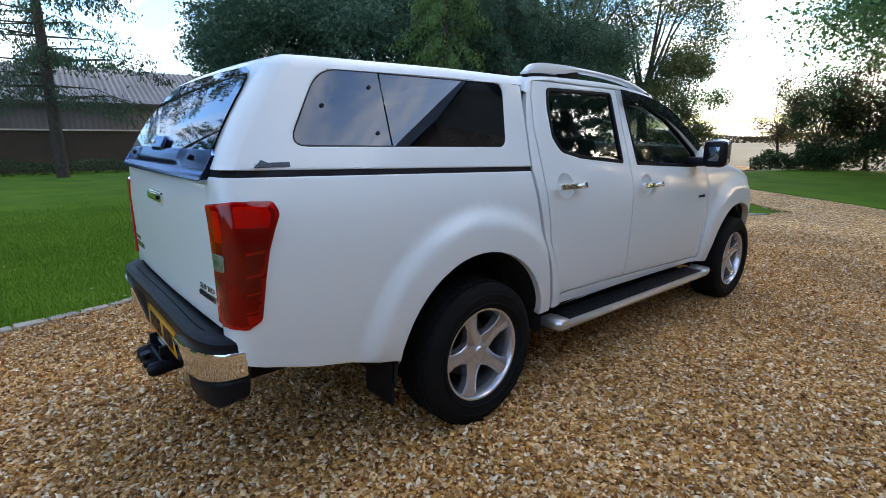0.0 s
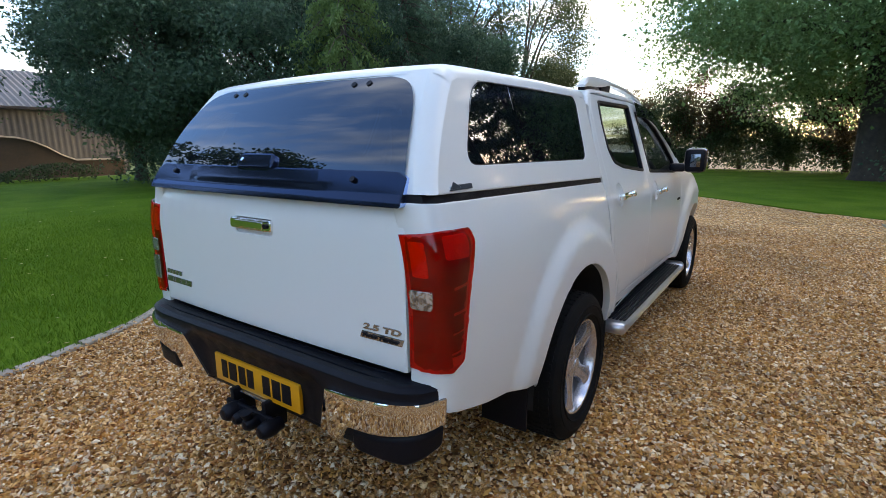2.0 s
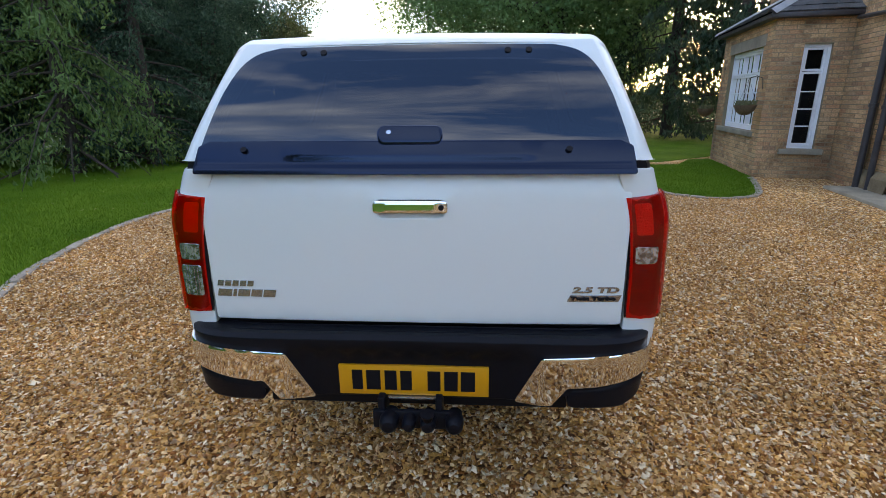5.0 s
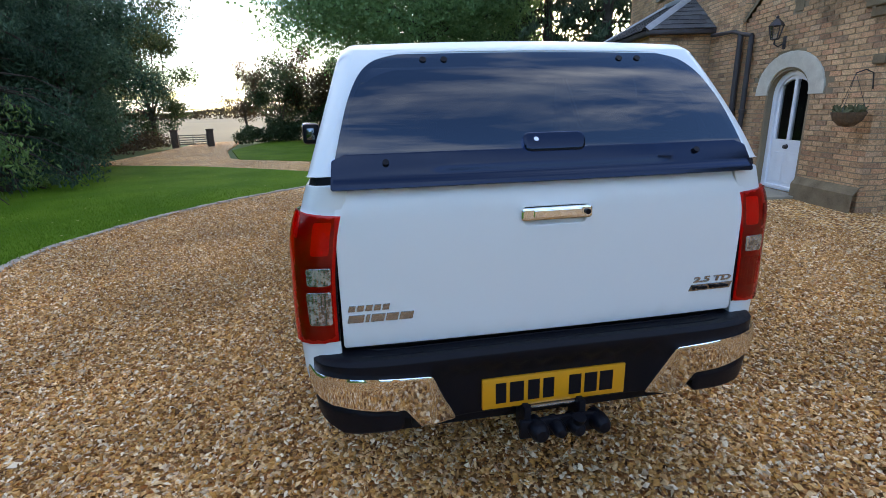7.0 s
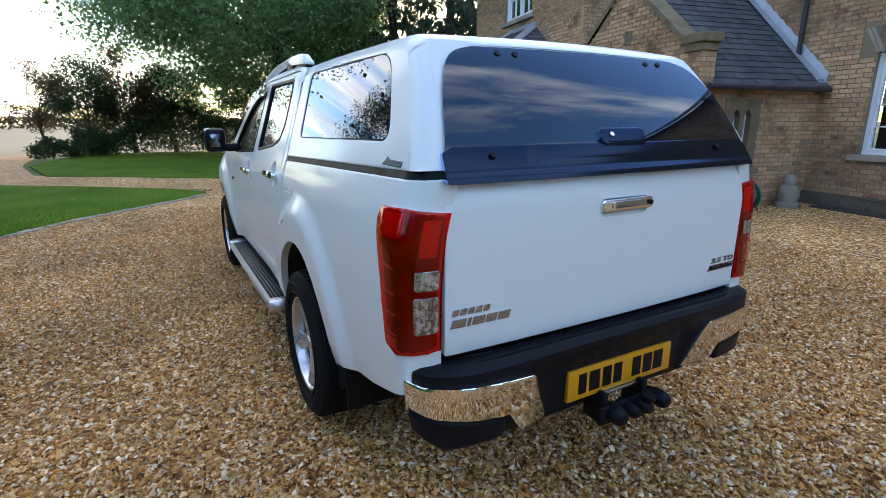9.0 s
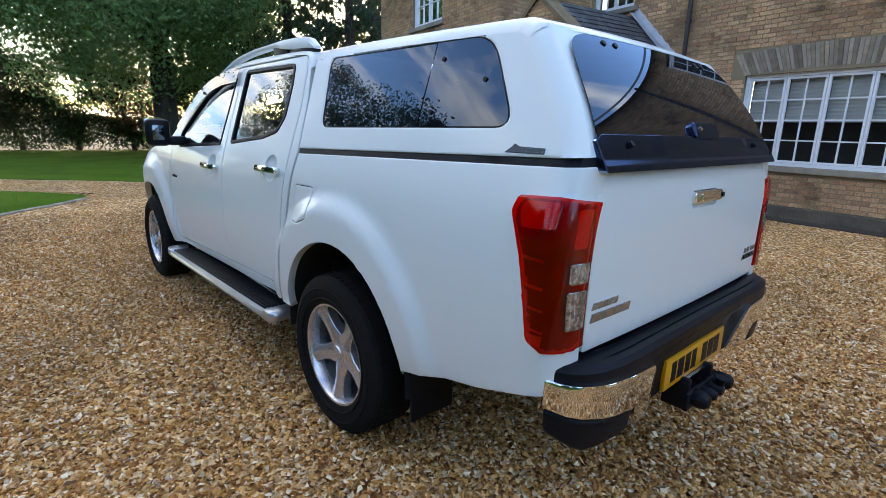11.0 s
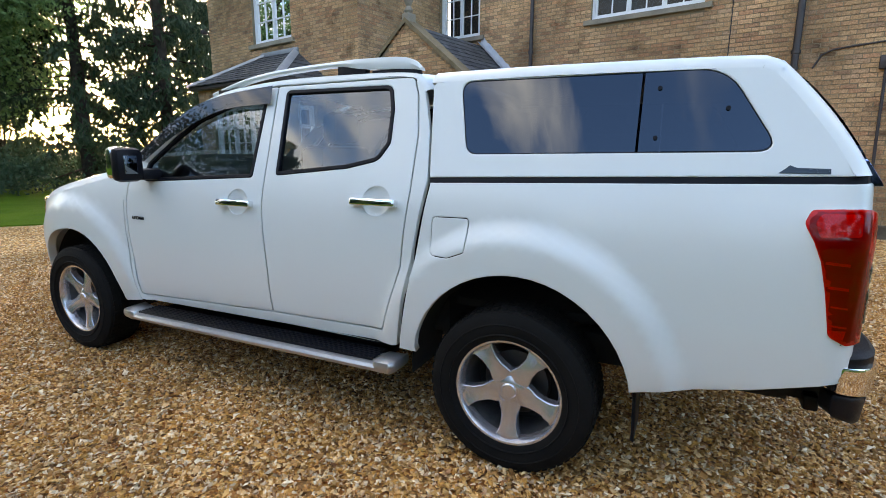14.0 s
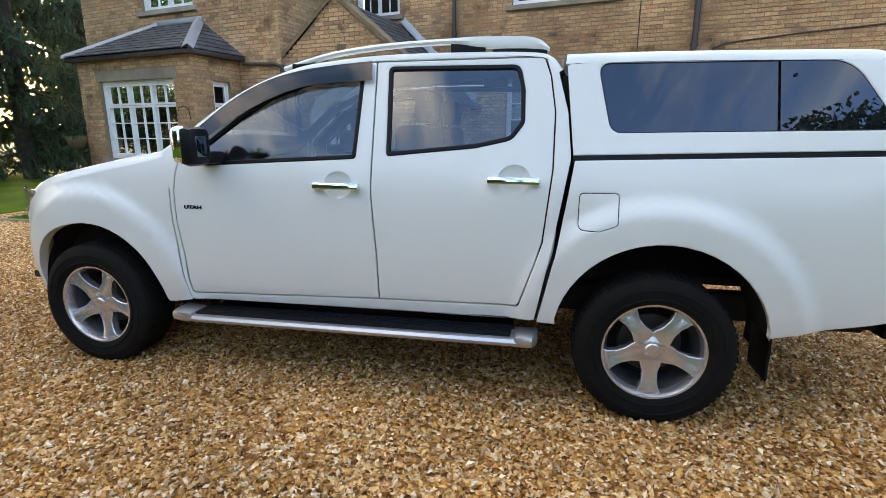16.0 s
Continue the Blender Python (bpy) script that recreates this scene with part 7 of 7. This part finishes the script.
def blades(count, poly, x0, x1, y0, y1, seed, near):
    rg = np.random.default_rng(seed)
    x, y = rg.uniform(x0, x1, count * 4), rg.uniform(y0, y1, count * 4)
    d = np.hypot(x - near[0], y - near[1])
    keep = in_poly(x, y, poly) & (rg.random(len(x)) < np.clip(1.3 - d / near[2], 0.04, 1))
    x, y = x[keep][:count], y[keep][:count]
    n = len(x)
    h = rg.uniform(0.018, 0.045, n)
    t = rg.uniform(0, 2 * np.pi, n)
    w = rg.uniform(0.002, 0.004, n)
    lean = rg.normal(0, 0.012, (n, 2))
    v = np.zeros((n, 3, 3))
    v[:, 0] = np.stack([x - w * np.cos(t), y - w * np.sin(t), np.full(n, 0.01)], 1)
    v[:, 1] = np.stack([x + w * np.cos(t), y + w * np.sin(t), np.full(n, 0.01)], 1)
    v[:, 2] = np.stack([x + lean[:, 0], y + lean[:, 1], 0.012 + h], 1)
    return scatter_mesh("grass", v.reshape(-1, 3), np.arange(n * 3).reshape(-1, 3), BLADE)


tagged(new("grass", blades(150000, LAWN_A, -5, 11, 0.6, 12, 7, (0.5, 3.0, 6.5))), "short mown grass blades", kind="stuff")
tagged(new("grass", blades(20000, LAWN_C, 5, 10, -6, -2.9, 8, (6.0, -3.8, 5.0))), "short mown grass blades", kind="stuff")


def leaf_quads(centres, size, rg, droop=0.0, aspect=1.6):
    """One bent leaf or spray at each centre: two triangles folded along the rib."""
    n = len(centres)
    d = rg.normal(size=(n, 3)); d[:, 2] -= droop * 2.0
    d /= np.linalg.norm(d, axis=1)[:, None] + 1e-9
    s = np.cross(d, rg.normal(size=(n, 3))); s /= np.linalg.norm(s, axis=1)[:, None] + 1e-9
    up = np.cross(d, s)
    L = (size * rg.uniform(0.6, 1.3, n))[:, None]
    v = np.stack([centres - d * L * 0.5, centres + s * L / aspect * 0.5 + up * L * 0.12, centres + d * L * 0.5, centres - s * L / aspect * 0.5 + up * L * 0.12], 1)
    f = np.array([[0, 1, 2], [0, 2, 3]])[None] + (np.arange(n) * 4)[:, None, None]
    return v.reshape(-1, 3), f.reshape(-1, 3)


def fallen_leaves(count, poly, x0, x1, y0, y1, seed, size, z, material, label):
    """Small leaves strewn flat on the ground."""
    rg = np.random.default_rng(seed)
    x, y = rg.uniform(x0, x1, count * 3), rg.uniform(y0, y1, count * 3)
    ok = in_poly(x, y, poly)
    x, y = x[ok][:count], y[ok][:count]
    v, f = leaf_quads(np.stack([x, y, np.full(len(x), z)], 1), size, rg, 0.0, 1.4)
    v[:, 2] = z + (v[:, 2] - z) * 0.2
    return tagged(new("fallen_leaves", scatter_mesh("fallen_leaves", v, f, material)), label, "leaves", kind="stuff")


def broadleaf(x, y, height, radius, crown_low, leaves, leaf, material, label, seed, trunk_r=0.22, clumps=40, name="tree", squash=1.0, category="tree", fill=1.0, lean=(0.0, 0.0)):
    """Trunk, limbs that fork to clumps, and leaves gathered in those clumps, so that the outline is uneven and has gaps."""
    rg = np.random.default_rng(seed)
    ob = thing(name, label, category, m=pose(x, y, 0))
    cz, rz = (height + crown_low) / 2, (height - crown_low) / 2
    dirs = rg.normal(size=(clumps, 3)); dirs /= np.linalg.norm(dirs, axis=1)[:, None]
    rad = rg.uniform(0.45, 0.95, clumps) ** 0.6
    cc = dirs * rad[:, None] * np.array([radius, radius * squash, rz]) + np.array([lean[0], lean[1], cz])
    cr = radius * rg.uniform(0.20, 0.40, clumps) * fill
    bm = bmesh.new()
    fork = Vector((rg.normal(0, 0.2), rg.normal(0, 0.2), crown_low + rz * 0.5))
    tube(bm, [(0, 0, -0.05), (0.02, 0.01, 0.3), (fork.x * 0.5, fork.y * 0.5, fork.z * 0.6), fork], [trunk_r * 1.35, trunk_r, trunk_r * 0.8, trunk_r * 0.55], 10)
    for k in range(min(clumps, 16)):
        c = Vector(cc[k]); m = fork.lerp(c, 0.5) + Vector(rg.normal(0, 0.15, 3))
        s = Vector((fork.x * 0.5, fork.y * 0.5, fork.z * rg.uniform(0.6, 1.0)))
        tube(bm, [s, m, c], [trunk_r * 0.34, trunk_r * 0.2, trunk_r * 0.05], 6)
    part("trunk", bm, BARK, ob)
    which = rg.choice(clumps, leaves, p=cr ** 2 / (cr ** 2).sum())
    p = rg.normal(size=(leaves, 3)); p /= np.linalg.norm(p, axis=1)[:, None]
    p *= (rg.random(leaves) ** 0.45)[:, None]
    p = cc[which] + p * cr[which][:, None] * np.array([1.15, 1.15, 0.75])
    p = p[p[:, 2] > max(0.05, crown_low * 0.4)]
    v, f = leaf_quads(p, leaf, rg, 0.15)
    heart = leaves // 6
    core = cc[which[:heart]] + rg.normal(0, 0.36, (heart, 3)) * cr[which[:heart]][:, None]
    core = core[core[:, 2] > max(0.2, crown_low * 0.6)]
    v2, f2 = leaf_quads(core, leaf * 1.6, rg, 0.1)
    v, f = np.concatenate([v, v2]), np.concatenate([f, f2 + len(v)])
    co = new("crown", scatter_mesh("crown", v, f, material))
    co.parent = ob
    return ob


def conifer(x, y, height, radius, low, whorls, material, label, seed, leaf=0.35, trunk_r=0.25, sprays=26, droop=0.35, open_top=0.0):
    """A straight trunk with whorls of drooping boughs that carry hanging sprays."""
    rg = np.random.default_rng(seed)
    ob = thing("conifer", label, "conifer tree", m=pose(x, y, 0))
    bm = bmesh.new()
    tube(bm, [(0, 0, -0.05), (0, 0, height * 0.5), (0.05, 0, height)], [trunk_r, trunk_r * 0.7, 0.03], 10)
    part("trunk", bm, BARK, ob)
    bm = bmesh.new()
    pts = []
    for k in range(whorls):
        f = k / (whorls - 1)
        z = low + (height - low) * f
        R = radius * (1 - f) ** 0.7 * rg.uniform(0.75, 1.1) + 0.2
        for j in range(rg.integers(4, 7)):
            t = rg.uniform(0, 2 * np.pi)
            e = np.array([R * np.cos(t), R * np.sin(t), -droop * R * rg.uniform(0.5, 1.3)])
            m = e * 0.5 + np.array([0, 0, 0.10 * R])
            tube(bm, [(0, 0, z), Vector((0, 0, z)) + Vector(m), Vector((0, 0, z)) + Vector(e)], [trunk_r * 0.16 * (1 - f) + 0.012, 0.014, 0.005], 5, False)
            s = rg.random(sprays) ** 0.6
            q = np.array([0, 0, z]) + (2 * s * (1 - s))[:, None] * m + (s ** 2)[:, None] * e + (s * (1 - s))[:, None] * e * 0.0
            q = q + rg.normal(0, 0.05 + 0.10 * R / radius, (sprays, 3)) - np.array([0, 0, 0.12])
            pts.append(q)
    tagged(part("branchwork", bm, BARK, ob), kind="stuff")
    p = np.concatenate(pts)
    p = p[p[:, 2] > 0.1]
    v, f2 = leaf_quads(p, leaf, rg, 0.8, 2.6)
    co = new("crown", scatter_mesh("crown", v, f2, material))
    co.parent = ob
    return ob


PALE_LEAF = leaf_mat("pale_fallen_leaves", (0.28, 0.26, 0.08), (0.46, 0.42, 0.22))
RUSTY_LEAF = leaf_mat("rusty_fallen_leaves", (0.10, 0.045, 0.02), (0.22, 0.10, 0.045))
fallen_leaves(420, LAWN_A, -4.0, 11.0, 2.2, 13.0, 91, 0.045, 0.055, PALE_LEAF, "pale yellow leaves strewn on the lawn")
fallen_leaves(70, DRIVE, -4.0, 4.5, -4.0, 2.6, 92, 0.05, 0.024, RUSTY_LEAF, "a few rusty leaves on the gravel")
# big dark evergreens behind the lawn
for k, (x, y, h, r, low) in enumerate(((9.4, 12.6, 7.2, 3.4, 0.2), (12.2, 10.4, 7.2, 3.2, 0.2), (7.2, 15.8, 8.8, 3.8, 0.2), (14.8, 10.2, 6.4, 2.4, 0.2), (7.6, 20.0, 10.0, 3.0, 1.2), (11.0, 16.0, 9.6, 4.4, 0.2))):
    broadleaf(x, y, h, r, low, 46000, 0.112, LEAF_DARK, "tall dense dark evergreen at the lawn's edge", 20 + k, 0.22, 64, fill=1.0)
conifer(7.9, 8.6, 6.4, 2.7, 0.6, 20, LEAF_CEDAR, "light green drooping cedar on the lawn", 31, 0.13, 0.16, 170, 0.6)
conifer(9.6, 7.9, 6.8, 2.2, 0.3, 22, LEAF_DARK, "dark drooping cypress on the lawn", 32, 0.10, 0.2, 230, 0.5)
broadleaf(12.6, 7.9, 5.8, 2.2, 0.1, 42000, 0.075, LEAF_DARK, "dark rounded yew at the lawn's edge", 37, 0.2, 60)
conifer(-0.2, 20.5, 13.0, 3.8, 2.8, 26, LEAF_CONIFER, "thin tall larch with a bare lower trunk", 33, 0.15, 0.21, 150, 0.22)
conifer(-5.5, 23.0, 12.0, 3.2, 2.0, 18, LEAF_CONIFER, "thin tall larch with sparse boughs", 36, 0.15, 0.20, 110, 0.22)
broadleaf(2.8, 43.0, 7.6, 3.0, 2.0, 5000, 0.3, LEAF_DARK, "round dark tree behind the barn", 39, 0.2, 20)
# old oak, its limbs over the far lawn
broadleaf(21.5, -3.9, 14.5, 6.4, 3.0, 150000, 0.130, LEAF_OAK, "broad old oak with a thick trunk", 41, 0.50, 84, fill=1.15, lean=(0.0, 1.4))
broadleaf(25.0, -7.2, 9.0, 3.0, 2.0, 14000, 0.16, LEAF_OAK, "oak behind the far lawn", 42, 0.35, 44)
# tall trees beyond the gate's left and along the boundary
broadleaf(24.5, 11.5, 12.5, 3.6, 1.6, 34000, 0.095, LEAF_FAR, "tall open ash tree by the drive", 43, 0.28, 40)
broadleaf(22.0, 15.0, 13.5, 4.6, 2.2, 32000, 0.13, LEAF_DARK, "tall dark tree by the drive", 44, 0.3, 44)
broadleaf(27.8, 6.0, 4.8, 1.2, 1.0, 7000, 0.075, LEAF_BROWN, "slim young tree by the gate", 45, 0.08, 16, fill=1.8)
for k, (x, y, h) in enumerate(((27.0, 4.0, 4.6), (27.2, 2.4, 5.0), (27.4, 0.6, 4.4), (27.0, -1.4, 4.6), (26.8, -3.6, 4.2), (26.4, -6.0, 4.4), (26.0, -8.6, 4.8))):
    broadleaf(x, y, h, 1.3, 0.2, 12000, 0.095, LEAF_BROWN if k % 3 == 1 else LEAF_FAR, "dark upright boundary tree", 50 + k, 0.10, 18, fill=2.0)
# trees across the lawn behind the walk, which the hardtop's rear glass mirrors
for k, (x, y, h, r) in enumerate(((-10.5, 9.5, 9.6, 3.4), (-14.5, 8.0, 11.0, 3.8), (-8.0, 13.5, 11.0, 3.6))):
    broadleaf(x, y, h, r, 0.6, 12000, 0.22, LEAF_DARK, "dark spreading tree across the lawn", 94 + k, 0.22, 36)
# spruces beyond the bay
for k, (x, y, h, r) in enumerate(((18.8, -8.0, 16, 3.0), (17.0, -12.6, 16, 3.4), (21.0, -16.0, 15, 3.2), (16.0, -9.2, 14, 2.7))):
    conifer(x, y, h, r, 0.8, 30, LEAF_CONIFER, "tall dark spruce against the evening sky", 60 + k, 0.26, 0.24, (120, 80, 80, 110)[k], 0.4)


def hedge(name, a, b, width, height, leaves, material, label, seed, leaf=0.13):
    rg = np.random.default_rng(seed)
    a, b = np.array([*a, 0.0]), np.array([*b, 0.0])
    t = rg.random(leaves)
    side_v = np.cross(b - a, [0, 0, 1]); side_v /= np.linalg.norm(side_v)
    hh = height * (0.75 + 0.3 * np.sin(t * 23 + seed) * np.sin(t * 9))
    p = a + (b - a) * t[:, None] + side_v * (rg.normal(0, width / 2.6, leaves))[:, None]
    p[:, 2] = hh * rg.random(leaves) ** 0.6
    v, f = leaf_quads(p, leaf, rg, 0.1)
    ob = new(name, scatter_mesh(name, v, f, material))
    return tagged(ob, label, "hedge", kind="stuff")


hedge("hedge", (27, -14), (26.2, 4.8), 1.3, 1.9, 22000, LEAF_FAR, "low dark boundary hedge", 71)
broadleaf(25.2, 10.0, 6.2, 1.9, 0.3, 16000, 0.09, LEAF_FAR, "dark bushy tree by the gate", 47, 0.14, 26)
hedge("hedge", (26.4, 3.2), (24.4, 6.0), 0.8, 0.9, 3500, LEAF_FAR, "low dark hedge by the gate", 77)
hedge("hedge", (24.0, 9.6), (16.0, 10.2), 1.2, 0.8, 5000, LEAF_BROWN, "low brown hedge by the drive", 72)
hedge("hedge", (26, 10), (24, 24), 1.5, 1.8, 6000, LEAF_FAR, "dark boundary hedge", 73)
hedge("shrubs", (-14, 23.2), (7, 22.6), 1.0, 0.7, 6000, LEAF_FAR, "low shrubs at the wall's foot", 74)
hedge("shrubs", (17.6, -4.4), (21, -7.6), 1.6, 1.5, 3500, LEAF_DARK, "dark rounded shrubs under the oak", 75)
hedge("shrubs", (13.6, 8.2), (10.2, 9.4), 1.4, 1.2, 4500, LEAF_DARK, "dark low shrubs", 76)
# distant woods all round close the view
for k, (a, b, h) in enumerate((((160, -120), (170, 90), 4.0), ((-34, -40), (-38, 30), 9.0), ((-38, 30), (-10, 46), 6.0), ((-10, 46), (30, 42), 6.5), ((30, 42), (60, 60), 8.0), ((-34, -40), (0, -46), 9.0), ((26, -20), (40, -60), 10.0))):
    hedge("far_woods", a, b, 4.0, h, 9000, LEAF_FAR if k else LEAF_BROWN, "distant line of trees", 80 + k, 0.9)

# ---------------------------------------------------------------- barn, garden wall, gate
CORR = mat("corrugated_grey", (0.085, 0.088, 0.09), 0.7, col2=(0.055, 0.056, 0.058), scale=0.6, fine=12, bump=0.2)
CORR_ROOF = mat("corrugated_roof", (0.15, 0.145, 0.14), 0.75, col2=(0.10, 0.095, 0.09), scale=0.5, fine=10, bump=0.2)
OLD_BRICK = mat("old_garden_wall", (0.080, 0.058, 0.045), 0.95, col2=(0.050, 0.042, 0.034), scale=0.8, fine=14, bump=0.6, bump_scale=30)
barn = thing("barn", "long grey corrugated barn behind the garden wall", "barn", m=pose(0, 0, 0, 0, 0, -3))
bm = bmesh.new()


def corrugated(bm, x0, x1, p0, p1, pitch, amp):
    n = int((x1 - x0) / pitch * 4)
    p0, p1 = Vector(p0), Vector(p1)
    nn = Vector((0, p1.y - p0.y, p1.z - p0.z)).cross(Vector((1, 0, 0))).normalized()
    grid_mesh(bm, [[Vector((x0 + (x1 - x0) * i / n, p.y, p.z)) + nn * amp * math.sin(2 * math.pi * i / 4) for i in range(n + 1)] for p in (p0, p1)])


corrugated(bm, -26, 9, (0, 28.0, 0), (0, 28.0, 3.15), 0.24, 0.012)
part("barn_wall", bm, CORR, barn)
bm = bmesh.new()
corrugated(bm, -26.3, 9.3, (0, 27.7, 3.10), (0, 33.5, 5.3), 0.26, 0.028)
part("barn_roof", bm, CORR_ROOF, barn, "pale corrugated roof")
bm = bmesh.new()
box(bm, -26, 9, 28.3, 39, 0, 3.0)
part("barn_body", bm, CORR, barn)
bm = bmesh.new()
box(bm, -26.3, 9.3, 27.66, 27.76, 3.0, 3.12)
part("barn_gutter", bm, IRON, barn)
gw = bmesh.new()
n = 60
tops = [1.72 if x < 4.6 else 1.72 - 1.0 * min(1, (x - 4.6) / 2.2) ** 2 for x in np.linspace(-20, 9, n)]
xs = np.linspace(-20, 9, n)
rows = [[Vector((x, 24.6, 0)) for x in xs], [Vector((x, 24.6, t)) for x, t in zip(xs, tops)], [Vector((x, 24.95, t)) for x, t in zip(xs, tops)], [Vector((x, 24.95, 0)) for x in xs]]
grid_mesh(gw, rows)
wall_ob = link("garden_wall", gw, OLD_BRICK, smooth=0)
tagged(wall_ob, "long old brick garden wall with sloped end", kind="structure")
gw = bmesh.new()
rows = [[Vector((x, 24.52 + dy, t + dz)) for x, t in zip(xs, tops)] for dy, dz in ((0, 0), (0.05, 0.07), (0.45, 0.07), (0.50, 0))]
grid_mesh(gw, rows)
link("coping", gw, STONE, wall_ob, smooth=0)

GATE_AT = pose(23.4, 7.8, 0, 0, 0, 100) @ Matrix.Diagonal((0.44, 0.50, 0.52, 1))
for k, s in enumerate((-1, 1)):
    bm = bmesh.new()
    box(bm, -0.33, 0.33, -0.33, 0.33, -0.05, 1.45, 0.02)
    box(bm, -0.40, 0.40, -0.40, 0.40, 1.45, 1.58, 0.03)
    pl = link("gate_pillar", bm, OLD_BRICK)
    pl.matrix_world = GATE_AT @ pose(s * 1.75, 0, 0)
    tagged(pl, "square brick gate pillar with stone cap", "gate pillar", "gate pillars")
gate_ob = thing("field_gate", "grey five-bar field gate between brick pillars", "gate", m=GATE_AT)
GATE_WOOD = mat("grey_gate_wood", (0.20, 0.18, 0.15), 0.9, col2=(0.12, 0.11, 0.09), scale=6, bump=0.3)
for z in (0.25, 0.45, 0.65, 0.85, 1.05):
    bm = bmesh.new()
    box(bm, -1.4, 1.4, -0.02, 0.02, z - 0.04, z + 0.04, 0.006)
    part("bar", bm, GATE_WOOD, gate_ob)
for x in (-1.36, 0.0, 1.36):
    bm = bmesh.new()
    box(bm, x - 0.04, x + 0.04, -0.045, -0.021, 0.12, 1.15, 0.006)
    part("stile", bm, GATE_WOOD, gate_ob)

lay_kerb(KERB_A, "kerb")
lay_kerb(KERB_C, "kerb_island")

# ---------------------------------------------------------------- single bricks of the porch, last
BRICK_MESHES = []
for k in range(5):
    rr = random.Random(k)
    bm = bmesh.new()
    box(bm, 0, 1, 0, 1, 0, 1)
    for v in bm.verts:
        v.co += Vector((rr.uniform(-0.02, 0.02), 0, rr.uniform(-0.04, 0.04)))
    bm.faces.ensure_lookup_table()
    m = bpy.data.meshes.new("brick"); bm.to_mesh(m); bm.free(); m.materials.append(BRICK); BRICK_MESHES.append(m)
for k, (par, surf, (x0, x1, z0, z1, j)) in enumerate(BRICKS_SINGLE):
    ob = new("brick", BRICK_MESHES[k % 5])
    ob.parent = par
    p = surf(x0, z0, 0.008)
    q = surf(x1, z1, -j)
    ob.matrix_local = Matrix.Translation((min(p.x, q.x), min(p.y, q.y), z0)) @ Matrix.Diagonal((abs(q.x - p.x), abs(q.y - p.y), z1 - z0, 1))
